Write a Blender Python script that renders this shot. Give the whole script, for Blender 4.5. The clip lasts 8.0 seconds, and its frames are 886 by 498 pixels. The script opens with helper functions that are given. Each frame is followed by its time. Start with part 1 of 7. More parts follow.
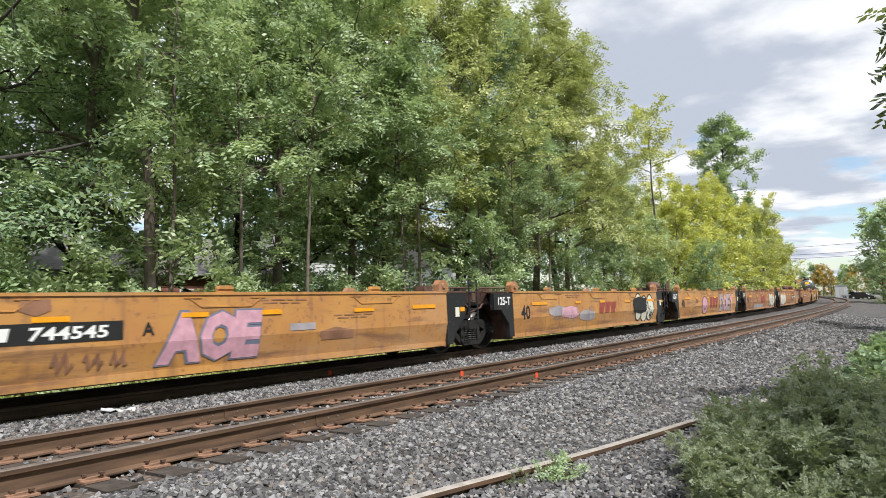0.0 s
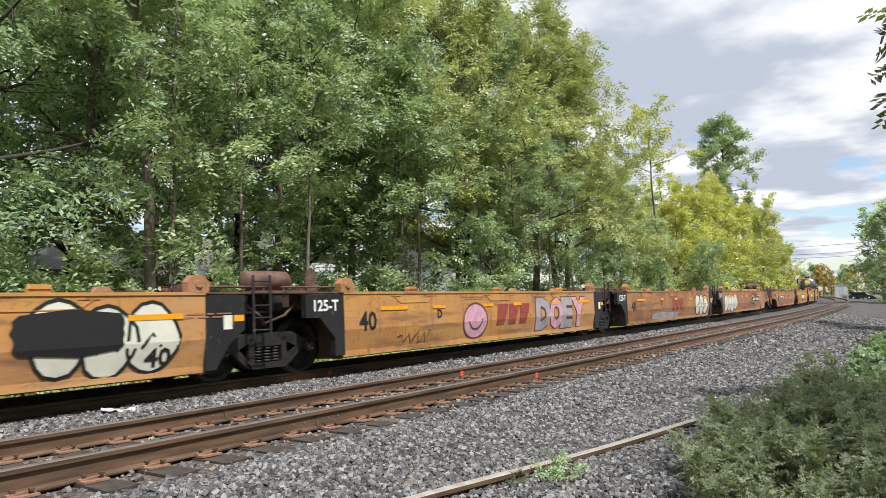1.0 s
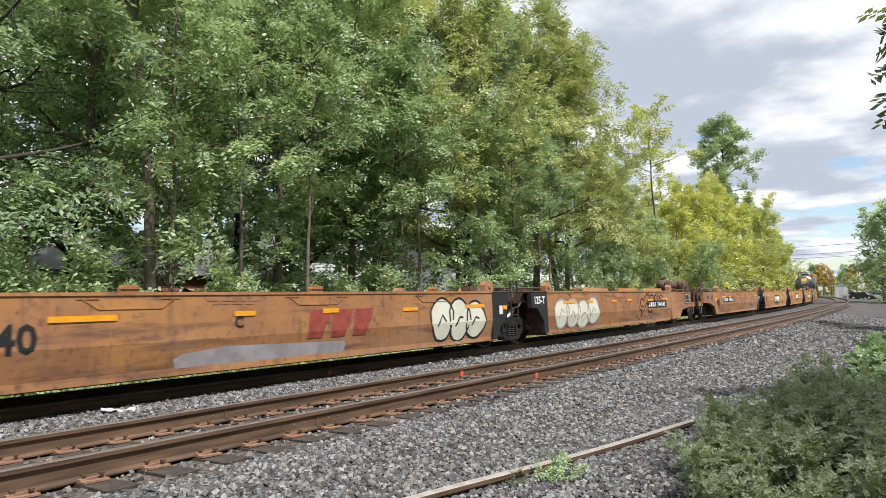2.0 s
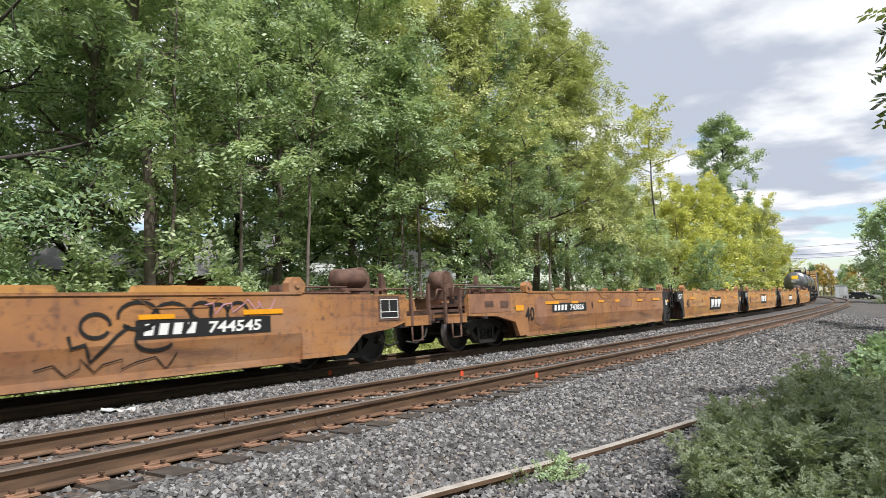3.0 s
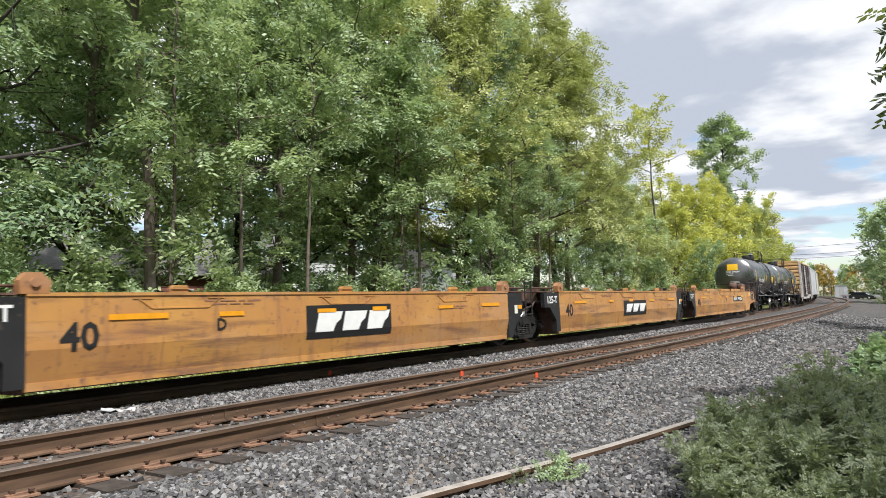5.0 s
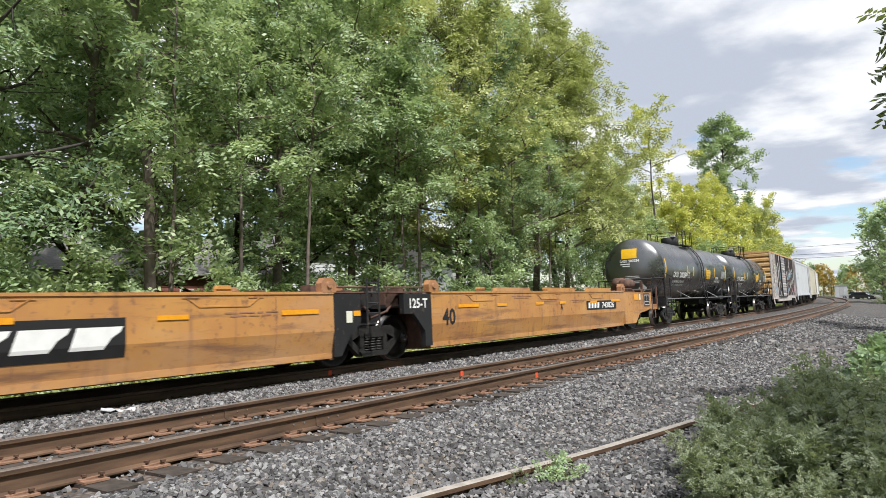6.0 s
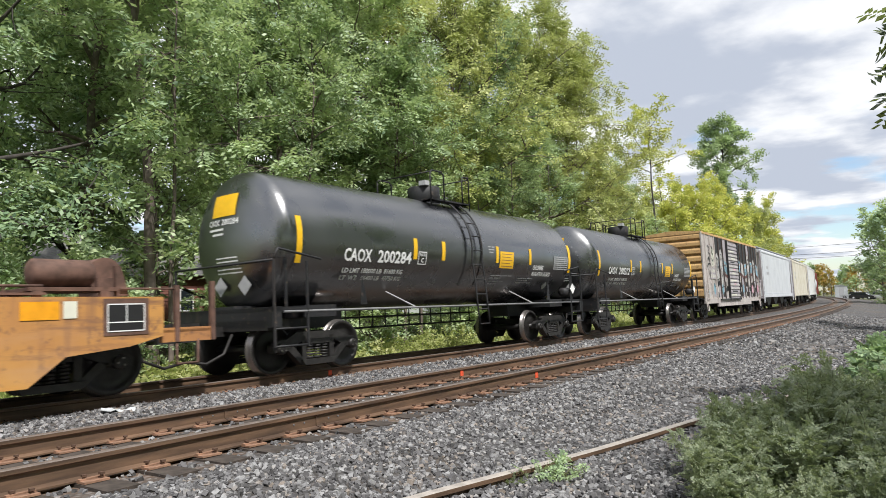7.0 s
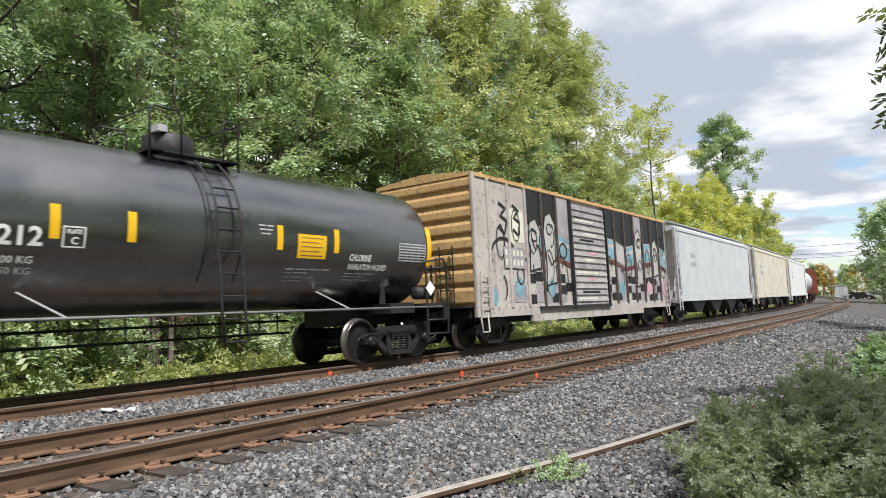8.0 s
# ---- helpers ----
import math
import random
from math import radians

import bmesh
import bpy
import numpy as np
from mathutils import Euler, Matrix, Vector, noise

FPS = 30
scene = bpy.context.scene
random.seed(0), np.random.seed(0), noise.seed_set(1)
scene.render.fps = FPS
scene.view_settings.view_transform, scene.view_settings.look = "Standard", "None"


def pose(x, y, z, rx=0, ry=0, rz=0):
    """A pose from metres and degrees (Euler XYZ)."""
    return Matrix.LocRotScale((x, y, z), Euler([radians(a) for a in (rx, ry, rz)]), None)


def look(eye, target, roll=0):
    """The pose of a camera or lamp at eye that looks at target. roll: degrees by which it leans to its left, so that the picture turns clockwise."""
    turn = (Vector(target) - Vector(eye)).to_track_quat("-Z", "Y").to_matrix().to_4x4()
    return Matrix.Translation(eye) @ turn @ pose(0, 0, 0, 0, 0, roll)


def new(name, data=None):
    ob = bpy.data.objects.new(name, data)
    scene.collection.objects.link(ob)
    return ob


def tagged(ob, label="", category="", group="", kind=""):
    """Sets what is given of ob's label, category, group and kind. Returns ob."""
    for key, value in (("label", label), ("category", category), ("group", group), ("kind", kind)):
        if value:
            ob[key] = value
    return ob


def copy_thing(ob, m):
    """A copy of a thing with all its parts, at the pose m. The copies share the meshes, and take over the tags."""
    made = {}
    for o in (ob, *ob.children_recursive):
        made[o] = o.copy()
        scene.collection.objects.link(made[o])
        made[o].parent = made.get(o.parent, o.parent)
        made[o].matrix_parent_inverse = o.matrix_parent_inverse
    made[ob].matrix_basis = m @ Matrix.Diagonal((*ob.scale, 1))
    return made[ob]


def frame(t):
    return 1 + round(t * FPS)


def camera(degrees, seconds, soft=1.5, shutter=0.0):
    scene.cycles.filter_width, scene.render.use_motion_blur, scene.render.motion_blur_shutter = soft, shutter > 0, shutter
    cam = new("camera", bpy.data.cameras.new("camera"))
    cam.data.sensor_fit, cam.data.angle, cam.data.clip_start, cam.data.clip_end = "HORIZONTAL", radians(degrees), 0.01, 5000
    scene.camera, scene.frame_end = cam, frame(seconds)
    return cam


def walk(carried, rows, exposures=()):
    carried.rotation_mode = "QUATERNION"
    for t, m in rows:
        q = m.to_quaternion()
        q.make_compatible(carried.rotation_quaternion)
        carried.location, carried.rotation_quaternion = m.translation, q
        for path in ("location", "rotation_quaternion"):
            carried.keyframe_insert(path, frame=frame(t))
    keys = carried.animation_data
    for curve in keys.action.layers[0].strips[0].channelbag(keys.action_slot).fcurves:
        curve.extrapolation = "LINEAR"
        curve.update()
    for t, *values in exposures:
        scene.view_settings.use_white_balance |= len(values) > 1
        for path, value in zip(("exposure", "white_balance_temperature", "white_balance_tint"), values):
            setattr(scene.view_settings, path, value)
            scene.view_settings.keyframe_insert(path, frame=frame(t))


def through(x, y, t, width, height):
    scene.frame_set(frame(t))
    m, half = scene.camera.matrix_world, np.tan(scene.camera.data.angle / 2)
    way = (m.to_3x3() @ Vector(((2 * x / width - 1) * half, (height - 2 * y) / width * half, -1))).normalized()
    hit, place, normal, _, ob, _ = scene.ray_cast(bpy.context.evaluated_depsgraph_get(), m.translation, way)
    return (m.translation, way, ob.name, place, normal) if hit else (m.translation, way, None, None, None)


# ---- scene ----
cam = camera(66.3, 8.0, soft=0.65, shutter=0.06)
EYE = Vector((0.0, 0.0, 1.147))
YAW, TILT, ROLL = 0.9267, 0.07308, -1.005
AIM = EYE + 10 * Vector((math.sin(YAW) * math.cos(TILT), math.cos(YAW) * math.cos(TILT), math.sin(TILT)))
walk(cam, [(0.0, look(EYE, AIM, ROLL)), (8.0, look(EYE, AIM, ROLL))])

# ---- world and sun ----
SUN_DIR = Vector((-0.21, -0.50, 0.84)).normalized()
scene.view_settings.exposure = 0.20


def build_world():
    w = bpy.data.worlds.new("sky")
    scene.world = w
    w.use_nodes = True
    nt = w.node_tree
    nt.nodes.clear()
    N, L = nt.nodes.new, nt.links.new
    out, bg = N("ShaderNodeOutputWorld"), N("ShaderNodeBackground")
    sky = N("ShaderNodeTexSky")
    sky.sky_type, sky.sun_disc = "NISHITA", False
    sky.sun_elevation = math.asin(SUN_DIR.z)
    sky.sun_rotation = math.atan2(SUN_DIR.x, SUN_DIR.y)
    sky.dust_density, sky.ozone_density = 0.6, 2.0
    co, sep = N("ShaderNodeTexCoord"), N("ShaderNodeSeparateXYZ")
    L(co.outputs["Generated"], sep.inputs[0])
    zz = N("ShaderNodeMath")
    zz.operation = "MAXIMUM"
    zz.inputs[1].default_value = 0.0
    L(sep.outputs["Z"], zz.inputs[0])
    za = N("ShaderNodeMath")
    za.operation = "ADD"
    za.inputs[1].default_value = 0.09
    L(zz.outputs[0], za.inputs[0])
    com = N("ShaderNodeCombineXYZ")
    for i, ax in enumerate("XY"):
        d = N("ShaderNodeMath")
        d.operation = "DIVIDE"
        L(sep.outputs[ax], d.inputs[0])
        L(za.outputs[0], d.inputs[1])
        L(d.outputs[0], com.inputs[i])

    def cloud(scale, detail, lo, hi, off, rise=0.0):
        m = N("ShaderNodeMapping")
        m.inputs["Location"].default_value = off
        L(com.outputs[0], m.inputs[0])
        n = N("ShaderNodeTexNoise")
        n.inputs["Scale"].default_value, n.inputs["Detail"].default_value, n.inputs["Roughness"].default_value = scale, detail, 0.5
        L(m.outputs[0], n.inputs["Vector"])
        r = N("ShaderNodeMapRange")
        r.interpolation_type = "SMOOTHSTEP"
        r.inputs[1].default_value, r.inputs[2].default_value = lo, hi
        up = N("ShaderNodeMath")
        up.operation = "MULTIPLY_ADD"
        up.inputs[1].default_value = rise
        L(zz.outputs[0], up.inputs[0])
        L(n.outputs[0], up.inputs[2])
        L(up.outputs[0], r.inputs[0])
        return r.outputs[0]

    cover = cloud(0.75, 7, 0.545, 0.615, CLOUD_OFFSET, 0.9)
    shade = cloud(1.25, 8, 0.43, 0.59, (3.1, 7.7, 0))
    tone = N("ShaderNodeMix")
    tone.data_type = "RGBA"
    tone.inputs[6].default_value, tone.inputs[7].default_value = (3.35, 3.68, 4.35, 1), (6.3, 6.4, 6.6, 1)
    L(shade, tone.inputs[0])
    mix = N("ShaderNodeMix")
    mix.data_type = "RGBA"
    L(cover, mix.inputs[0])
    L(sky.outputs[0], mix.inputs[6])
    L(tone.outputs[2], mix.inputs[7])
    L(mix.outputs[2], bg.inputs["Color"])
    bg.inputs["Strength"].default_value = 0.145
    L(bg.outputs[0], out.inputs[0])


CLOUD_OFFSET = (0.0, 0.0, 0.0)
build_world()
sun = new("sun", bpy.data.lights.new("sun", "SUN"))
sun.data.energy, sun.data.angle, sun.data.color = 4.5, radians(2.0), (1.0, 0.98, 0.95)
sun.matrix_world = look((0, 0, 30), Vector((0, 0, 30)) - SUN_DIR)

# ---- track geometry: one left-hand curve, banked away from the camera ----
CURVE, NEAR_RAIL, BANK, SPEED = 0.0010874, 5.422, 0.0362, 20.75
OFF_NEAR, OFF_FAR, GAUGE = 0.755, 5.16, 1.51


def along(s, off, z=0.0):
    """World place of a point s metres along the line, off metres beyond the nearest main rail, z above the banked plane."""
    a, r = CURVE * s, 1 / CURVE - off
    return Vector((r * math.sin(a), NEAR_RAIL + 1 / CURVE - r * math.cos(a), z - BANK * off))


def track_pose(s, off=OFF_FAR, z=0.0):
    return Matrix.Translation(along(s, off, z)) @ Euler((0, 0, CURVE * s)).to_matrix().to_4x4() @ Euler((-BANK, 0, 0)).to_matrix().to_4x4()


def offset_of(x, y):
    return 1 / CURVE - math.hypot(x, NEAR_RAIL + 1 / CURVE - y)


def s_of(x, y):
    return math.atan2(x, NEAR_RAIL + 1 / CURVE - y) / CURVE


# ---- materials ----
class Mat:
    def __init__(self, name, rough=0.6, metal=0.0, spec=0.5):
        self.m = bpy.data.materials.new(name)
        self.m.use_nodes = True
        self.nt = self.m.node_tree
        self.b = self.nt.nodes["Principled BSDF"]
        self.b.inputs["Roughness"].default_value = rough
        self.b.inputs["Metallic"].default_value = metal
        self.b.inputs["Specular IOR Level"].default_value = spec
        self.co = self.nt.nodes.new("ShaderNodeTexCoord")

    def node(self, kind):
        return self.nt.nodes.new(kind)

    def link(self, a, b):
        self.nt.links.new(a, b)

    def noise(self, scale, detail=4, stretch=(1, 1, 1), rough=0.55, space="Object"):
        mp, n = self.node("ShaderNodeMapping"), self.node("ShaderNodeTexNoise")
        mp.inputs["Scale"].default_value = stretch
        self.link(self.co.outputs[space], mp.inputs[0])
        self.link(mp.outputs[0], n.inputs["Vector"])
        n.inputs["Scale"].default_value, n.inputs["Detail"].default_value, n.inputs["Roughness"].default_value = scale, detail, rough
        return n.outputs[0]

    def ramp(self, fac, *stops):
        r = self.node("ShaderNodeValToRGB")
        while len(r.color_ramp.elements) < len(stops):
            r.color_ramp.elements.new(0.5)
        for e, (p, c) in zip(r.color_ramp.elements, stops):
            e.position, e.color = p, (*c, 1) if len(c) == 3 else c
        self.link(fac, r.inputs[0])
        return r.outputs[0]

    def mix(self, fac, a, b, kind="MIX"):
        n = self.node("ShaderNodeMix")
        n.data_type, n.blend_type = "RGBA", kind
        for v, i in ((fac, 0), (a, 6), (b, 7)):
            if isinstance(v, (int, float)):
                n.inputs[i].default_value = v
            elif isinstance(v, tuple):
                n.inputs[i].default_value = (*v, 1)
            else:
                self.link(v, n.inputs[i])
        return n.outputs[2]

    def step(self, fac, lo, hi, a=0.0, b=1.0):
        r = self.node("ShaderNodeMapRange")
        r.inputs[1].default_value, r.inputs[2].default_value, r.inputs[3].default_value, r.inputs[4].default_value = lo, hi, a, b
        self.link(fac, r.inputs[0])
        return r.outputs[0]

    def color(self, c):
        if isinstance(c, tuple):
            self.b.inputs["Base Color"].default_value = (*c, 1)
        else:
            self.link(c, self.b.inputs["Base Color"])
        return self

    def rough(self, r):
        self.link(r, self.b.inputs["Roughness"])
        return self

    def bump(self, h, strength=0.3, dist=0.01):
        n = self.node("ShaderNodeBump")
        n.inputs["Strength"].default_value, n.inputs["Distance"].default_value = strength, dist
        self.link(h, n.inputs["Height"])
        self.link(n.outputs[0], self.b.inputs["Normal"])
        return self

    def random(self, island=False):
        if island:
            return self.node("ShaderNodeNewGeometry").outputs["Random Per Island"]
        return self.node("ShaderNodeObjectInfo").outputs["Random"]


def worn_paint(name, base, dark, rust, rough=0.5, amount=0.5, streak=1.0, metal=0.0, chalk=None):
    """Faded paint with cloudy fading, vertical dirt streaks and rust."""
    m = Mat(name, rough, metal)
    fade = m.noise(0.9, 5)
    c = m.mix(m.step(fade, 0.35, 0.68), base, dark)
    st = m.noise(3.0, 5, (1.6, 1.6, 0.12))
    c = m.mix(m.step(st, 0.55, 0.8, 0, 0.55 * streak), c, rust)
    sp = m.noise(9.0, 6)
    c = m.mix(m.step(sp, 0.62 - 0.1 * amount, 0.72, 0, 0.85), c, rust)
    if chalk:
        c = m.mix(m.step(m.noise(0.55, 6, (0.6, 1, 2.2), 0.6), 0.50, 0.68, 0, 0.7), c, chalk)
        c = m.mix(m.step(m.noise(1.3, 6, (0.35, 1, 3.0), 0.65), 0.53, 0.66, 0, 0.75), c, rust)
    m.color(c)
    m.rough(m.step(fade, 0.3, 0.7, rough - 0.1, rough + 0.15))
    m.bump(m.noise(14, 5), 0.12, 0.01)
    return m.m


def plain(name, c, rough=0.6, metal=0.0, var=0.25, scale=6.0):
    m = Mat(name, rough, metal)
    n = m.noise(scale, 5)
    m.color(m.mix(m.step(n, 0.3, 0.7), tuple(v * (1 - var) for v in c), tuple(min(1, v * (1 + var)) for v in c)))
    m.bump(m.noise(scale * 5, 4), 0.1, 0.005)
    return m.m


def leaf_material(name, tones, through=0.37):
    m = Mat(name, 0.42, 0, 0.36)
    isl = m.random(True)
    c = m.ramp(isl, *[(i / max(1, len(tones) - 1), t) for i, t in enumerate(tones)])
    own = m.random()
    c = m.mix(m.step(own, 0, 1, 0, 0.45), c, tones[0])
    big = m.noise(0.35, 2)
    c = m.mix(m.step(big, 0.38, 0.68, 0, 0.75), c, tones[-1])
    m.color(c)
    tr = m.node("ShaderNodeBsdfTranslucent")
    bright = m.mix(0.5, c, (0.50, 0.60, 0.15))
    m.link(bright, tr.inputs["Color"])
    mx = m.node("ShaderNodeMixShader")
    mx.inputs[0].default_value = through
    m.link(m.b.outputs[0], mx.inputs[1])
    m.link(tr.outputs[0], mx.inputs[2])
    m.link(mx.outputs[0], m.nt.nodes["Material Output"].inputs["Surface"])
    return m.m


def rail_material():
    m = Mat("railsteel", 0.6, 0.0)
    n = m.noise(5, 6, (0.3, 1, 3))
    c = m.ramp(n, (0.3, (0.060, 0.037, 0.026)), (0.5, (0.120, 0.072, 0.045)), (0.72, (0.20, 0.118, 0.072)))
    m.color(c).bump(m.noise(60, 4), 0.3, 0.003)
    return m.m


def stone_material(name, a, b, c):
    m = Mat(name, 0.85, 0, 0.3)
    isl = m.random(True)
    col = m.ramp(isl, (0.0, a), (0.55, b), (0.86, c), (1.0, (0.28, 0.23, 0.19)))
    n = m.noise(40, 4)
    m.color(m.mix(m.step(n, 0.35, 0.75, 0, 0.45), col, a)).bump(m.noise(90, 3), 0.35, 0.004)
    return m.m


def ground_material():
    """Gravel on the track bed and beside it, leaf litter and grass beyond."""
    m = Mat("gravel_and_grass", 0.95, 0, 0.2)
    v = m.node("ShaderNodeTexVoronoi")
    v.inputs["Scale"].default_value = 22
    m.link(m.co.outputs["Object"], v.inputs["Vector"])
    sepc = m.node("ShaderNodeSeparateColor")
    m.link(v.outputs["Color"], sepc.inputs[0])
    g = m.ramp(sepc.outputs[0], (0, (0.055, 0.052, 0.052)), (0.6, (0.12, 0.115, 0.115)), (1, (0.24, 0.235, 0.235)))
    g = m.mix(m.step(v.outputs["Distance"], 0.25, 0.75, 0, 0.75), g, (0.04, 0.037, 0.033))
    stain = m.noise(0.5, 4)
    g = m.mix(m.step(stain, 0.5, 0.75, 0, 0.45), g, (0.17, 0.12, 0.08))
    ru = m.node("ShaderNodeAttribute")
    ru.attribute_name = "rust"
    mu = m.node("ShaderNodeMath")
    mu.operation = "MULTIPLY"
    m.link(ru.outputs["Fac"], mu.inputs[0])
    m.link(m.step(m.noise(3.5, 5), 0.35, 0.6), mu.inputs[1])
    g = m.mix(mu.outputs[0], g, (0.20, 0.115, 0.065))
    gr = m.ramp(m.noise(2.2, 6), (0.3, (0.05, 0.06, 0.02)), (0.55, (0.12, 0.14, 0.04)), (0.75, (0.22, 0.19, 0.09)))
    at = m.node("ShaderNodeAttribute")
    at.attribute_name = "verge"
    nf = m.noise(1.6, 5)
    add = m.node("ShaderNodeMath")
    add.operation = "ADD"
    m.link(at.outputs["Fac"], add.inputs[0])
    m.link(m.step(nf, 0.3, 0.7, -0.35, 0.35), add.inputs[1])
    m.color(m.mix(m.step(add.outputs[0], 0.4, 0.6), g, gr))
    m.bump(v.outputs["Distance"], -0.8, 0.03)
    return m.m


M_RAIL = rail_material()
M_OLDHEAD = plain("weathered_pale_rail_head", (0.36, 0.32, 0.285), 0.7, 0.0, 0.2, 10)
M_HEAD = plain("worn_rail_head", (0.17, 0.135, 0.115), 0.5, 0.2, 0.25, 10)
M_STONE = stone_material("ballast_stone", (0.070, 0.067, 0.068), (0.170, 0.164, 0.166), (0.37, 0.365, 0.365))
M_GROUND = ground_material()
M_TIE = plain("creosoted_oak", (0.055, 0.042, 0.034), 0.85, 0, 0.5, 7)
M_PLATE = plain("rusty_tie_plate", (0.27, 0.15, 0.095), 0.8, 0, 0.4, 12)
M_SPIKE = plain("rusty_spike", (0.10, 0.055, 0.035), 0.8, 0, 0.3, 20)
M_ORANGE = worn_paint("faded_orange_paint", (0.59, 0.300, 0.085), (0.46, 0.212, 0.072), (0.20, 0.100, 0.065), 0.5, 0.5, 1.6, chalk=(0.53, 0.31, 0.165))
M_ORANGE2 = worn_paint("rusted_orange_paint", (0.46, 0.215, 0.075), (0.31, 0.140, 0.068), (0.12, 0.065, 0.05), 0.6, 0.75, 1.6, chalk=(0.43, 0.25, 0.155))
M_BLACK = worn_paint("dusty_black_paint", (0.012, 0.012, 0.014), (0.022, 0.022, 0.024), (0.09, 0.065, 0.05), 0.55, 0.1)
M_TRUCK = plain("grimy_cast_steel", (0.020, 0.018, 0.017), 0.6, 0, 0.5, 9)
M_WHEEL = plain("oily_wheel_steel", (0.022, 0.020, 0.019), 0.45, 0.2, 0.4, 8)
M_TREAD = plain("bright_wheel_rim", (0.25, 0.23, 0.22), 0.3, 0.8, 0.2, 8)
M_BROWN = plain("rusty_brown_steel", (0.125, 0.068, 0.050), 0.8, 0, 0.45, 6)
M_TANK = worn_paint("glossy_black_tank_paint", (0.0045, 0.005, 0.007), (0.007, 0.0075, 0.010), (0.018, 0.018, 0.02), 0.26, -0.6, 0.3)
_n = M_TANK.node_tree.nodes["Principled BSDF"].inputs
_n["IOR"].default_value, _n["Specular IOR Level"].default_value = 2.2, 0.85
M_PIPE = plain("dull_grey_pipe", (0.17, 0.17, 0.175), 0.6, 0, 0.2)
M_WHITE = plain("white_stencil_paint", (0.84, 0.84, 0.83), 0.55, 0, 0.06)
M_GREYTX = plain("grey_stencil_paint", (0.42, 0.42, 0.43), 0.6, 0, 0.1)
M_INK = plain("black_stencil_paint", (0.014, 0.014, 0.015), 0.6, 0, 0.2)
M_STRIP = plain("orange_reflective_strip", (0.85, 0.36, 0.015), 0.4, 0, 0.12)
M_YELLOW = plain("yellow_reflective_strip", (0.90, 0.52, 0.02), 0.4, 0, 0.08)
M_REDTX = plain("faded_red_paint", (0.30, 0.06, 0.045), 0.6, 0, 0.3)
M_PINK = plain("pink_spray_paint", (0.62, 0.34, 0.42), 0.6, 0, 0.2)
M_GREYSP = plain("grey_spray_paint", (0.36, 0.33, 0.35), 0.6, 0, 0.25, 3)
M_PALE = plain("chalky_spray_paint", (0.48, 0.46, 0.44), 0.65, 0, 0.15, 3)
M_MAROON = plain("maroon_spray_paint", (0.13, 0.055, 0.05), 0.65, 0, 0.25, 3)
M_CREAM = plain("cream_spray_paint", (0.70, 0.69, 0.58), 0.6, 0, 0.12, 3)
M_BLUESP = plain("blue_spray_paint", (0.21, 0.36, 0.44), 0.6, 0, 0.25, 3)
M_BLUEGREY = plain("blue_grey_spray_paint", (0.17, 0.19, 0.26), 0.6, 0, 0.25, 3)
M_GRIME = plain("grimy_dark_brown_paint", (0.075, 0.055, 0.048), 0.75, 0, 0.4, 6)
M_GREENRAIL = plain("dull_green_grey_rail_paint", (0.10, 0.115, 0.09), 0.7, 0, 0.3, 6)
M_RUSTPATCH = plain("primer_patch", (0.30, 0.15, 0.09), 0.7, 0, 0.3, 3)
M_BARK = plain("grey_bark", (0.16, 0.13, 0.11), 0.9, 0, 0.45, 5)
M_BARK_DARK = plain("dark_bark", (0.055, 0.047, 0.042), 0.9, 0, 0.4, 5)
M_BOXSIDE = worn_paint("chalky_white_side_paint", (0.54, 0.50, 0.47), (0.43, 0.39, 0.37), (0.18, 0.12, 0.10), 0.7, 0.6, 1.4)
M_BOXEND = worn_paint("faded_yellow_end_paint", (0.64, 0.42, 0.18), (0.55, 0.33, 0.15), (0.20, 0.10, 0.065), 0.65, 0.6, 1.0)
M_HOPPER = worn_paint("pale_grey_hopper_paint", (0.60, 0.62, 0.645), (0.53, 0.55, 0.575), (0.30, 0.27, 0.22), 0.5, -0.3, 0.5)
M_HOPPER2 = worn_paint("stained_cream_hopper_paint", (0.66, 0.63, 0.55), (0.55, 0.50, 0.38), (0.40, 0.30, 0.14), 0.55, 0.3, 1.2)
M_HOPPER3 = worn_paint("white_hopper_paint", (0.76, 0.76, 0.75), (0.66, 0.66, 0.65), (0.36, 0.31, 0.25), 0.5, -0.3, 0.7)
M_REDCAR = worn_paint("oxide_red_car_paint", (0.28, 0.07, 0.05), (0.20, 0.06, 0.045), (0.10, 0.05, 0.04), 0.6, 0.3)

# ---- mesh helpers ----
WELDED = ("paint_patch", "graffiti_fill", "number_panel", "logo_panel", "seam", "notice", "reflective_strip")


def part(name, bm, material, parent, label=""):
    if name in WELDED:
        bmesh.ops.remove_doubles(bm, verts=bm.verts, dist=0.002)
    me = bpy.data.meshes.new(name)
    bm.to_mesh(me)
    bm.free()
    me.materials.append(material)
    ob = new(name, me)
    ob.parent = parent
    if label:
        tagged(ob, label)
    return ob


def raw(name, verts, faces, material, parent=None, smooth=False):
    me = bpy.data.meshes.new(name)
    me.from_pydata(verts, [], faces)
    me.materials.append(material)
    if smooth:
        me.shade_smooth()
    ob = new(name, me)
    ob.parent = parent
    return ob


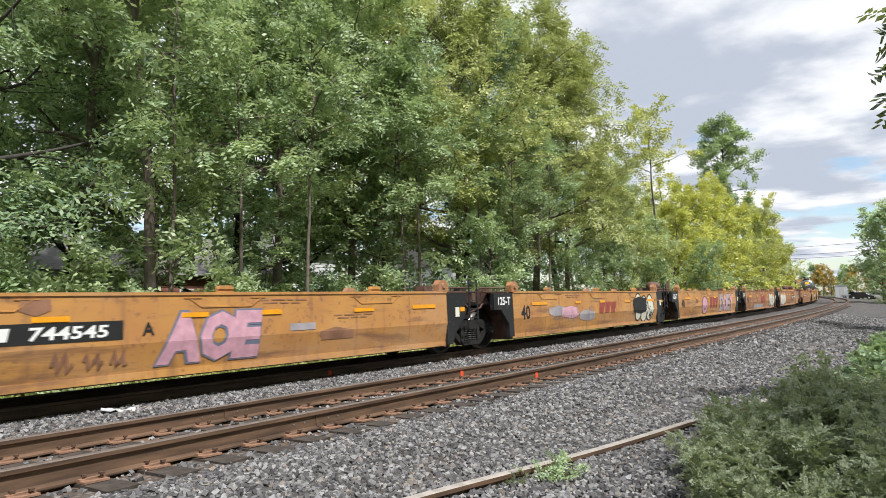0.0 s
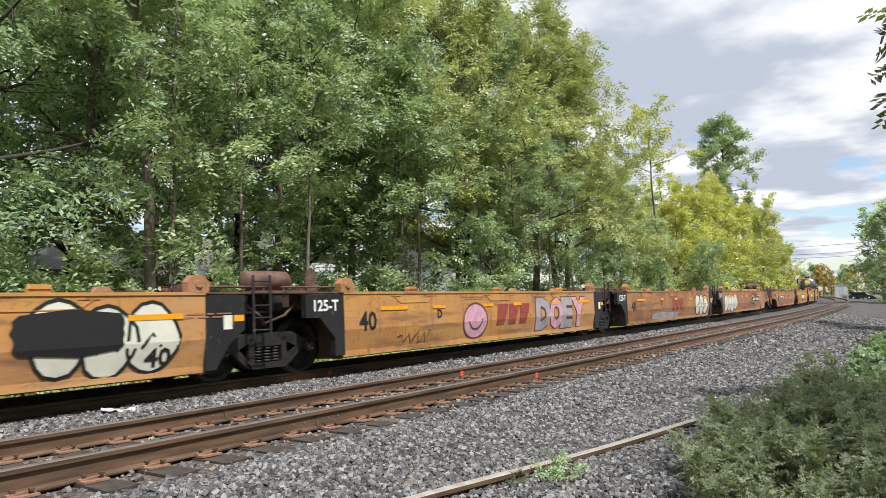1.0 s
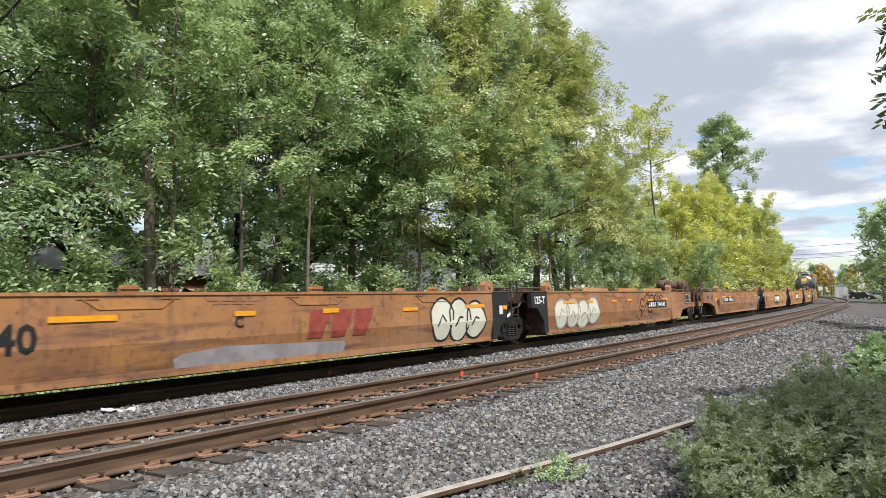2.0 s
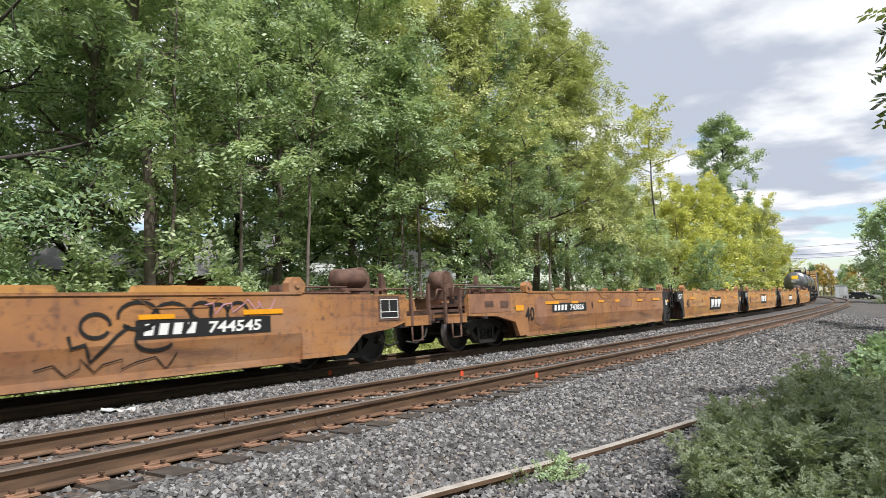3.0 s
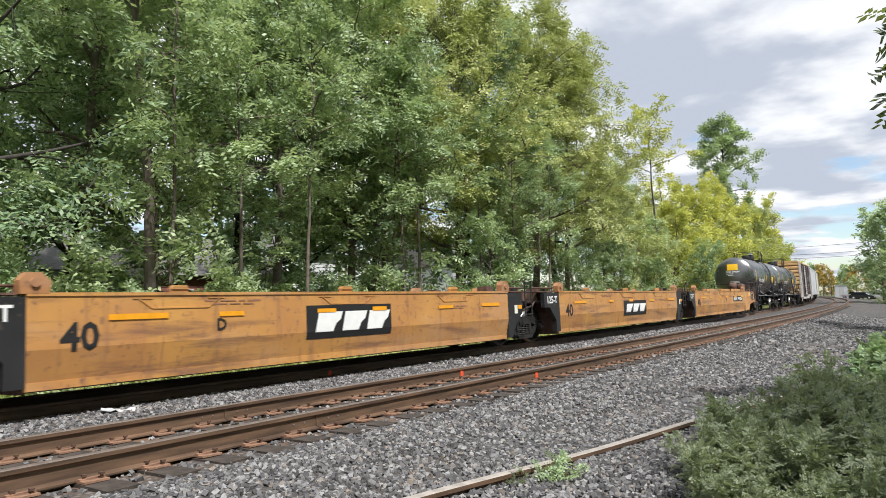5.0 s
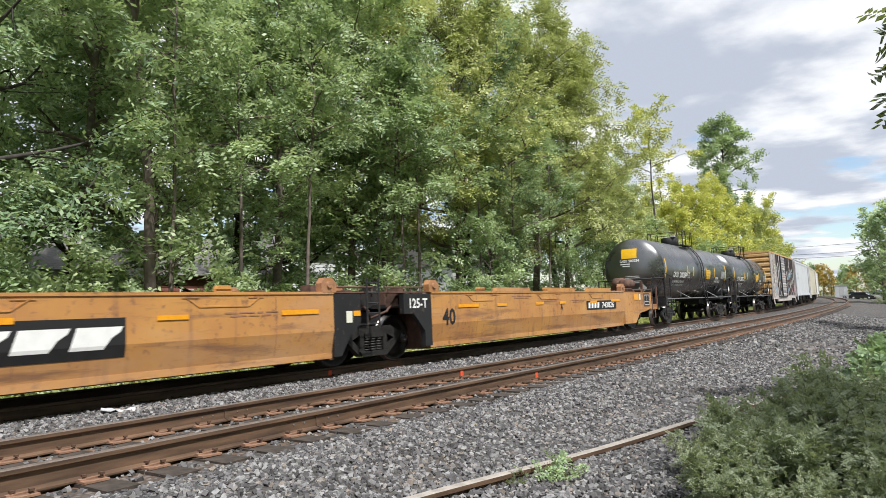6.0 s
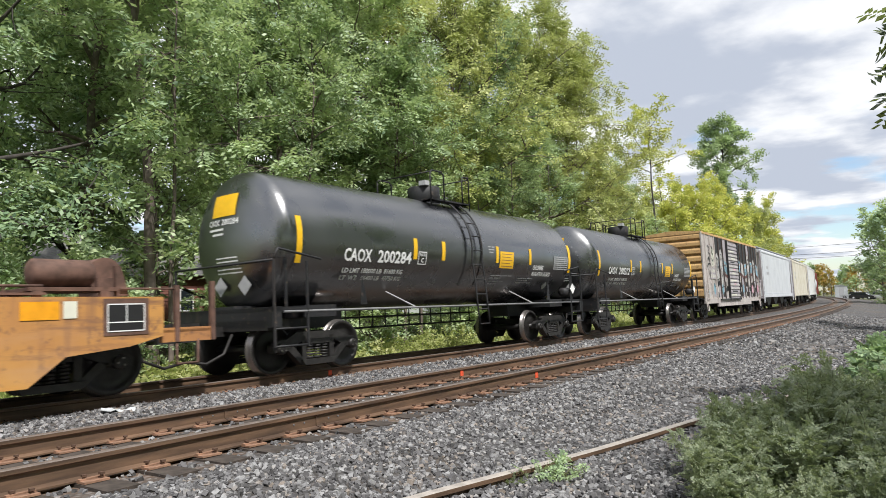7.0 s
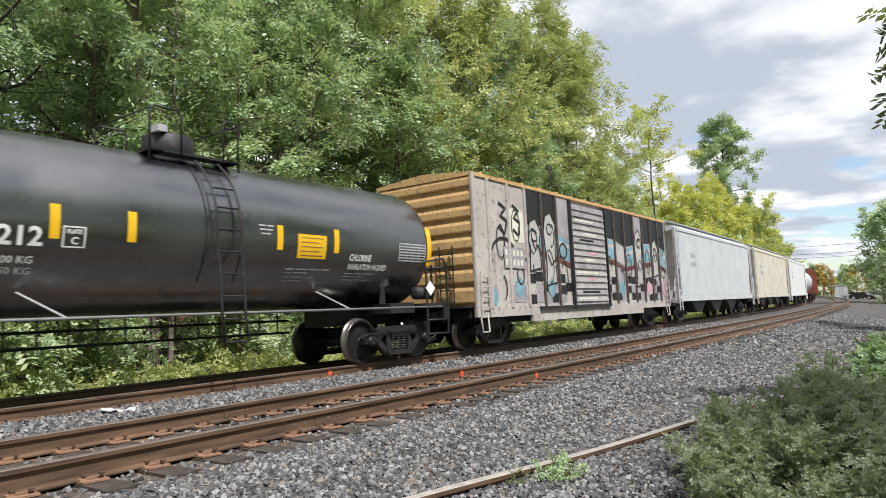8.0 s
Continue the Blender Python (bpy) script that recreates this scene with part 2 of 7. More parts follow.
def box(bm, x0, x1, y0, y1, z0, z1, m=None):
    vs = [bm.verts.new(Vector(p) if m is None else m @ Vector(p)) for p in
          ((x0, y0, z0), (x1, y0, z0), (x1, y1, z0), (x0, y1, z0), (x0, y0, z1), (x1, y0, z1), (x1, y1, z1), (x0, y1, z1))]
    for f in ((3, 2, 1, 0), (4, 5, 6, 7), (0, 1, 5, 4), (1, 2, 6, 5), (2, 3, 7, 6), (3, 0, 4, 7)):
        bm.faces.new([vs[i] for i in f])
    return bm


def tube(bm, a, b, r, r2=None, n=8, cap=True):
    a, b = Vector(a), Vector(b)
    d = (b - a).normalized()
    u = d.orthogonal().normalized()
    w = d.cross(u)
    r2 = r if r2 is None else r2
    rings = []
    for p, q in ((a, r), (b, r2)):
        rings.append([bm.verts.new(p + q * (math.cos(2 * math.pi * i / n) * u + math.sin(2 * math.pi * i / n) * w)) for i in range(n)])
    for i in range(n):
        f = bm.faces.new((rings[0][i], rings[0][(i + 1) % n], rings[1][(i + 1) % n], rings[1][i]))
        f.smooth = n > 6
    if cap:
        bm.faces.new(rings[0][::-1])
        bm.faces.new(rings[1])
    return bm


def pipe(bm, pts, r, n=6):
    """One bent tube through the points, mitred at the bends."""
    pts = [Vector(p) for p in pts]
    way = [(b - a).normalized() for a, b in zip(pts, pts[1:])]
    u = way[0].orthogonal().normalized()
    rings = []
    for i, p in enumerate(pts):
        d = (way[max(0, i - 1)] + way[min(i, len(way) - 1)]).normalized()
        u = (u - u.dot(d) * d).normalized()
        w = d.cross(u)
        k = 1 / max(0.5, d.dot(way[min(i, len(way) - 1)]))
        rings.append([bm.verts.new(p + r * k * (math.cos(2 * math.pi * q / n) * u + math.sin(2 * math.pi * q / n) * w)) for q in range(n)])
    for a, b in zip(rings, rings[1:]):
        for q in range(n):
            bm.faces.new((a[q], a[(q + 1) % n], b[(q + 1) % n], b[q])).smooth = True
    bm.faces.new(rings[0][::-1])
    bm.faces.new(rings[-1])
    return bm


def prism(bm, outline, y0, y1):
    """An outline in x and z, extruded from y0 to y1."""
    a = [bm.verts.new((x, y0, z)) for x, z in outline]
    b = [bm.verts.new((x, y1, z)) for x, z in outline]
    n = len(outline)
    bm.faces.new(a)
    bm.faces.new(b[::-1])
    for i in range(n):
        bm.faces.new((a[i], b[i], b[(i + 1) % n], a[(i + 1) % n]))
    bmesh.ops.recalc_face_normals(bm, faces=bm.faces)
    return bm


def sweep_x(bm, outline, x0, x1):
    """An outline in y and z, extruded from x0 to x1."""
    a = [bm.verts.new((x0, y, z)) for y, z in outline]
    b = [bm.verts.new((x1, y, z)) for y, z in outline]
    n = len(outline)
    bm.faces.new(a)
    bm.faces.new(b[::-1])
    for i in range(n):
        bm.faces.new((a[i], b[i], b[(i + 1) % n], a[(i + 1) % n]))
    bmesh.ops.recalc_face_normals(bm, faces=bm.faces)
    return bm


def turned(bm, profile, centre, n=24, axis="Y"):
    """A body turned about an axis along y (or x): profile of (along, radius)."""
    rings = []
    for d, r in profile:
        ring = []
        for i in range(n):
            a = 2 * math.pi * i / n
            c, s = r * math.cos(a), r * math.sin(a)
            ring.append(bm.verts.new(Vector(centre) + (Vector((c, d, s)) if axis == "Y" else Vector((d, c, s)))))
        rings.append(ring)
    for p, q in zip(rings, rings[1:]):
        for i in range(n):
            bm.faces.new((p[i], p[(i + 1) % n], q[(i + 1) % n], q[i])).smooth = True
    bm.faces.new(rings[0][::-1])
    bm.faces.new(rings[-1])
    bmesh.ops.recalc_face_normals(bm, faces=bm.faces)
    return bm


def B():
    return bmesh.new()


TEXTS = {}


def text_shape(words, bold=0.036):
    """Vertices and faces of the built-in font's letters, 1 high, from the lower left."""
    if (words, bold) not in TEXTS:
        cu = bpy.data.curves.new("letters", "FONT")
        cu.body, cu.size, cu.resolution_u, cu.offset = words, 1.4, 2, bold
        ob = new("letters", cu)
        me = ob.evaluated_get(bpy.context.evaluated_depsgraph_get()).to_mesh()
        TEXTS[words, bold] = ([v.co.copy() for v in me.vertices], [tuple(p.vertices) for p in me.polygons])
        bpy.data.objects.remove(ob)
        bpy.data.curves.remove(cu)
    return TEXTS[words, bold]


for _w in ("125-T", "40", "744545", "743826", "200284", "200212", "CHLORINE", "INHALATION HAZARD", "LD LMT 180000 LB  81600 KG",
           "LT  WT   96400 LB  43750 KG", "PLATE", "CAOX", "C", "A", "B", "D", "E", "1017"):
    text_shape(_w)
for _w in "AOEDY":
    text_shape(_w, 0.09), text_shape(_w, 0.15)

# ---- ground ----


def smooth(a, b, x):
    t = min(1, max(0, (x - a) / (b - a)))
    return t * t * (3 - 2 * t)


def bed_height(off, s):
    """Height of the ground: ballast shoulders round the two tracks, lower verges on both sides."""
    far_tilt = -BANK * min(max(off, -1.0), 7.5)
    z = -0.215 + far_tilt
    z += 0.045 * smooth(2.6, 3.3, off) * (1 - smooth(4.2, 4.4, off))
    z -= 0.15 * smooth(-1.15, -2.4, off) + 0.23 * smooth(-3.0, -5.0, off)
    z -= 0.42 * smooth(6.6, 8.4, off)
    z += 0.9 * smooth(16, 40, off)
    return z


def build_ground():
    xs = np.concatenate([[-3000, -900, -300, -100, -40], np.arange(-16, 30, 0.5), np.arange(30, 150, 2.0), [170, 200, 260, 340, 480, 700, 1200, 3000]])
    offs = np.concatenate([[-3000, -900, -300, -120, -50, -25, -14], np.arange(-9, 10, 0.25), [11, 12.5, 15, 18, 22, 30, 45, 80, 160, 400, 1000, 3000]])
    verts, faces, verge, rust = [], [], [], []
    rng = random.Random(5)
    for x in xs:
        for o in offs:
            bend = 0.5 * CURVE * x * x if abs(x) < 320 else 0.5 * CURVE * 320 * (2 * abs(x) - 320)
            o2 = o * math.sqrt(1 + (CURVE * min(abs(x), 320)) ** 2)
            y = NEAR_RAIL + bend + o2
            near = abs(o) < 12
            z = bed_height(o, x) + (noise.noise((x * 0.6, o * 0.6, 3)) * 0.035 + noise.noise((x * 0.15, o * 0.15, 9)) * 0.05 * (o < -2 or o > 8) if near else 0)
            verts.append((x, y, z))
            verge.append(smooth(7.0, 8.2, o) + smooth(-3.6, -5.5, o) * (1 - 0.5 * smooth(8, 30, x)))
    for x in xs:
        for o in offs:
            rust.append(max(0, 1 - abs(o) / 0.6, 1 - abs(o - GAUGE) / 0.6, 1 - abs(o - 4.4) / 0.5))
    m = len(offs)
    for i in range(len(xs) - 1):
        for j in range(m - 1):
            faces.append((i * m + j, (i + 1) * m + j, (i + 1) * m + j + 1, i * m + j + 1))
    ob = raw("ground", verts, faces, M_GROUND, smooth=True)
    at = ob.data.attributes.new("verge", "FLOAT", "POINT")
    at.data.foreach_set("value", verge)
    at = ob.data.attributes.new("rust", "FLOAT", "POINT")
    at.data.foreach_set("value", rust)
    tagged(ob, "grey crushed-stone track bed running out into weedy grass", "ground", kind="structure")


build_ground()

# ---- tracks ----
RAIL = [(-0.076, -0.185), (0.076, -0.185), (0.076, -0.172), (0.014, -0.155), (0.010, -0.055), (0.037, -0.040), (0.037, -0.008), (0.028, 0.0), (-0.028, 0.0),
        (-0.037, -0.008), (-0.037, -0.040), (-0.010, -0.055), (-0.014, -0.155), (-0.076, -0.172)]


def sweep_rail(name, place, ss, parent, label=""):
    """place(s, dy, z) gives world points; the running surface gets a material of its own."""
    verts, faces, mats = [], [], []
    n = len(RAIL)
    for s in ss:
        verts += [place(s, y, z) for y, z in RAIL]
    for i in range(len(ss) - 1):
        for j in range(n):
            k = (j + 1) % n
            faces.append((i * n + j, i * n + k, (i + 1) * n + k, (i + 1) * n + j))
            mats.append(1 if j in (6, 7, 8) else 0)
    faces.append(tuple(range(n)))
    mats.append(0)
    faces.append(tuple((len(ss) - 1) * n + j for j in reversed(range(n))))
    mats.append(0)
    ob = raw(name, verts, faces, M_RAIL, parent)
    ob.data.materials.append(M_HEAD)
    ob.data.polygons.foreach_set("material_index", mats)
    if label:
        tagged(ob, label)
    return ob


TIE_PHASE, TIE_STEP = 0.13, 0.4915


def tie_mesh():
    bm = box(B(), -0.115, 0.115, -1.30, 1.30, -0.36, -0.188)
    bmesh.ops.subdivide_edges(bm, edges=[e for e in bm.edges if abs(e.verts[0].co.y - e.verts[1].co.y) > 1], cuts=5)
    rng = random.Random(3)
    for v in bm.verts:
        v.co += Vector((rng.uniform(-0.012, 0.012), 0, rng.uniform(-0.006, 0.004)))
    me = bpy.data.meshes.new("tie")
    bm.to_mesh(me)
    bm.free()
    me.materials.append(M_TIE)
    return me


def plate_mesh():
    bm = B()
    box(bm, -0.095, 0.095, -0.20, 0.20, -0.188, -0.172)
    box(bm, -0.095, 0.095, -0.125, -0.085, -0.172, -0.160)
    box(bm, -0.095, 0.095, 0.085, 0.125, -0.172, -0.160)
    me = bpy.data.meshes.new("tie_plate")
    bm.to_mesh(me)
    bm.free()
    me.materials.append(M_PLATE)
    return me


def spike_mesh():
    bm = B()
    box(bm, -0.009, 0.009, -0.009, 0.009, -0.19, -0.150)
    box(bm, -0.017, 0.017, -0.02, 0.017, -0.155, -0.138)
    me = bpy.data.meshes.new("spike")
    bm.to_mesh(me)
    bm.free()
    me.materials.append(M_SPIKE)
    return me


def linked(name, me, parent, m):
    ob = new(name, me)
    ob.parent = parent
    ob.matrix_basis = m
    return ob


def build_track(name, off, s0, s1, tie_to, spike_to, seed, label):
    rng = random.Random(seed)
    tr = tagged(new(name), label, "railway track", kind="structure")
    ss = list(np.arange(s0, 40, 1.0)) + list(np.arange(40, s1, 4.0))
    for d in (-GAUGE / 2, GAUGE / 2):
        sweep_rail("rail", lambda s, y, z, d=d: along(s, off + d + y, z), ss, tr)
    tie, plate, spike = tie_mesh(), plate_mesh(), spike_mesh()
    s = TIE_PHASE + math.ceil((s0 - TIE_PHASE) / TIE_STEP) * TIE_STEP
    while s < tie_to:
        m = track_pose(s, off) @ pose(0, rng.uniform(-0.06, 0.06), rng.uniform(-0.008, 0), 0, 0, rng.uniform(-1.2, 1.2))
        linked("tie", tie, tr, m)
        if s < spike_to:
            for d in (-GAUGE / 2, GAUGE / 2):
                p = track_pose(s, off + d) @ pose(rng.uniform(-0.01, 0.01), 0, 0, 0, 0, rng.uniform(-2, 2))
                linked("tie_plate", plate, tr, p)
                if s < 16:
                    for x, y, a in ((-0.05, -0.095, 180), (0.05, 0.095, 0), (0.055, -0.155, 180), (-0.055, 0.155, 0)):
                        linked("spike", spike, tr, p @ pose(x, y, rng.uniform(0, 0.012), 0, 0, a + rng.uniform(-15, 15)))
        s += TIE_STEP
    return tr


near_track = build_track("railway_track", OFF_NEAR, -6, 330, 75, 45, 1, "empty main track with rusty brown rails on dark wooden ties")
far_track = build_track("railway_track", OFF_FAR, -6, 330, 45, 30, 2, "main track with rusty rails carrying the moving train")


def rail_welds():
    """Welded joints in the near track's rails, with old bolt holes beside them."""
    for s, d in ((4.97, -GAUGE / 2), (4.93, GAUGE / 2)):
        bm = B()
        sweep_x(bm, [(-0.079, -0.182), (-0.079, -0.168), (-0.022, -0.150), (-0.018, -0.058), (-0.041, -0.042), (0.041, -0.042), (0.018, -0.058), (0.022, -0.150), (0.079, -0.168), (0.079, -0.182)], -0.022, 0.022)
        weld = part("weld_collar", bm, M_RAIL, near_track, "rust-brown weld collar on the rail")
        weld.matrix_basis = track_pose(s, OFF_NEAR + d)
        for x in (-0.32, -0.18, 0.16, 0.30):
            part("bolt_end", tube(B(), (x, -0.008, -0.10), (x, -0.016, -0.10), 0.009, n=8), M_PIPE, weld)


rail_welds()


def siding():
    """A single worn rail of a buried side track, half sunk in the gravel."""
    a, b = Vector((2.4, 3.38, -0.25)), Vector((11.5, 1.73, -0.25))
    d = (b - a).normalized()
    n = Vector((-d.y, d.x, 0))
    ob = sweep_rail("side_track_rail", lambda s, y, z: a + d * s + n * y + Vector((0, 0, z + 0.012 * math.sin(s * 1.3))), list(np.arange(0, 9.2, 0.4)), None)
    ob.data.materials[1] = M_OLDHEAD
    tagged(ob, "old pale-topped rail of a disused siding sunk in gravel", "rail", kind="structure")


siding()


def stones():
    """Crushed ballast, scattered over the bed near the camera; sizes grow sparser with distance."""
    rng = np.random.default_rng(4)
    base = np.array([(x, y, z) for z in (-1, 1) for y in (-1, 1) for x in (-1, 1)], float) * 0.66
    sides = np.array([(0, 2, 3, 1), (4, 5, 7, 6), (0, 1, 5, 4), (2, 6, 7, 3), (0, 4, 6, 2), (1, 3, 7, 5)])
    V, F = [], []
    # bands: s from, s to, offset from, offset to, stones per square metre, size
    bands = ((1.5, 9, -4.2, -0.55, 1000, 0.0235), (9, 18, -4.2, -0.55, 440, 0.030), (18, 45, -3.6, -0.8, 120, 0.043),
             (1.0, 12, 2.1, 4.15, 480, 0.027), (12, 35, 2.1, 4.1, 160, 0.040), (1, 14, -0.4, 1.5, 170, 0.026), (14, 40, -0.6, 2.1, 60, 0.04), (2, 12, 5.0, 7.6, 200, 0.035))
    count = 0
    for s0, s1, o0, o1, dens, size in bands:
        n = int((s1 - s0) * (o1 - o0) * dens)
        s, o = rng.uniform(s0, s1, n), rng.uniform(o0, o1, n)
        keep = np.ones(n, bool)
        for rail in (0.0, GAUGE, OFF_FAR - GAUGE / 2):
            keep &= abs(o - rail) > 0.10
        between = (o > -0.62) & (o < 2.13)
        ph = np.abs(((s - TIE_PHASE) / TIE_STEP + 0.5) % 1 - 0.5) * TIE_STEP
        keep &= ~(between & (ph < 0.12) & (rng.random(n) < 0.93))
        for si, oi in zip(s[keep], o[keep]):
            p = along(si, oi)
            z = bed_height(oi, si)
            r = size * rng.uniform(0.55, 1.35)
            q = base * (r * rng.uniform(0.65, 1.25, 3)) * (1 + rng.uniform(-0.42, 0.22, (8, 3)))
            rot = np.array(Euler(rng.uniform(0, 6.28, 3)).to_matrix())
            V.append(q @ rot.T + (p.x, p.y, z + r * rng.uniform(-0.1, 0.5)))
            F.append(sides + 8 * count)
            count += 1
    V, F = np.concatenate(V), np.concatenate(F)
    ob = raw("ballast", V.tolist(), F.tolist(), M_STONE)
    tagged(ob, "loose grey and whitish crushed-stone railway ballast", "ballast", kind="stuff")


stones()

# ---- trees ----


def frame_of(d):
    d = d / np.linalg.norm(d)
    u = np.cross(d, (0, 0, 1.0) if abs(d[2]) < 0.9 else (1.0, 0, 0))
    u /= np.linalg.norm(u)
    return d, u, np.cross(d, u)


def limb(V, F, pts, radii, n=6):
    base = len(V)
    for i, p in enumerate(pts):
        d = pts[min(i + 1, len(pts) - 1)] - pts[max(i - 1, 0)]
        d, u, w = frame_of(d)
        for j in range(n):
            a = 2 * math.pi * j / n
            V.append(tuple(p + radii[i] * (math.cos(a) * u + math.sin(a) * w)))
    for i in range(len(pts) - 1):
        for j in range(n):
            k = (j + 1) % n
            F.append((base + i * n + j, base + i * n + k, base + (i + 1) * n + k, base + (i + 1) * n + j))


def bent(rng, a, d, length, steps, wobble, rise):
    pts = [np.array(a, float)]
    d = np.array(d, float) / np.linalg.norm(d)
    for _ in range(steps):
        d = d + rng.normal(0, wobble, 3) + (0, 0, rise)
        d /= np.linalg.norm(d)
        pts.append(pts[-1] + d * length / steps)
    return pts, d


def leaves(rng, places, dirs, length, pairs, size, droop=0.35):
    """Fronds: leaflets in pairs along a short stalk, as small folded diamonds."""
    n = len(places)
    P, D = np.array(places), np.array(dirs) + rng.normal(0, 0.55, (n, 3))
    D[:, 2] -= droop
    D /= np.linalg.norm(D, axis=1, keepdims=True)
    U = np.cross(D, np.array([0, 0, 1.0]) + rng.normal(0, 0.35, (n, 3)))
    U /= np.linalg.norm(U, axis=1, keepdims=True)
    W = np.cross(U, D)
    L = length * rng.uniform(0.6, 1.3, n)
    quads = []
    for i in range(pairs):
        for side in (-1, 1):
            f = (i + 0.6) / pairs
            root = P + D * (L * f)[:, None] + np.array([0, 0, -0.12]) * (f * f * L)[:, None]
            ax = U * side + D * rng.uniform(0.15, 0.6, (n, 1)) + W * rng.uniform(-0.35, 0.25, (n, 1))
            ax /= np.linalg.norm(ax, axis=1, keepdims=True)
            s = size * rng.uniform(0.7, 1.25, (n, 1))
            wd = D * 0.24 * s + W * rng.normal(0, 0.08, (n, 1)) * s
            quads.append(np.stack([root, root + ax * s * 0.5 + wd, root + ax * s, root + ax * s * 0.5 - wd], 1))
    Q = np.concatenate(quads).reshape(-1, 3)
    return Q, np.arange(len(Q)).reshape(-1, 4)


def grow(seed, height, crown_from, spread, fronds, trunk_r, frond=0.5, pairs=4, size=0.17, lean=0.03, limbs=16, droop=0.35, shape=0.6):
    """A tree: trunk, limbs, branches, fronds. Returns wood and leaf geometry."""
    rng = np.random.default_rng(seed)
    V, F = [], []
    trunk, _ = bent(rng, (0, 0, -0.3), (rng.normal(0, lean), rng.normal(0, lean), 1), height * 0.94, 12, 0.045, 0.03)
    limb(V, F, trunk, [trunk_r * (1.25 if i == 0 else 1) * (1 - 0.88 * i / 12) for i in range(13)], 9)
    spots, dirs = [], []
    for b in range(limbs):
        f = crown_from + (0.97 - crown_from) * (b + rng.uniform(0, 0.8)) / limbs
        i = f * 12
        i0 = min(11, int(i))
        a = trunk[i0] + (trunk[i0 + 1] - trunk[i0]) * (i - i0)
        ang = b * 2.4 + rng.uniform(-0.5, 0.5)
        t = (f - crown_from) / (1 - crown_from)
        reach = spread * (0.38 + 0.62 * math.sin(math.pi * min(1, 0.2 + 0.78 * t ** shape))) * rng.uniform(0.65, 1.2)
        reach = max(reach, spread * 0.22)
        up = 0.25 + 0.9 * t
        pts, d = bent(rng, a, (math.cos(ang), math.sin(ang), up), reach, 6, 0.16, 0.04)
        r0 = trunk_r * (1 - 0.85 * f) * 0.55 + 0.012
        limb(V, F, pts, [r0 * (1 - 0.8 * k / 6) for k in range(7)], 5)
        for k in range(7 if size < 0.3 else 4):
            j = 1.2 + 4.8 * (k + rng.uniform(0, 0.9)) / (7 if size < 0.3 else 4)
            j0 = min(5, int(j))
            p = pts[j0] + (pts[j0 + 1] - pts[j0]) * (j - j0)
            dd = (pts[j0 + 1] - pts[j0])
            dd = dd / np.linalg.norm(dd) + rng.normal(0, 0.75, 3)
            sp, _ = bent(rng, p, dd, reach * rng.uniform(0.22, 0.5) + 0.3, 4, 0.2, 0.02)
            limb(V, F, sp, [max(0.006, r0 * 0.33 * (1 - 0.8 * q / 4)) for q in range(5)], 3)
            for q in range(1, 5):
                spots.append(sp[q])
                dirs.append(sp[q] - sp[q - 1])
        spots.append(pts[-1])
        dirs.append(d)
    spots, dirs = np.array(spots), np.array(dirs)
    dirs = dirs / np.linalg.norm(dirs, axis=1, keepdims=True)
    pick = rng.integers(0, len(spots), fronds)
    jit = rng.normal(0, 0.17 * spread / 4, (fronds, 3)) * (1, 1, 0.5)
    Q, K = leaves(rng, spots[pick] + jit, dirs[pick], frond, pairs, size, droop)
    return (V, F), (Q, K)


TREE_TONES = {
    "green": [(0.062, 0.110, 0.070), (0.260, 0.380, 0.220), (0.610, 0.740, 0.410)],
    "deep": [(0.048, 0.095, 0.066), (0.215, 0.340, 0.205), (0.560, 0.710, 0.400)],
    "olive": [(0.105, 0.135, 0.062), (0.350, 0.400, 0.165), (0.700, 0.710, 0.290)],
    "yellow": [(0.190, 0.240, 0.060), (0.470, 0.510, 0.110), (0.770, 0.720, 0.170)],
    "fresh": [(0.085, 0.142, 0.082), (0.325, 0.440, 0.240), (0.670, 0.770, 0.430)],
    "autumn": [(0.25, 0.26, 0.07), (0.46, 0.34, 0.07), (0.55, 0.26, 0.07)],
    "dusty": [(0.120, 0.160, 0.105), (0.235, 0.285, 0.180), (0.420, 0.450, 0.310)],
    # near-black tone: backlit shade of the overhanging leaves put into the colour
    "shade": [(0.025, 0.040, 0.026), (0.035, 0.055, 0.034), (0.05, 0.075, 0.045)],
}
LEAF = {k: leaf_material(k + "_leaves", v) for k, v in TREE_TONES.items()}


def tree_thing(name, geo, tone, bark, label, category="tree"):
    (V, F), (Q, K) = geo
    t = tagged(new(name), label, category)
    raw("trunk", V, F, bark, t, True)
    c = raw("crown", Q.tolist(), K.tolist(), LEAF[tone], t)
    return t


def ground_at(x, y):
    return bed_height(offset_of(x, y), s_of(x, y))


def plant(model, s, off, turn, scale=1.0):
    p = along(s, off)
    t = copy_thing(model, pose(p.x, p.y, ground_at(p.x, p.y), 0, 0, turn))
    t.scale = (scale, scale, scale)
    return t


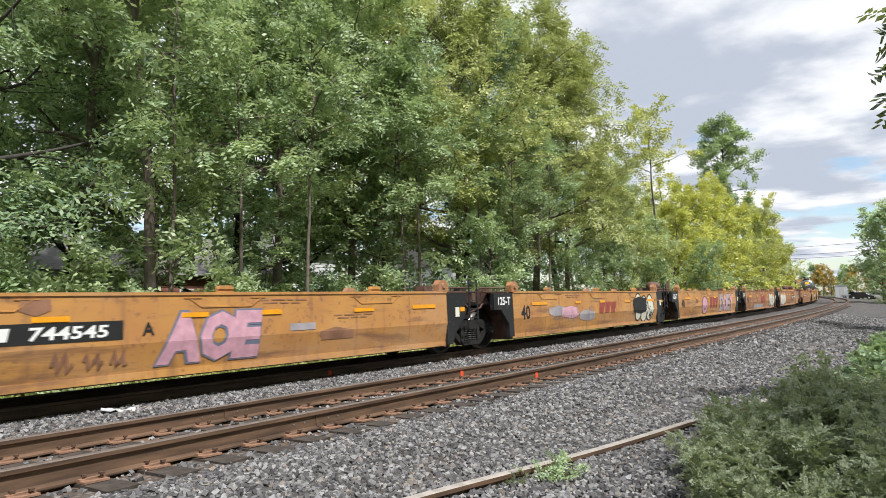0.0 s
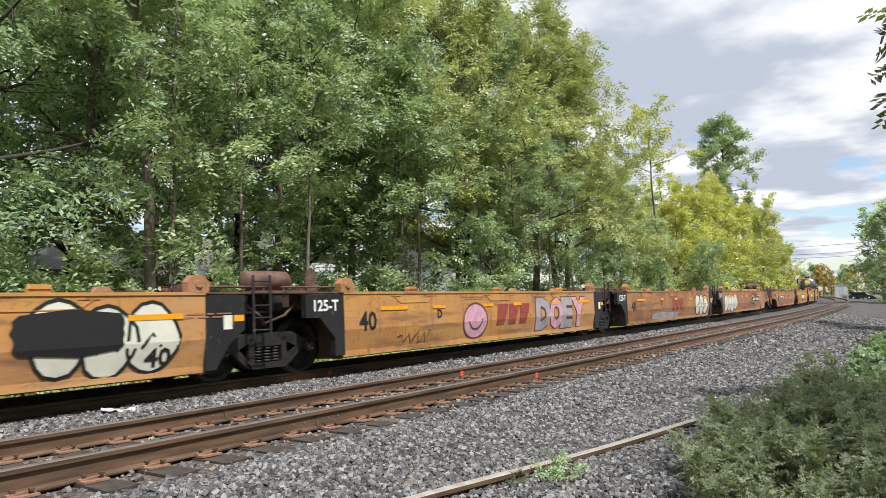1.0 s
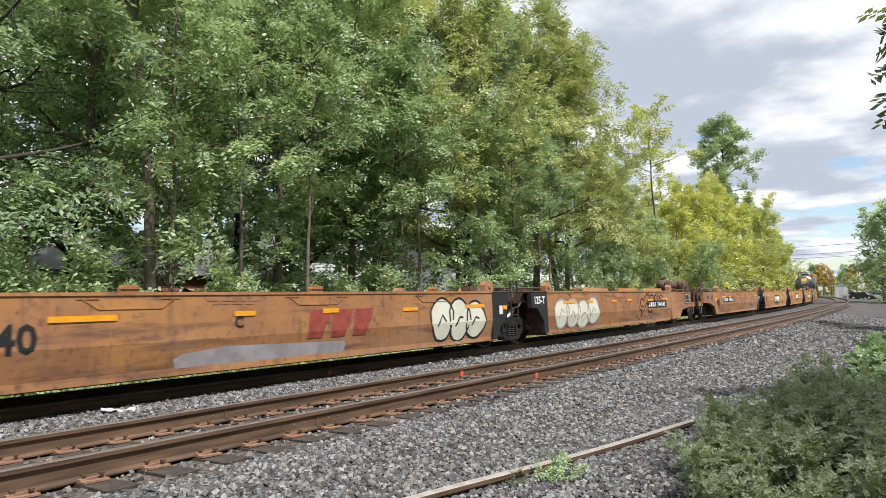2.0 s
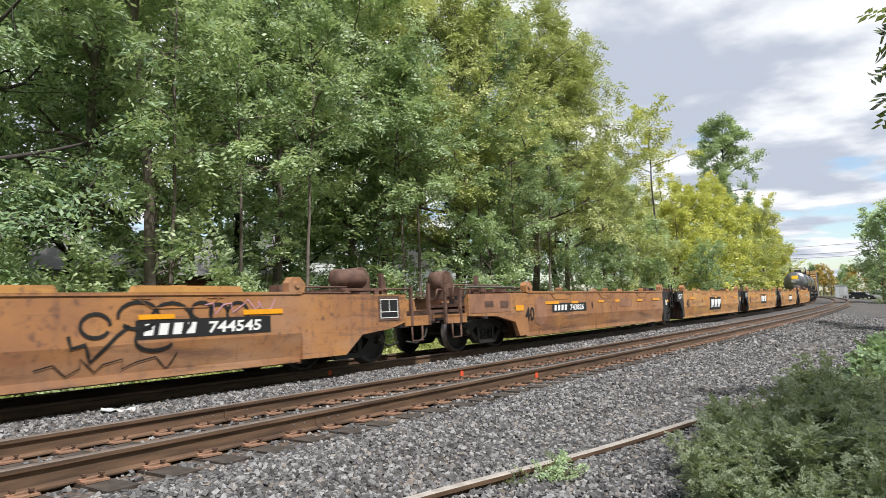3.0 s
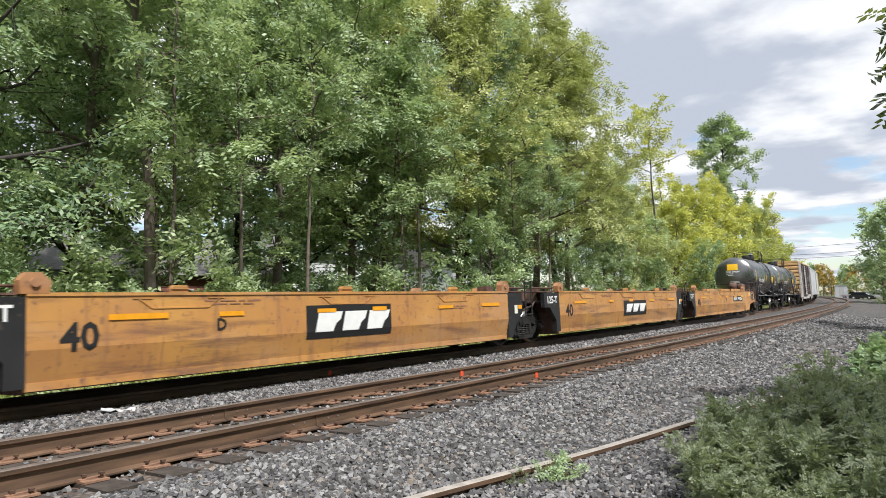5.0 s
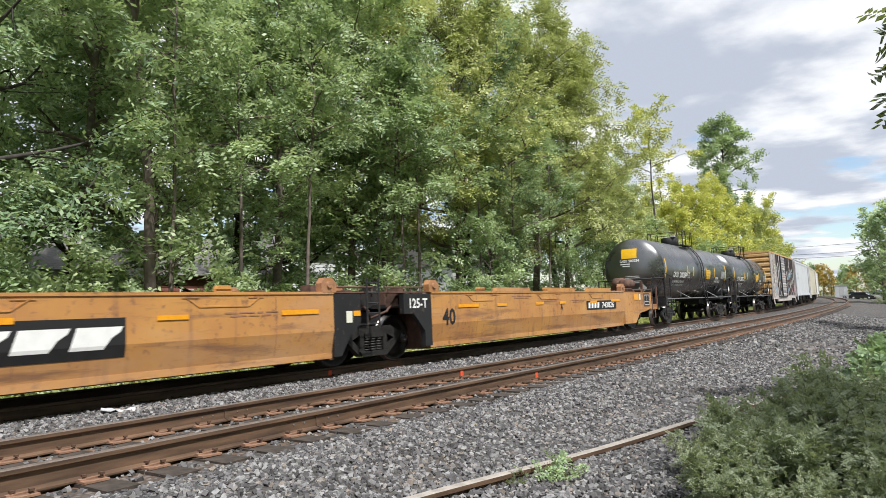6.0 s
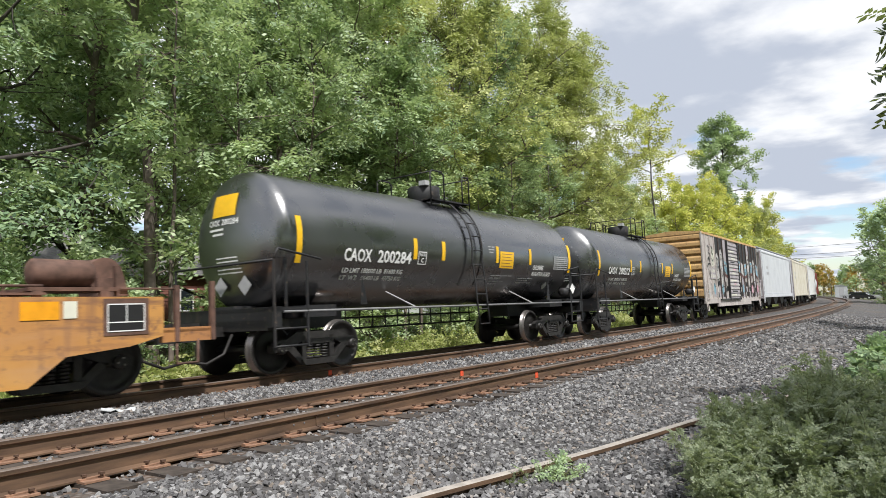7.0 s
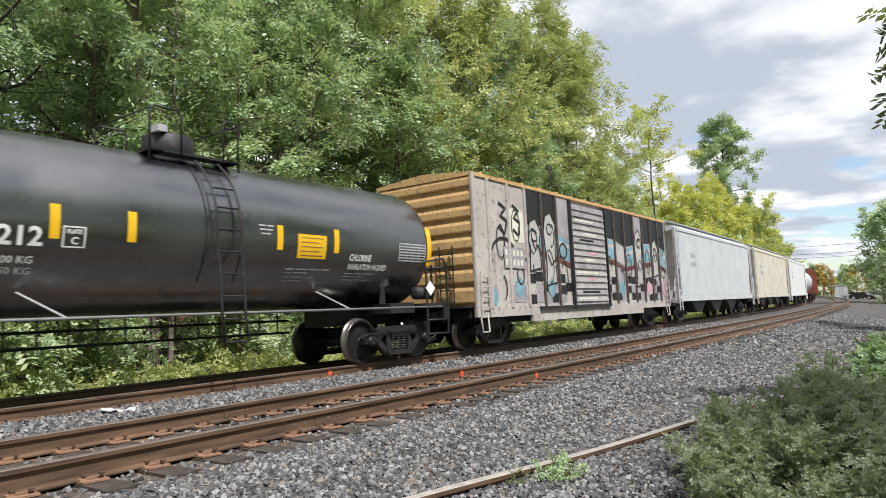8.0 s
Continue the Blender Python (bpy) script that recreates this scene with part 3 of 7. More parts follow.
def build_trees():
    near = [tree_thing("tree", grow(11, 18, 0.30, 4.6, 4600, 0.21, 0.55, 4, 0.19, limbs=22), "green", M_BARK, "tall leafy green locust tree with a grey trunk"),
            tree_thing("tree", grow(12, 19.5, 0.26, 5.2, 5400, 0.25, 0.55, 4, 0.19, limbs=26), "olive", M_BARK, "tall olive-green locust tree turning yellow"),
            tree_thing("tree", grow(13, 18, 0.16, 4.8, 6500, 0.24, 0.45, 3, 0.175, limbs=26, droop=0.5), "deep", M_BARK_DARK, "dense dark green maple with broad leaves"),
            tree_thing("tree", grow(14, 24.5, 0.50, 5.6, 2900, 0.24, 0.6, 4, 0.22, limbs=22), "fresh", M_BARK, "tall airy light green tree with visible branches"),
            tree_thing("tree", grow(15, 17, 0.30, 4.6, 4600, 0.2, 0.5, 4, 0.18, limbs=22), "fresh", M_BARK, "leafy light green locust tree")]
    far = [tree_thing("tree", grow(21, 17, 0.10, 5.0, 1700, 0.2, 0.8, 3, 0.36, limbs=18), "olive", M_BARK, "tall yellowish green tree beside the railway"),
           tree_thing("tree", grow(22, 20, 0.22, 4.6, 1700, 0.2, 0.8, 3, 0.36, limbs=18), "green", M_BARK, "tall green tree beside the railway"),
           tree_thing("tree", grow(23, 15, 0.08, 4.8, 1800, 0.2, 0.8, 3, 0.36, limbs=18), "yellow", M_BARK, "yellow-green tree in early autumn colour"),
           tree_thing("tree", grow(24, 16, 0.35, 4.2, 650, 0.16, 0.7, 3, 0.32, limbs=12), "yellow", M_BARK_DARK, "airy yellowing tree with bare dark limbs"),
           tree_thing("tree", grow(25, 14, 0.08, 5.0, 900, 0.2, 1.1, 3, 0.55, limbs=16), "green", M_BARK, "round green tree for the distance and an unseen added row"),
           tree_thing("tree", grow(26, 13, 0.08, 4.6, 900, 0.2, 1.1, 3, 0.55, limbs=16), "autumn", M_BARK, "distant tree in orange autumn colour"),
           tree_thing("tree", grow(27, 15, 0.08, 4.8, 1300, 0.2, 0.8, 3, 0.45, limbs=18), "deep", M_BARK_DARK, "dense dark green tree for the wood's second row and an unseen added row"),
           tree_thing("tree", grow(28, 19, 0.70, 3.2, 420, 0.15, 0.7, 3, 0.30, limbs=11), "yellow", M_BARK_DARK, "slim airy yellowing tree standing above its neighbours"),
           tree_thing("tree", grow(29, 26, 0.58, 4.4, 2500, 0.30, 0.8, 3, 0.36, limbs=20), "green", M_BARK_DARK, "tall dark green tree with a rounded crown above the wood")]
    low = [tree_thing("sapling", grow(31, 6.5, 0.12, 2.2, 750, 0.05, 0.5, 4, 0.18, limbs=12), "green", M_BARK, "young green locust sapling at the wood's edge"),
           tree_thing("sapling", grow(32, 8.5, 0.3, 2.2, 750, 0.06, 0.5, 4, 0.18, limbs=12), "fresh", M_BARK, "thin light green sapling with a pale stem"),
           tree_thing("shrub", grow(33, 3.0, 0.05, 2.0, 700, 0.04, 0.4, 4, 0.17, limbs=12), "fresh", M_BARK, "bushy light green shrub beside the track", "shrub"),
           tree_thing("shrub", grow(34, 3.6, 0.05, 2.2, 700, 0.04, 0.4, 4, 0.15, limbs=12), "deep", M_BARK_DARK, "dense dark green shrub beside the track", "shrub")]
    rng = random.Random(8)
    for s, k, o, sc in TREES_NEAR:
        plant(near[k], s, o, rng.uniform(0, 360), sc)
    for s, k, o, sc in TREES_FAR:
        plant(far[k], s, o, rng.uniform(0, 360), sc)
    for i in range(13):
        s = 4 + i * 5.6 + rng.uniform(-0.8, 0.8)
        plant(low[rng.choice((0, 1, 0))], s, rng.uniform(10.8, 13.5), rng.uniform(0, 360), rng.uniform(0.75, 1.2))
    for i in range(20):
        s = 2 + i * 3.6 + rng.uniform(-0.8, 0.8)
        plant(low[rng.choice((2, 3, 3))], s, rng.uniform(10.2, 15), rng.uniform(0, 360), rng.uniform(0.45, 0.85))
    for s, o, sc in ((4.0, 10.4, 1.0), (5.4, 11.2, 1.15), (6.6, 10.6, 1.0), (8.0, 10.5, 0.72), (12.2, 10.8, 0.95), (17.5, 10.8, 0.9), (24.0, 11.0, 0.9)):
        plant(low[2], s, o, rng.uniform(0, 360), sc)
    stems = [tree_thing("tree", grow(41, 15, 0.58, 2.6, 900, 0.17, 0.55, 4, 0.19, limbs=12), "fresh", M_BARK, "slender tree with a bare pale grey trunk"),
             tree_thing("tree", grow(42, 13, 0.5, 2.2, 800, 0.075, 0.5, 4, 0.18, limbs=10), "green", M_BARK, "thin bare-stemmed young tree")]
    for s, k, o, sc in STEMS:
        plant(stems[k], s, o, rng.uniform(0, 360), sc)
    low = low + stems
    for x, y, k, sc in TREES_DISTANT:
        t = copy_thing(far[k], pose(x, y, ground_at(x, y), 0, 0, rng.uniform(0, 360)))
        t.scale = (sc, sc, sc)
    for m in near + far + low:
        for o in (*m.children_recursive, m):
            bpy.data.objects.remove(o)


STEMS = [(9.54, 0, 10.9, 1.05), (9.89, 1, 10.7, 1.0), (12.47, 1, 11.2, 0.95), (14.97, 1, 11.0, 1.0), (20.29, 1, 11.3, 0.95), (20.87, 1, 11.0, 1.0), (20.2, 1, 11.8, 1.0), (26.5, 1, 11.6, 0.9), (29.0, 1, 11.4, 0.9), (33.5, 1, 11.6, 0.9)]
TREES_NEAR = [(0.5, 2, 14.0, 1.0), (4.6, 2, 13.4, 0.95), (10.6, 0, 16.6, 1.05), (13.4, 4, 16.8, 1.05), (16.8, 0, 14.6, 1.0), (20.5, 4, 14.5, 1.0), (24.5, 1, 15.5, 1.0), (28.5, 1, 14.0, 1.0),
              (33, 0, 15, 1.1), (37.5, 1, 14.5, 1.05), (41, 1, 14.0, 0.95), (43.8, 3, 15.5, 0.98), (48.5, 0, 14.0, 0.72)]
TREES_FAR = [(52, 0, 14.2, 0.68), (56, 0, 14.0, 0.60), (61, 7, 13.6, 1.05), (64, 0, 14.3, 0.60), (67, 2, 14, 0.74), (71, 3, 15, 0.95), (75, 2, 14.5, 0.88), (80, 2, 14, 0.95), (86, 2, 14.5, 0.95), (92, 0, 14.5, 0.85),
             (98, 2, 14, 0.95), (101, 8, 15.2, 1.07), (106, 0, 14, 0.9), (113, 2, 13.5, 1.05), (121, 0, 13, 1.0), (129, 2, 12, 1.15), (138, 2, 11.8, 1.1), (148, 2, 11.8, 1.05), (160, 0, 11.8, 0.9), (174, 2, 11.8, 0.9)] + [
             (0 + 6.5 * i, 6, 21 + (i % 3) * 1.2, 1.0 + 0.12 * (i % 2)) for i in range(9)] + [(60, 1, 21, 0.8), (72, 0, 21, 0.85), (86, 0, 21, 0.9), (102, 2, 21, 0.9), (118, 0, 22, 0.9)] + [
             # unseen row added behind the camera to darken tank reflections and low skylight
             (-45 + 8.0 * i, 6 if i % 2 else 4, -18.5 - 1.5 * (i % 3), 1.4) for i in range(12)]
TREES_DISTANT = [(96, 6.0, 4, 0.86), (103, 4.0, 4, 0.95), (112, 1.5, 4, 0.9), (128, 3, 5, 0.8), (150, 2, 4, 1.0), (175, 8, 4, 0.8), (205, 10, 4, 0.8), (230, 14, 5, 0.75), (255, 20, 4, 0.7),
                 (262, 26, 5, 0.75), (275, 29, 4, 0.75), (290, 33, 4, 0.7), (300, 38, 5, 0.75), (310, 42, 5, 0.95), (325, 48, 4, 0.95), (340, 54, 4, 0.8), (300, 24, 4, 0.9), (330, 36, 4, 0.9),
                 (230, 52, 4, 0.7), (250, 62, 4, 0.7), (300, 70, 4, 0.8), (330, 62, 4, 0.9)]
build_trees()

# ---- rolling stock ----
WELL_TOP, WELL_LOW, WELL_CREASE, WELL_Y = 1.40, 0.27, 0.73, 1.49
UNIT = 14.48


def side_y(z, proud=0.004):
    """The well's side sheet: upright above the crease, drawn in below it."""
    return -(WELL_Y + proud) + (0.0 if z >= WELL_CREASE else 0.10 * (WELL_CREASE - z) / (WELL_CREASE - WELL_LOW))


def patch(bm, outline, surface=side_y, step=0.07, x_shift=0.0):
    """A painted shape on a side sheet, cut into level strips that follow the sheet."""
    zs = [p[1] for p in outline]
    lo, hi = min(zs), max(zs)
    cuts = sorted({lo, hi, *[z for z in (WELL_CREASE,) if lo < z < hi], *[lo + (hi - lo) * i / max(1, int((hi - lo) / step)) for i in range(int((hi - lo) / step) + 1)]})
    n = len(outline)

    def crossing(z):
        xs = []
        for i in range(n):
            (xa, za), (xb, zb) = outline[i], outline[(i + 1) % n]
            if (za <= z) != (zb <= z):
                xs.append(xa + (xb - xa) * (z - za) / (zb - za))
        return sorted(xs)

    for a, b in zip(cuts, cuts[1:]):
        e = (b - a) * 0.01
        xa, xb = crossing(a + e), crossing(b - e)
        if len(xa) != len(xb):
            xa = xb = crossing((a + b) / 2)
        for i in range(0, len(xa) - 1, 2):
            pts = ((xa[i], a), (xa[i + 1], a), (xb[i + 1], b), (xb[i], b))
            bm.faces.new([bm.verts.new((x + x_shift, surface(z), z)) for x, z in pts])
    return bm


def stroke(bm, pts, w, surface=side_y, closed=False):
    """A painted line of width w along points on a side sheet."""
    if closed:
        pts = list(pts) + [pts[0], pts[1]]
    fine = []
    for a, b in zip(pts, pts[1:]):
        k = max(1, int(math.hypot(b[0] - a[0], b[1] - a[1]) / 0.12))
        fine += [(a[0] + (b[0] - a[0]) * i / k, a[1] + (b[1] - a[1]) * i / k) for i in range(k)]
    fine.append(pts[-1])
    prev = None
    for i, (x, z) in enumerate(fine):
        x0, z0 = fine[max(0, i - 1)]
        x1, z1 = fine[min(len(fine) - 1, i + 1)]
        l = math.hypot(x1 - x0, z1 - z0) or 1
        nx, nz = -(z1 - z0) / l * w / 2, (x1 - x0) / l * w / 2
        pair = [bm.verts.new((x + nx, surface(z + nz), z + nz)), bm.verts.new((x - nx, surface(z - nz), z - nz))]
        if prev:
            bm.faces.new((prev[0], prev[1], pair[1], pair[0]))
        prev = pair
    return bm


def arc(cx, cz, rx, rz, a0, a1, n=10):
    return [(cx + rx * math.cos(radians(a0 + (a1 - a0) * i / n)), cz + rz * math.sin(radians(a0 + (a1 - a0) * i / n))) for i in range(n + 1)]


def rect(x0, x1, z0, z1):
    return [(x0, z0), (x1, z0), (x1, z1), (x0, z1)]


def lettering(bm, words, x, z, h, width=None, slant=0.0, surface=side_y):
    vs, fs = text_shape(words)
    w0 = max(v.x for v in vs)
    k = h if width is None else width / w0
    made = [bm.verts.new((x + v.x * k + slant * v.y * h, surface(z + v.y * h), z + v.y * h)) for v in vs]
    for f in fs:
        try:
            bm.faces.new([made[i] for i in f])
        except ValueError:
            pass
    return bm


def ride(thing, u, off=OFF_FAR):
    """Rows of a car whose middle is u metres up the line at the clip's start."""
    RIDES.append((thing, u))


RIDES = []


def wheelset(parent, x, r):
    """Axle, two flanged wheels with bright rims and bearing caps, turning together."""
    bm = B()
    tube(bm, (0, -0.9, 0), (0, 0.9, 0), 0.08, n=10)
    for sgn in (-1, 1):
        prof = [(-0.03, r * 0.24), (-0.03, r * 0.45), (0.0, r * 0.62), (-0.03, r * 0.82), (-0.07, r * 0.86), (-0.072, r * 0.985), (-0.06, r), (0.05, r), (0.055, r + 0.026), (0.075, r + 0.026), (0.075, r * 0.3)]
        if sgn > 0:
            prof = [(-q, w) for q, w in prof]
        turned(bm, prof, (0, sgn * 0.757, 0), 32)
        turned(bm, [(0, 0.10), (sgn * 0.12, 0.10), (sgn * 0.14, 0.06)], (0, sgn * 1.0, 0), 14)
        for k in range(3):
            q = 2 * math.pi * k / 3
            tube(bm, (0.055 * math.cos(q), sgn * 1.12, 0.055 * math.sin(q)), (0.055 * math.cos(q), sgn * 1.155, 0.055 * math.sin(q)), 0.018, n=6)
    w = part("wheelset", bm, M_WHEEL, parent)
    w.data.materials.append(M_TREAD)
    for f in w.data.polygons:
        c = f.center
        d = math.hypot(c.x, c.z)
        if (d > r * 0.955 and 0.70 < abs(c.y) < 0.84) or abs(c.y) > 1.145:
            f.material_index = 1
    w.location = (x, 0, r)
    SPINS.append((w, x, r))
    return w


SPINS = []


def bogie(parent, x, r=0.457, base=1.78, wide=1.0):
    """A three-piece freight truck: two cast side frames with springs, bolster, two axles."""
    bm = B()
    box(bm, x - 0.2, x + 0.2, -1.05, 1.05, r + 0.02, r + 0.22)
    bog = part("bogie", bm, M_TRUCK, parent, "grimy cast-steel bogie")
    h = base / 2
    for sgn in (-1, 1):
        y0, y1 = sgn * 0.93, sgn * 1.08
        bm = B()
        top = [(x - h - 0.19, r + 0.06), (x - h - 0.05, r + 0.15), (x - h + 0.14, r + 0.16), (x - 0.52, r + 0.28), (x + 0.52, r + 0.28), (x + h - 0.14, r + 0.16), (x + h + 0.05, r + 0.15), (x + h + 0.19, r + 0.06),
               (x + h + 0.17, r - 0.06), (x + h - 0.16, r - 0.04), (x + 0.36, r + 0.13), (x - 0.36, r + 0.13), (x - h + 0.16, r - 0.04), (x - h - 0.17, r - 0.06)]
        prism(bm, top, y0, y1)
        for d in (-1, 1):
            prism(bm, [(x + d * (h - 0.30), r + 0.02), (x + d * (h - 0.13), r + 0.0), (x + d * 0.42, r - 0.31), (x + d * 0.26, r - 0.31)], y0, y1)
            prism(bm, [(x + d * 0.29, r + 0.2), (x + d * 0.40, r + 0.2), (x + d * 0.40, r - 0.28), (x + d * 0.29, r - 0.28)], y0, y1)
        prism(bm, [(x - 0.44, r - 0.22), (x + 0.44, r - 0.22), (x + 0.36, r - 0.32), (x - 0.36, r - 0.32)], sgn * 0.90, sgn * 1.12)
        part("side_frame", bm, M_TRUCK, bog)
        for i in range(3):
            bm = B()
            for k in range(5):
                z = r - 0.21 + k * 0.052
                tube(bm, (x - 0.18 + 0.18 * i, sgn * 1.02, z), (x - 0.18 + 0.18 * i, sgn * 1.02, z + 0.034), 0.078, n=10)
            part("spring", bm, M_TRUCK, bog)
        part("bolster_end", box(B(), x - 0.27, x + 0.27, sgn * 0.92, sgn * 1.10, r + 0.055, r + 0.15), M_TRUCK, bog)
    for d in (-h, h):
        wheelset(bog, x + d, r)
    return bog


def ladder(parent, x0, x1, y, z0, z1, rungs, mat, name="ladder"):
    bm = B()
    for x in (x0, x1):
        tube(bm, (x, y, z0), (x, y, z1), 0.022, n=6)
    for i in range(rungs):
        z = z0 + (z1 - z0) * (i + 0.5) / rungs
        tube(bm, (x0, y, z), (x1, y, z), 0.014, n=6)
    return part(name, bm, mat, parent)


def well_unit(paint, end_left, end_right, label, strips, decor):
    """One well of an articulated double-stack car; a bogie under its rear, and under its front where the car begins."""
    u = tagged(new("well_car_unit"), label, "freight car", "articulated well cars")
    h = UNIT / 2
    x0, x1 = -h + (1.53 if not end_left else 0.55), h - (1.50 if not end_right else 0.55)
    for sgn in (-1, 1):
        y = lambda z, d=0.0: sgn * (-side_y(z, d))
        bm = B()
        xa, xb = -h + 1.53, h - 1.50
        out = [(y(WELL_TOP), WELL_TOP), (y(WELL_CREASE), WELL_CREASE), (y(WELL_LOW), WELL_LOW), (y(WELL_LOW) - sgn * 0.10, WELL_LOW),
               (y(WELL_CREASE) - sgn * 0.09, WELL_CREASE), (y(WELL_TOP) - sgn * 0.09, WELL_TOP)]
        sweep_x(bm, out, xa, xb)
        part("side_sheet", bm, paint, u)
        bm = B()
        box(bm, xa, xb, sgn * WELL_Y - sgn * 0.14, sgn * WELL_Y + sgn * 0.018, WELL_TOP, WELL_TOP + 0.045)
        part("top_chord", bm, paint, u)
        bm = B()
        box(bm, xa, xb, y(WELL_LOW) - 0.012 * sgn, y(WELL_LOW) + 0.02 * sgn, WELL_LOW - 0.045, WELL_LOW + 0.06)
        part("bottom_chord", bm, paint, u)
        for i in range(3):
            bm = B()
            xc = -3.6 + 3.5 * i
            box(bm, xc - 0.14, xc + 0.14, sgn * (WELL_Y - 0.1), sgn * (WELL_Y - 0.02), WELL_TOP + 0.045, WELL_TOP + 0.10)
            prism(bm, [(xc - 0.14, WELL_TOP + 0.09), (xc + 0.14, WELL_TOP + 0.09), (xc + 0.1, WELL_TOP + 0.15), (xc - 0.1, WELL_TOP + 0.15)], sgn * (WELL_Y - 0.12), sgn * (WELL_Y))
            part("top_bracket", bm, paint, u)
        for i in range(3):
            bm = B()
            xc = -3.6 + 3.5 * i
            for d in (-1, 1):
                box(bm, min(xc + d * 0.75, xc + d * 0.45) - 0, max(xc + d * 0.75, xc + d * 0.45), sgn * WELL_Y, sgn * (WELL_Y + 0.012), WELL_TOP - 0.05, WELL_TOP - 0.035)
            box(bm, xc - 0.45, xc + 0.45, sgn * WELL_Y, sgn * (WELL_Y + 0.012), WELL_TOP - 0.19, WELL_TOP - 0.17)
            for d in (-1, 1):
                prism(bm, [(xc + d * 0.45, WELL_TOP - 0.19), (xc + d * 0.475, WELL_TOP - 0.18), (xc + d * 0.70, WELL_TOP - 0.03), (xc + d * 0.67, WELL_TOP - 0.03)], sgn * WELL_Y, sgn * (WELL_Y + 0.012))
            part("gusset", bm, paint, u)
        # the ends over the bogies
        for d, is_end in ((-1, end_left), (1, end_right)):
            e = -xa if d < 0 else xb
            f = h + (1.35 if is_end else -0.25)
            mat = paint if is_end else M_BLACK
            bm = B()
            if is_end:
                low = [(f, 0.82), (8.1, 0.70), (7.25, 0.62), (6.80, WELL_LOW), (e, WELL_LOW)] if d > 0 else [(f, 0.86), (7.3, 0.82), (6.40, 0.64), (6.20, WELL_LOW), (e, WELL_LOW)]
                prism(bm, [(d * e, WELL_TOP), (d * f, WELL_TOP - 0.02)] + [(d * a, b) for a, b in low], sgn * (WELL_Y - 0.12), sgn * (WELL_Y - 0.004))
            elif d > 0:
                prism(bm, [(e, WELL_TOP), (e + 0.72, WELL_TOP), (e + 0.72, 0.85), (e + 0.42, 0.62), (e + 0.18, WELL_LOW - 0.02), (e, WELL_LOW - 0.02)], sgn * (WELL_Y - 0.12), sgn * (WELL_Y - 0.004))
            else:
                prism(bm, [(-e, WELL_TOP), (-e - 0.95, WELL_TOP), (-e - 0.95, WELL_TOP - 0.42), (-e - 0.62, WELL_TOP - 0.42), (-e - 0.25, 0.60), (-e - 0.25, WELL_LOW), (-e, WELL_LOW)], sgn * (WELL_Y - 0.12), sgn * (WELL_Y - 0.004))
            part("end_sheet", bm, mat, u, "faded orange end sheet" if is_end else "dusty black end sheet")
    bm = B()
    box(bm, -h + 1.5, h - 1.5, -1.28, 1.28, 0.20, 0.28)
    for d in (-1, 1):
        box(bm, min(d * (h - 1.55), d * (h - 1.45)), max(d * (h - 1.55), d * (h - 1.45)), -1.4, 1.4, 0.2, 1.25)
    part("well_floor", bm, M_BROWN, u)
    for d, is_end in ((-1, end_left), (1, end_right)):
        # platform, connectors and brake rigging over the bogie
        f = h + (1.6 if is_end else -0.05)
        bm = B()
        a, b = sorted((d * (h - 1.5), d * f))
        box(bm, a, b, -0.55, 0.55, 0.78, 1.05)
        box(bm, a, d * (h - 0.8) if d > 0 else b, -1.38, 1.38, 1.12, 1.20) if d > 0 else box(bm, -(h - 0.8), b, -1.38, 1.38, 1.12, 1.20)
        part("end_platform", bm, M_BROWN if is_end else M_BLACK, u)
        for sgn in (-1, 1):
            bm = B()
            xc = d * (h - 1.62)
            prism(bm, [(xc - 0.17, WELL_TOP + 0.03), (xc + 0.17, WELL_TOP + 0.03), (xc + 0.2, WELL_TOP + 0.18), (xc + 0.08, WELL_TOP + 0.30), (xc - 0.1, WELL_TOP + 0.30), (xc - 0.18, WELL_TOP + 0.2)], sgn * (WELL_Y - 0.14), sgn * (WELL_Y + 0.02))
            tube(bm, (xc, sgn * (WELL_Y - 0.16), WELL_TOP + 0.17), (xc, sgn * (WELL_Y + 0.05), WELL_TOP + 0.17), 0.06, n=10)
            part("corner_guide", bm, M_ORANGE2, u, "orange container guide bracket")
            bm = B()
            x2 = d * (h - 0.2)
            pipe(bm, [(d * (h - 1.5), sgn * 1.3, WELL_TOP + 0.14), (x2, sgn * 1.3, WELL_TOP + 0.14)], 0.02)
            for k in range(4):
                xx = d * (h - 1.45 + k * 0.4)
                tube(bm, (xx, sgn * 1.3, WELL_TOP - 0.05), (xx, sgn * 1.3, WELL_TOP + 0.14), 0.016, n=5)
            box(bm, min(d * (h - 1.5), x2), max(d * (h - 1.5), x2), sgn * 1.15, sgn * 1.42, WELL_TOP + 0.02, WELL_TOP + 0.05)
            part("hand_rail", bm, M_BROWN, u)
        rng = random.Random(int(d * 10 + len(label)))
        for k in range(9):
            bm = B()
            xx, yy = d * (h - rng.uniform(0.2, 1.3)), rng.uniform(-1.1, 1.1)
            box(bm, xx - rng.uniform(0.06, 0.22), xx + rng.uniform(0.06, 0.2), yy - 0.1, yy + rng.uniform(0.1, 0.3), 1.15, 1.25 + rng.uniform(0.05, 0.40))
            part("brake_rigging", bm, (M_BROWN, M_BROWN, M_TRUCK)[k % 3], u, "rusty brown brake rigging")
        bm = B()
        pipe(bm, [(d * (h - 1.4), -0.9, 1.3), (d * (h - 0.7), -1.2, 1.36), (d * (h - 0.3), -1.25, 1.05), (d * h, -1.0, 0.9)], 0.025)
        part("brake_pipe", bm, M_BROWN, u, "rusty brake pipe")
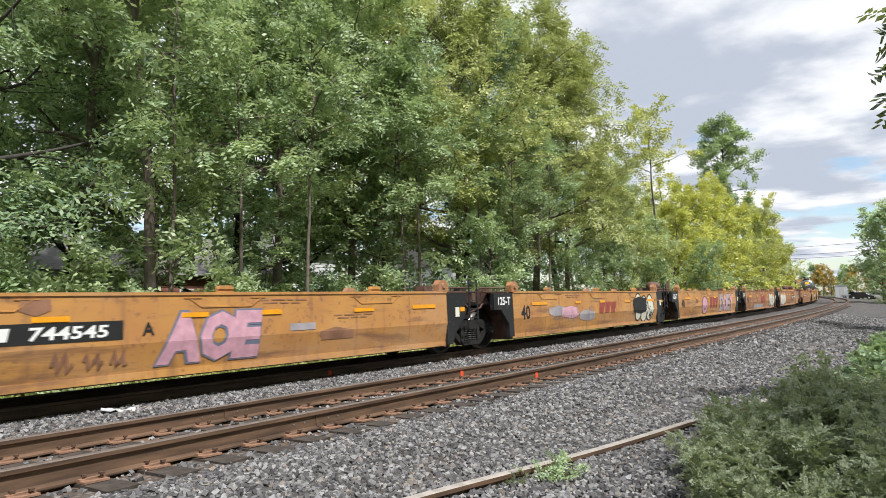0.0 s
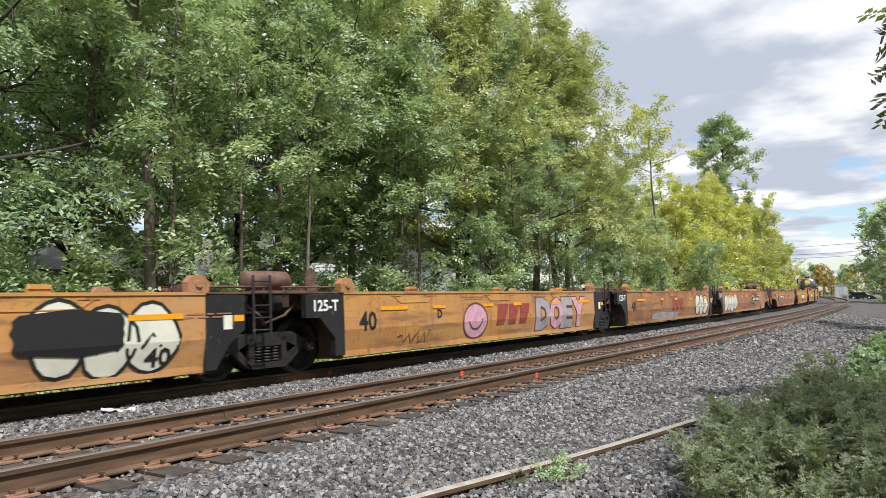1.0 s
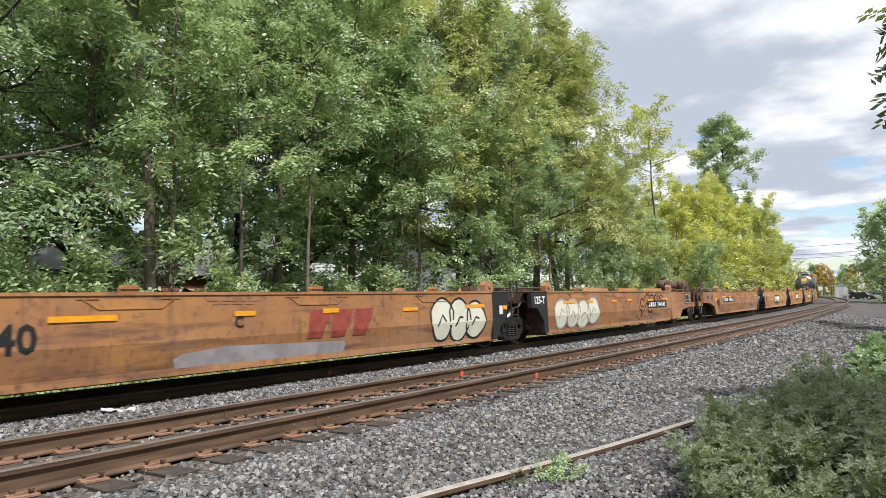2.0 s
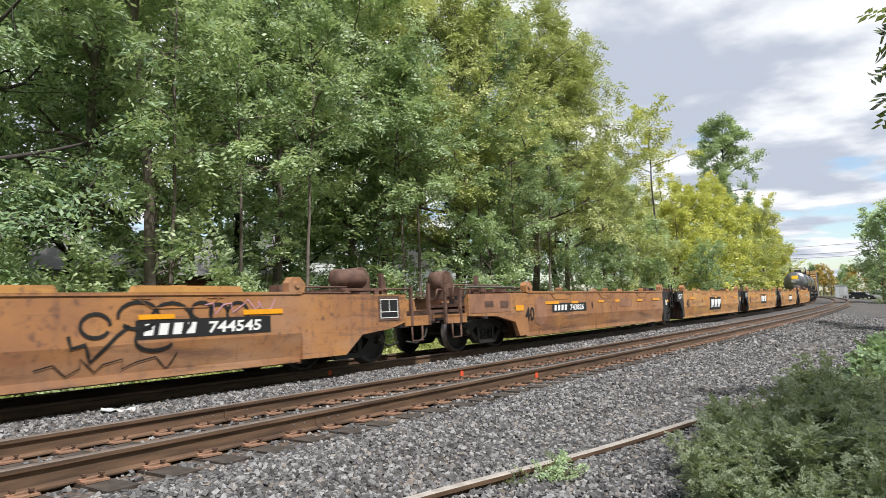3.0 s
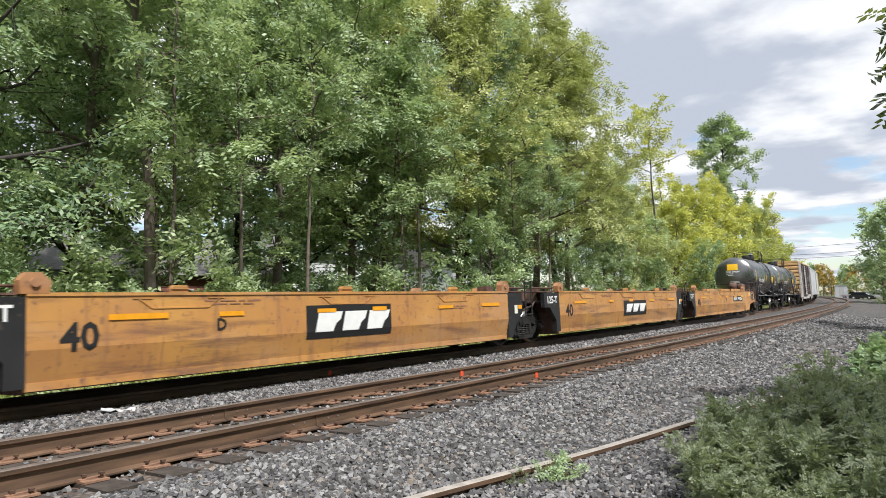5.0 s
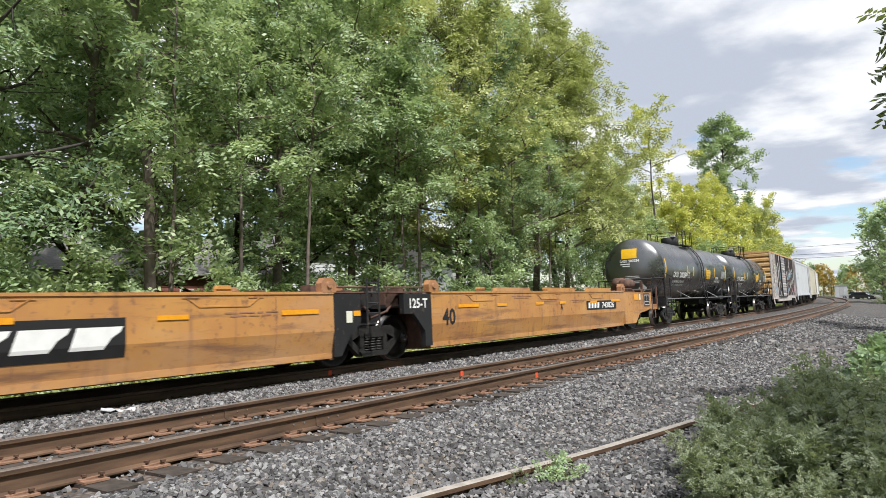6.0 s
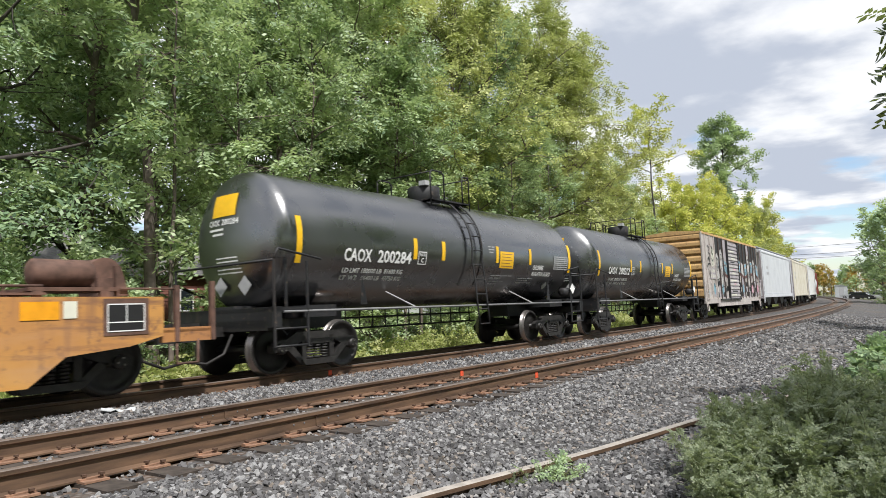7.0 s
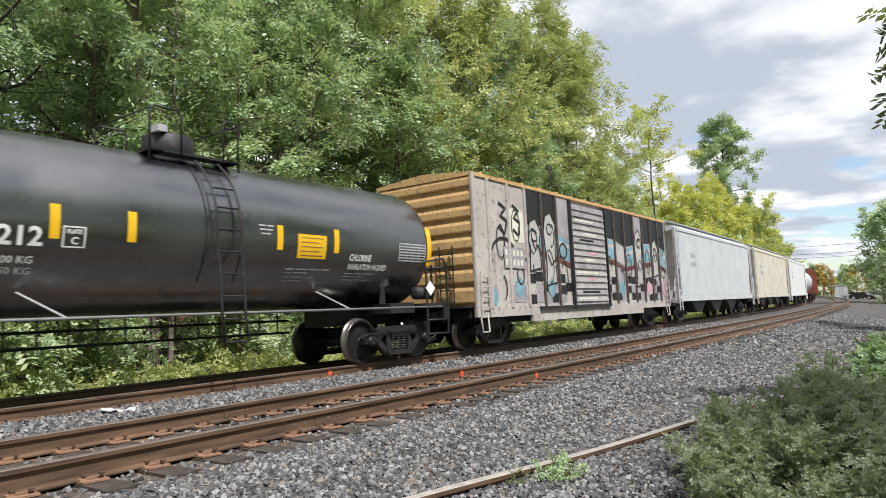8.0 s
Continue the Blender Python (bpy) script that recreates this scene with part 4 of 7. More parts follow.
    if not end_right:
        ladder(u, h - 0.62, h - 0.28, -WELL_Y - 0.02, 0.72, 1.72, 5, M_BLACK)
        bm = B()
        patch(bm, rect(h - 1.18, h - 1.02, 0.86, 1.08), lambda z: side_y(z, 0.006))
        part("notice", bm, M_CREAM, u, "cream paper notice")
        bm = patch(B(), rect(h - 0.99, h - 0.80, 0.98, 1.08), lambda z: side_y(z, 0.006))
        part("reflector", bm, M_STRIP, u, "orange reflector")
    if not end_left:
        bm = lettering(B(), "125-T", -h + 0.72, WELL_TOP - 0.30, 0.20, 0.66, surface=lambda z: side_y(z, 0.006))
        part("lettering", bm, M_WHITE, u, "white stencilled capacity code")
        bm = lettering(B(), "40", -h + 1.93, 0.70, 0.36, 0.50, surface=lambda z: side_y(z, 0.006))
        part("lettering", bm, M_INK, u, "black stencilled number")
    bogie(u, h, 0.483, 1.83)
    if end_left:
        bogie(u, -h, 0.483, 1.83)
    for d, is_end in ((-1, end_left), (1, end_right)):
        if is_end:
            end_gear(u, d, h)
    if decor is decor_a2:
        bm = turned(B(), [(-0.5, 0.05), (-0.47, 0.15), (-0.42, 0.18), (0.42, 0.18), (0.47, 0.15), (0.5, 0.05)], (h + 0.15, -0.85, WELL_TOP + 0.27), 16, "X")
        part("air_reservoir", bm, M_BROWN, u, "rusty brown air reservoir")
        part("reservoir_shelf", box(B(), h - 0.5, h + 0.9, -1.3, -0.5, WELL_TOP + 0.03, WELL_TOP + 0.08), M_BROWN, u)
        part("reservoir_bracket", prism(B(), [(h + 0.72, WELL_TOP + 0.06), (h + 0.92, WELL_TOP + 0.06), (h + 0.92, WELL_TOP + 0.46), (h + 0.78, WELL_TOP + 0.46)], -1.3, -1.22), M_BROWN, u)
    for x0, x1, z0, z1 in strips:
        bm = patch(B(), rect(x0, x1, z0, z1), lambda z: side_y(z, 0.0165))
        part("reflective_strip", bm, M_STRIP, u, "orange reflective strip")
    for x in (-3.9, 0.4, 4.4):
        bm = patch(B(), rect(x, x + 0.012, WELL_LOW + 0.1, WELL_TOP - 0.05), lambda z: side_y(z, 0.005))
        part("seam", bm, M_RUSTPATCH, u, "rusty weld seam")
    decor(u)
    return u


def end_gear(u, d, h):
    """Air reservoir, winch, posts, step board and coupler at the end of a car."""
    f = h + 1.35
    if d > 0:
        bm = turned(B(), [(-0.42, 0.05), (-0.40, 0.15), (-0.36, 0.19), (0.36, 0.19), (0.40, 0.15), (0.42, 0.05)], (d * (h + 0.15), -1.0, WELL_TOP + 0.33), 18, "X")
        part("air_reservoir", bm, M_BROWN, u, "rusty brown air reservoir")
        bm = B()
        box(bm, min(d * (h - 0.4), d * (h + 0.72)), max(d * (h - 0.4), d * (h + 0.72)), -1.40, -0.7, WELL_TOP + 0.07, WELL_TOP + 0.12)
        for k in (-0.3, 0.55):
            box(bm, d * (h + k) - 0.06, d * (h + k) + 0.06, -1.4, -1.34, WELL_TOP - 0.12, WELL_TOP + 0.08)
        part("shelf", bm, M_BROWN, u)
    else:
        for k, (yy, zz) in enumerate(((-1.40, 0.16), (-1.05, 0.22), (-0.55, 0.14))):
            part("grab_rail", pipe(B(), [(-h + 1.1, yy, WELL_TOP + 0.02), (-h + 0.9, yy, WELL_TOP + zz), (-h - 1.3, yy, WELL_TOP + zz), (-h - 1.4, yy, WELL_TOP - 0.1)], 0.022), M_GREENRAIL if k == 0 else M_BROWN, u)
        for k in range(6):
            xx = -h + 0.7 - 0.36 * k
            part("equipment_box", box(B(), xx - 0.12, xx + 0.10, -1.30 + 0.1 * (k % 3), -0.95 + 0.12 * (k % 2), WELL_TOP - 0.05, WELL_TOP + 0.07 + 0.05 * (k % 3)), M_BROWN, u)
        for xx, zz in ((-h + 0.28, 0.18), (-h - 0.45, 0.14)):
            part("pocket_frame", box(B(), xx - 0.20, xx + 0.20, -WELL_Y - 0.012, -WELL_Y + 0.02, WELL_TOP - 0.20 - zz, WELL_TOP - 0.20), M_BROWN, u, "brown framed pocket in the end sheet")
        part("end_panel", box(B(), -h - 1.30, -h + 0.62, -WELL_Y - 0.004, -WELL_Y + 0.02, WELL_TOP - 0.48, WELL_TOP - 0.02), M_RUSTPATCH, u, "dark rusty end panel")
    bm = B()
    tube(bm, (d * (h + 0.95), -0.6, WELL_TOP + 0.35), (d * (h + 0.95), -0.2, WELL_TOP + 0.35), 0.26, n=16)
    box(bm, d * (h + 0.95) - 0.16, d * (h + 0.95) + 0.16, -0.7, -0.1, WELL_TOP - 0.1, WELL_TOP + 0.3)
    part("hand_brake", bm, M_BROWN, u, "brown hand-brake housing")
    bm = B()
    prism(bm, [(d * (h + 0.72), WELL_TOP + 0.0), (d * (h + 0.9), WELL_TOP), (d * (h + 0.78), WELL_TOP + 0.42), (d * (h + 0.70), WELL_TOP + 0.42)], -1.38, -1.30)
    part("brake_bracket", bm, M_BROWN, u)
    bm = B()
    box(bm, min(d * f, d * (f + 0.85)), max(d * f, d * (f + 0.85)), -1.42, -1.05, 0.86, 0.93)
    box(bm, min(d * f, d * (f + 0.85)), max(d * f, d * (f + 0.85)), -1.42, -1.37, 0.72, 0.9)
    part("step_board", bm, M_ORANGE2, u, "orange end step board")
    bm = B()
    for xx, zt in ((f + 0.25, 1.55), (f + 0.85, 1.62)):
        for yy in (-1.44, 1.38):
            part("grab_post", box(B(), d * xx - 0.035, d * xx + 0.035, yy, yy + 0.06, 0.72, zt), M_BROWN, u, "rusty brown grab post")
    pipe(bm, [(d * (f + 0.25), -1.41, 1.5), (d * (f - 0.6), -1.41, 1.5)], 0.015)
    part("grab_rail", bm, M_BROWN, u)
    bm = B()
    pipe(bm, [(d * (f + 0.25), -1.41, 0.75), (d * (f + 0.25), -1.41, 0.40), (d * (f + 0.60), -1.41, 0.40), (d * (f + 0.60), -1.41, 0.75)], 0.018)
    part("stirrup_step", bm, M_BROWN, u)
    coupler(u, d, f + 0.1)


def coupler(u, d, x):
    bm = B()
    box(bm, min(d * (x - 0.5), d * (x + 0.62)), max(d * (x - 0.5), d * (x + 0.62)), -0.09, 0.09, 0.72, 0.90)
    box(bm, min(d * (x + 0.55), d * (x + 0.9)), max(d * (x + 0.55), d * (x + 0.9)), -0.2, 0.16, 0.66, 0.98)
    box(bm, min(d * (x - 0.5), d * x), max(d * (x - 0.5), d * x), -1.3, 1.3, 0.80, 0.98)
    part("coupler", bm, M_TRUCK, u)
    bm = B()
    pipe(bm, [(d * x, -0.35, 0.75), (d * (x + 0.2), -0.38, 0.42), (d * (x + 0.55), -0.38, 0.28), (d * (x + 0.9), -0.36, 0.34)], 0.025)
    part("brake_hose", bm, M_TRUCK, u)


def bars(u, mat, x, z, widths, h, surface=side_y, label="row of plain lettering bars", gap=0.05):
    bm = B()
    for w in widths:
        patch(bm, rect(x, x + w, z, z + h), lambda q: surface(q) - 0.003)
        x += w + gap
    return part("marking", bm, mat, u, label)


def number_plate(u, x0, x1, z0, z1, digits):
    bm = patch(B(), rect(x0, x1, z0, z1), lambda z: side_y(z, 0.006))
    part("number_panel", bm, M_INK, u, "black number panel")
    w = x1 - x0
    hh = (z1 - z0) * 0.62
    zb = z0 + (z1 - z0) * 0.19
    bm = B()
    for i in range(4):
        a = x0 + w * (0.05 + 0.095 * i)
        patch(bm, [(a, zb), (a + w * 0.06, zb), (a + w * 0.075, zb + hh), (a + w * 0.015, zb + hh)], lambda z: side_y(z, 0.010))
    part("marking", bm, M_WHITE, u, "white owner's mark as plain blocks")
    bm = lettering(B(), digits, x0 + w * 0.49, zb, hh, w * 0.42, 0.12, lambda z: side_y(z, 0.010))
    part("lettering", bm, M_WHITE, u, "white car number")


def block_logo(u, x, z, h, mat, panel=None, k=1.0):
    """A three-part company mark as plain slanted blocks."""
    if panel:
        bm = patch(B(), rect(x - 0.15 * k, x + 1.75 * k, z - 0.12, z + h + 0.12), lambda q: side_y(q, 0.006))
        part("logo_panel", bm, panel, u, "black logo panel")
    up = lambda q: side_y(q, 0.010)
    for i in range(3):
        a = x + (0.02 + 0.56 * i) * k
        bm = patch(B(), [(a, z), (a + 0.36 * k, z), (a + 0.46 * k, z + h * 0.55), (a + 0.52 * k, z + h * 0.55), (a + 0.58 * k, z + h), (a + 0.08 * k, z + h)], up)
        part("logo_block", bm, mat, u, "slanted block of a company mark")


def puffs(u, x0, x1, z0, z1, fill, line, n, seed, label):
    """Bubble graffiti: rounded fills with heavy outlines."""
    rng = random.Random(seed)
    w = (x1 - x0) / n
    for i in range(n):
        fb, lb = B(), B()
        cx, cz = x0 + w * (i + 0.5), (z0 + z1) / 2 + rng.uniform(-0.05, 0.05)
        rx, rz = w * 0.62, (z1 - z0) / 2 * rng.uniform(0.86, 1.0)
        ring = [(cx + rx * math.cos(a) * (1 + 0.12 * math.sin(3 * a + i)), cz + rz * math.sin(a)) for a in [2 * math.pi * k / 16 for k in range(16)]]
        patch(fb, ring, lambda z, i=i: side_y(z, 0.007 + 0.0012 * (i % 3)))
        stroke(lb, ring, 0.05, lambda z, i=i: side_y(z, 0.012 + 0.001 * (i % 3)), True)
        stroke(lb, [(cx - rx * 0.4, cz - rz * 0.3), (cx, cz + rz * rng.uniform(0, 0.4)), (cx + rx * 0.35, cz - rz * rng.uniform(-0.2, 0.4))], 0.045, lambda z: side_y(z, 0.014))
        part("graffiti_fill", fb, fill, u, label)
        part("graffiti_outline", lb, line, u, "dark spray-painted outline")


def block_letters(u, spots, z0, z1, line, slant=0.0):
    """Fat spray-painted letters with a dark edge; spots of (letter, x from, x to, fill, label)."""
    for i, (letter, a, b, mat, label) in enumerate(spots):
        for bold, dx, dz, paint, name, proud in ((0.15, -0.04, -0.02, line, "graffiti_outline", 0.0085), (0.09, 0, 0, mat, "graffiti_fill", 0.0115)):
            vs, fs = text_shape(letter, bold)
            lo, hi = min(v.x for v in vs), max(v.x for v in vs)
            grow_by = 0.05 if bold > 0.1 else 0.0
            k, kz = (b - a + grow_by) / (hi - lo), (z1 - z0 + grow_by) / (max(v.y for v in vs) - min(v.y for v in vs))
            y_low = min(v.y for v in vs)
            bm = B()
            made = []
            for v in vs:
                z = z0 + dz + (v.y - y_low) * kz
                made.append(bm.verts.new((a + dx + (v.x - lo) * k + slant * (z - z0), side_y(z, proud + 0.0006 * i), z)))
            for f in fs:
                bm.faces.new([made[q] for q in f])
            bmesh.ops.bisect_plane(bm, geom=bm.verts[:] + bm.edges[:] + bm.faces[:], plane_co=(0, 0, WELL_CREASE), plane_no=(0, 0, 1))
            for v in bm.verts:
                v.co.y = side_y(v.co.z, proud + 0.0006 * i)
            part(name, bm, paint, u, label if bold < 0.1 else "dark spray-painted edge")


def scrawl(u, x0, x1, z0, z1, mat, seed, w=0.022, n=14):
    rng = random.Random(seed)
    pts = []
    for i in range(n):
        t = i / (n - 1)
        pts.append((x0 + (x1 - x0) * t + rng.uniform(-1, 1) * (x1 - x0) * 0.06, (z0 + z1) / 2 + (z1 - z0) / 2 * math.sin(i * 2.1 + rng.uniform(-0.6, 0.6))))
    part("graffiti_scrawl", stroke(B(), pts, w, lambda z: side_y(z, 0.013)), mat, u, "thin spray-painted scrawl")


def blotch(u, mat, x0, x1, z0, z1, seed, label, proud=0.0075):
    rng = random.Random(seed)
    cx, cz, rx, rz = (x0 + x1) / 2, (z0 + z1) / 2, (x1 - x0) / 2, (z1 - z0) / 2
    ring = []
    for k in range(44):
        a = 2 * math.pi * k / 44
        c, s = math.cos(a), math.sin(a)
        q = 1 / max(abs(c), abs(s)) ** 0.75
        ring.append((cx + rx * c * q * rng.uniform(0.93, 1.03), cz + rz * s * min(q, 1.25) * rng.uniform(0.92, 1.03)))
    part("paint_patch", patch(B(), ring, lambda z: side_y(z, proud)), mat, u, label)


# decor of the units; x runs from each unit's middle
def stencils(u, *spots):
    for i, (x, z) in enumerate(spots):
        bars(u, M_RUSTPATCH, x, z, (0.22, 0.3, 0.12, 0.26), 0.022, label="faded stencil line")
        bars(u, M_RUSTPATCH, x + 0.1, z - 0.05, (0.3, 0.2, 0.2), 0.022, label="faded stencil line")


def decor_a1(u):
    number_plate(u, -4.17, -1.78, 0.80, 1.06, "744545")
    bm = lettering(B(), "A", -1.50, 0.84, 0.18, surface=lambda z: side_y(z, 0.008))
    part("lettering", bm, M_INK, u, "black stencilled letter")
    pink = "faded pink graffiti letter with a blue-grey edge"
    block_letters(u, [("A", -1.28, -0.55, M_PINK, pink), ("E", -0.02, 0.50, M_PINK, pink), ("O", -0.62, 0.06, M_PINK, pink)], 0.40, 1.15, M_BLUEGREY, 0.12)
    blotch(u, M_GREYSP, 1.15, 1.75, 0.78, 0.90, 5, "grey spray patch")
    blotch(u, M_RUSTPATCH, 1.85, 2.75, 0.58, 0.80, 6, "rusty primer patch")
    blotch(u, M_RUSTPATCH, -3.10, -2.70, 1.15, 1.36, 7, "rusty primer patch")
    for k, x in enumerate((-2.7, -2.3, -1.95)):
        scrawl(u, x, x + 0.25, 0.42, 0.68, M_RUSTPATCH, 50 + k, 0.05, 7)
    stencils(u, (0.5, 1.3), (2.2, 1.0))


def decor_a2(u):
    block_logo(u, -0.1, 0.72, 0.36, M_REDTX, None, 0.9)
    blotch(u, M_GREYSP, -3.7, -2.5, 0.72, 1.02, 41, "faded grey spray patch")
    blotch(u, M_PINK, -2.9, -1.7, 0.62, 1.0, 42, "faded pink spray patch", 0.009)
    blotch(u, M_GREYSP, -1.6, -0.4, 0.5, 0.85, 43, "faded grey spray patch")
    scrawl(u, -3.4, -0.6, 0.55, 1.0, M_GREYSP, 4, 0.03, 24)
    puffs(u, 3.3, 5.2, 0.30, 1.34, M_CREAM, M_INK, 3, 6, "cream bubble graffiti with grey outlines")
    blotch(u, M_INK, 3.05, 4.5, 0.60, 1.22, 8, "black overspray patch", 0.017)
    bm = lettering(B(), "40", 4.78, 0.40, 0.25, 0.4, surface=lambda z: side_y(z, 0.018))
    part("lettering", bm, M_INK, u, "black stencilled number")
    stencils(u, (-2.6, 1.3), (5.15, 1.1))


def decor_a3(u):
    bm = lettering(B(), "D", -2.80, 0.86, 0.19, surface=lambda z: side_y(z, 0.008))
    part("lettering", bm, M_INK, u, "black stencilled letter")
    part("paint_patch", patch(B(), arc(-1.25, 0.74, 0.52, 0.42, 0, 345, 23), lambda z: side_y(z, 0.0075)), M_PINK, u, "round pink spray-painted face")
    part("graffiti_outline", stroke(B(), arc(-1.25, 0.74, 0.52, 0.42, 0, 360, 24), 0.045, lambda z: side_y(z, 0.012)), M_MAROON, u, "maroon spray-painted ring")
    part("graffiti_outline", stroke(B(), arc(-1.25, 0.84, 0.30, 0.30, 200, 350, 10), 0.045, lambda z: side_y(z, 0.013)), M_MAROON, u, "maroon spray-painted curve")
    block_logo(u, -0.32, 0.60, 0.52, M_REDTX, None, 1.02)
    grey, pink = "faded grey graffiti letter with a maroon edge", "faded pink graffiti letter with a maroon edge"
    block_letters(u, [("D", 1.78, 2.66, M_GREYSP, grey), ("E", 3.34, 4.10, M_GREYSP, grey), ("O", 2.60, 3.44, M_PINK, pink), ("Y", 4.05, 5.02, M_PINK, pink)], 0.36, 1.26, M_MAROON)
    scrawl(u, -4.1, -3.0, 0.35, 0.62, M_INK, 14, 0.02)
    stencils(u, (-1.8, 1.3), (1.5, 1.34))


def decor_a4(u):
    bm = lettering(B(), "C", -1.9, 0.88, 0.18, surface=lambda z: side_y(z, 0.008))
    part("lettering", bm, M_INK, u, "black stencilled letter")
    block_logo(u, -0.40, 0.62, 0.50, M_REDTX, None, 1.02)
    puffs(u, 3.3, 5.3, 0.3, 1.3, M_CREAM, M_INK, 3, 19, "cream bubble graffiti with black outlines")
    blotch(u, M_GREYSP, -3.0, 0.6, 0.25, 0.6, 15, "grey dusty patch")
    stencils(u, (-2.4, 1.3),)


def stiff_and_board(u):
    for x0, x1 in ((-2.97, -1.17), (-0.15, 1.67), (2.66, 4.5)):
        bm = prism(B(), [(x0, WELL_TOP + 0.04), (x1, WELL_TOP + 0.04), (x1 - 0.05, WELL_TOP + 0.14), (x0 + 0.05, WELL_TOP + 0.14)], -WELL_Y - 0.02, -WELL_Y + 0.12)
        part("stiffener", bm, M_ORANGE, u, "orange top stiffener")
    bm = patch(B(), rect(7.72, 8.36, 0.86, 1.36), lambda z: -WELL_Y - 0.006)
    part("notice_board", bm, M_BROWN, u, "brown framed notice board")
    bm = patch(B(), rect(7.79, 8.28, 0.93, 1.27), lambda z: -WELL_Y - 0.010)
    part("notice", bm, M_INK, u, "black service table with white lines")
    bm = B()
    for q in (rect(7.77, 8.30, 1.275, 1.29), rect(7.77, 8.30, 0.91, 0.925), rect(7.77, 7.785, 0.91, 1.29), rect(8.285, 8.30, 0.91, 1.29), rect(7.79, 8.28, 1.03, 1.045), rect(8.03, 8.045, 1.045, 1.27)):
        patch(bm, q, lambda z: -WELL_Y - 0.014, 0.5)
    part("notice_frame", bm, M_WHITE, u, "white ruled lines")


def decor_a5(u):
    stiff_and_board(u)
    puffs(u, -5.2, -2.1, 0.3, 1.25, M_CREAM, M_GREYSP, 4, 29, "white bubble graffiti with grey outlines")
    number_plate(u, 2.70, 5.05, 0.78, 1.05, "744545")
    loop = "loose black spray-painted loop"
    edge = lambda z: side_y(z, 0.012)
    for cx, cz, rx, rz, a0, a1 in ((2.15, 1.0, 0.20, 0.16, 0, 330), (2.75, 1.12, 0.30, 0.19, -140, 190), (3.25, 1.05, 0.32, 0.24, -60, 200), (3.75, 1.16, 0.18, 0.13, -30, 250), (4.05, 1.13, 0.16, 0.13, 0, 220), (4.4, 1.10, 0.20, 0.18, -60, 200), (3.0, 0.78, 0.30, 0.16, 100, 330)):
        part("graffiti_outline", stroke(B(), arc(cx, cz, rx, rz, a0, a1, 14), 0.05, edge), M_INK, u, loop)
    part("graffiti_outline", stroke(B(), [(1.80, 0.88), (1.84, 0.72), (2.02, 0.76), (2.10, 0.52), (2.45, 0.86), (2.62, 0.98)], 0.05, edge), M_INK, u, loop)
    scrawl(u, 1.4, 3.4, 0.34, 0.58, M_INK, 34, 0.02)
    scrawl(u, 3.8, 5.2, 1.1, 1.33, M_PINK, 35, 0.02)
    stencils(u, (-1.6, 1.3),)


def decor_b1(u):
    number_plate(u, -4.25, -1.86, 0.83, 1.09, "743826")
    bm = lettering(B(), "B", -1.45, 0.92, 0.16, surface=lambda z: side_y(z, 0.008))
    part("lettering", bm, M_INK, u, "black stencilled letter")
    blotch(u, M_RUSTPATCH, -5.3, -4.6, 0.5, 1.3, 5, "rusty primer patch")
    part("lettering", lettering(B(), "40", -5.86, 0.66, 0.36, 0.5, surface=lambda z: side_y(z, 0.012)), M_INK, u, "black stencilled number")
    part("notice", patch(B(), rect(-6.38, -5.94, 0.93, 1.08), lambda z: -WELL_Y - 0.012), M_STRIP, u, "orange reflective panel")
    blotch(u, M_RUSTPATCH, 0.9, 2.2, 0.9, 1.2, 6, "rusty primer patch")
    stencils(u, (-0.4, 1.3), (2.8, 1.1))


def decor_b2(u):
    bm = lettering(B(), "C", -2.6, 0.88, 0.18, surface=lambda z: side_y(z, 0.008))
    part("lettering", bm, M_INK, u, "black stencilled letter")
    block_logo(u, -0.85, 0.61, 0.40, M_WHITE, M_INK, 1.24)
    stencils(u, (-2.6, 1.3), (3.4, 1.1))


def decor_b4(u):
    block_logo(u, -0.37, 0.68, 0.30, M_WHITE, M_INK, 1.24)
    stencils(u, (-2.6, 1.3), (3.4, 1.1))


def decor_b3(u):
    bm = lettering(B(), "D", -3.0, 0.86, 0.18, surface=lambda z: side_y(z, 0.008))
    part("lettering", bm, M_INK, u, "black stencilled letter")
    block_logo(u, -0.98, 0.72, 0.36, M_WHITE, M_INK, 1.2)
    stencils(u, (-3.2, 1.3), (2.8, 1.1))


def decor_b5(u):
    bm = lettering(B(), "A", 0.62, 0.90, 0.16, surface=lambda z: side_y(z, 0.008))
    part("lettering", bm, M_INK, u, "black stencilled letter")
    number_plate(u, 2.47, 4.93, 0.84, 1.13, "743826")
    stiff_and_board(u)
    bm = patch(B(), rect(6.70, 7.16, 1.10, 1.33), lambda z: side_y(z, 0.006))
    part("notice", bm, M_STRIP, u, "orange panel")
    bm = patch(B(), rect(7.21, 7.38, 1.11, 1.33), lambda z: side_y(z, 0.006))
    part("notice", bm, M_CREAM, u, "cream paper notice")
    stencils(u, (-2.2, 1.3), (-0.5, 1.2), (1.4, 1.15))


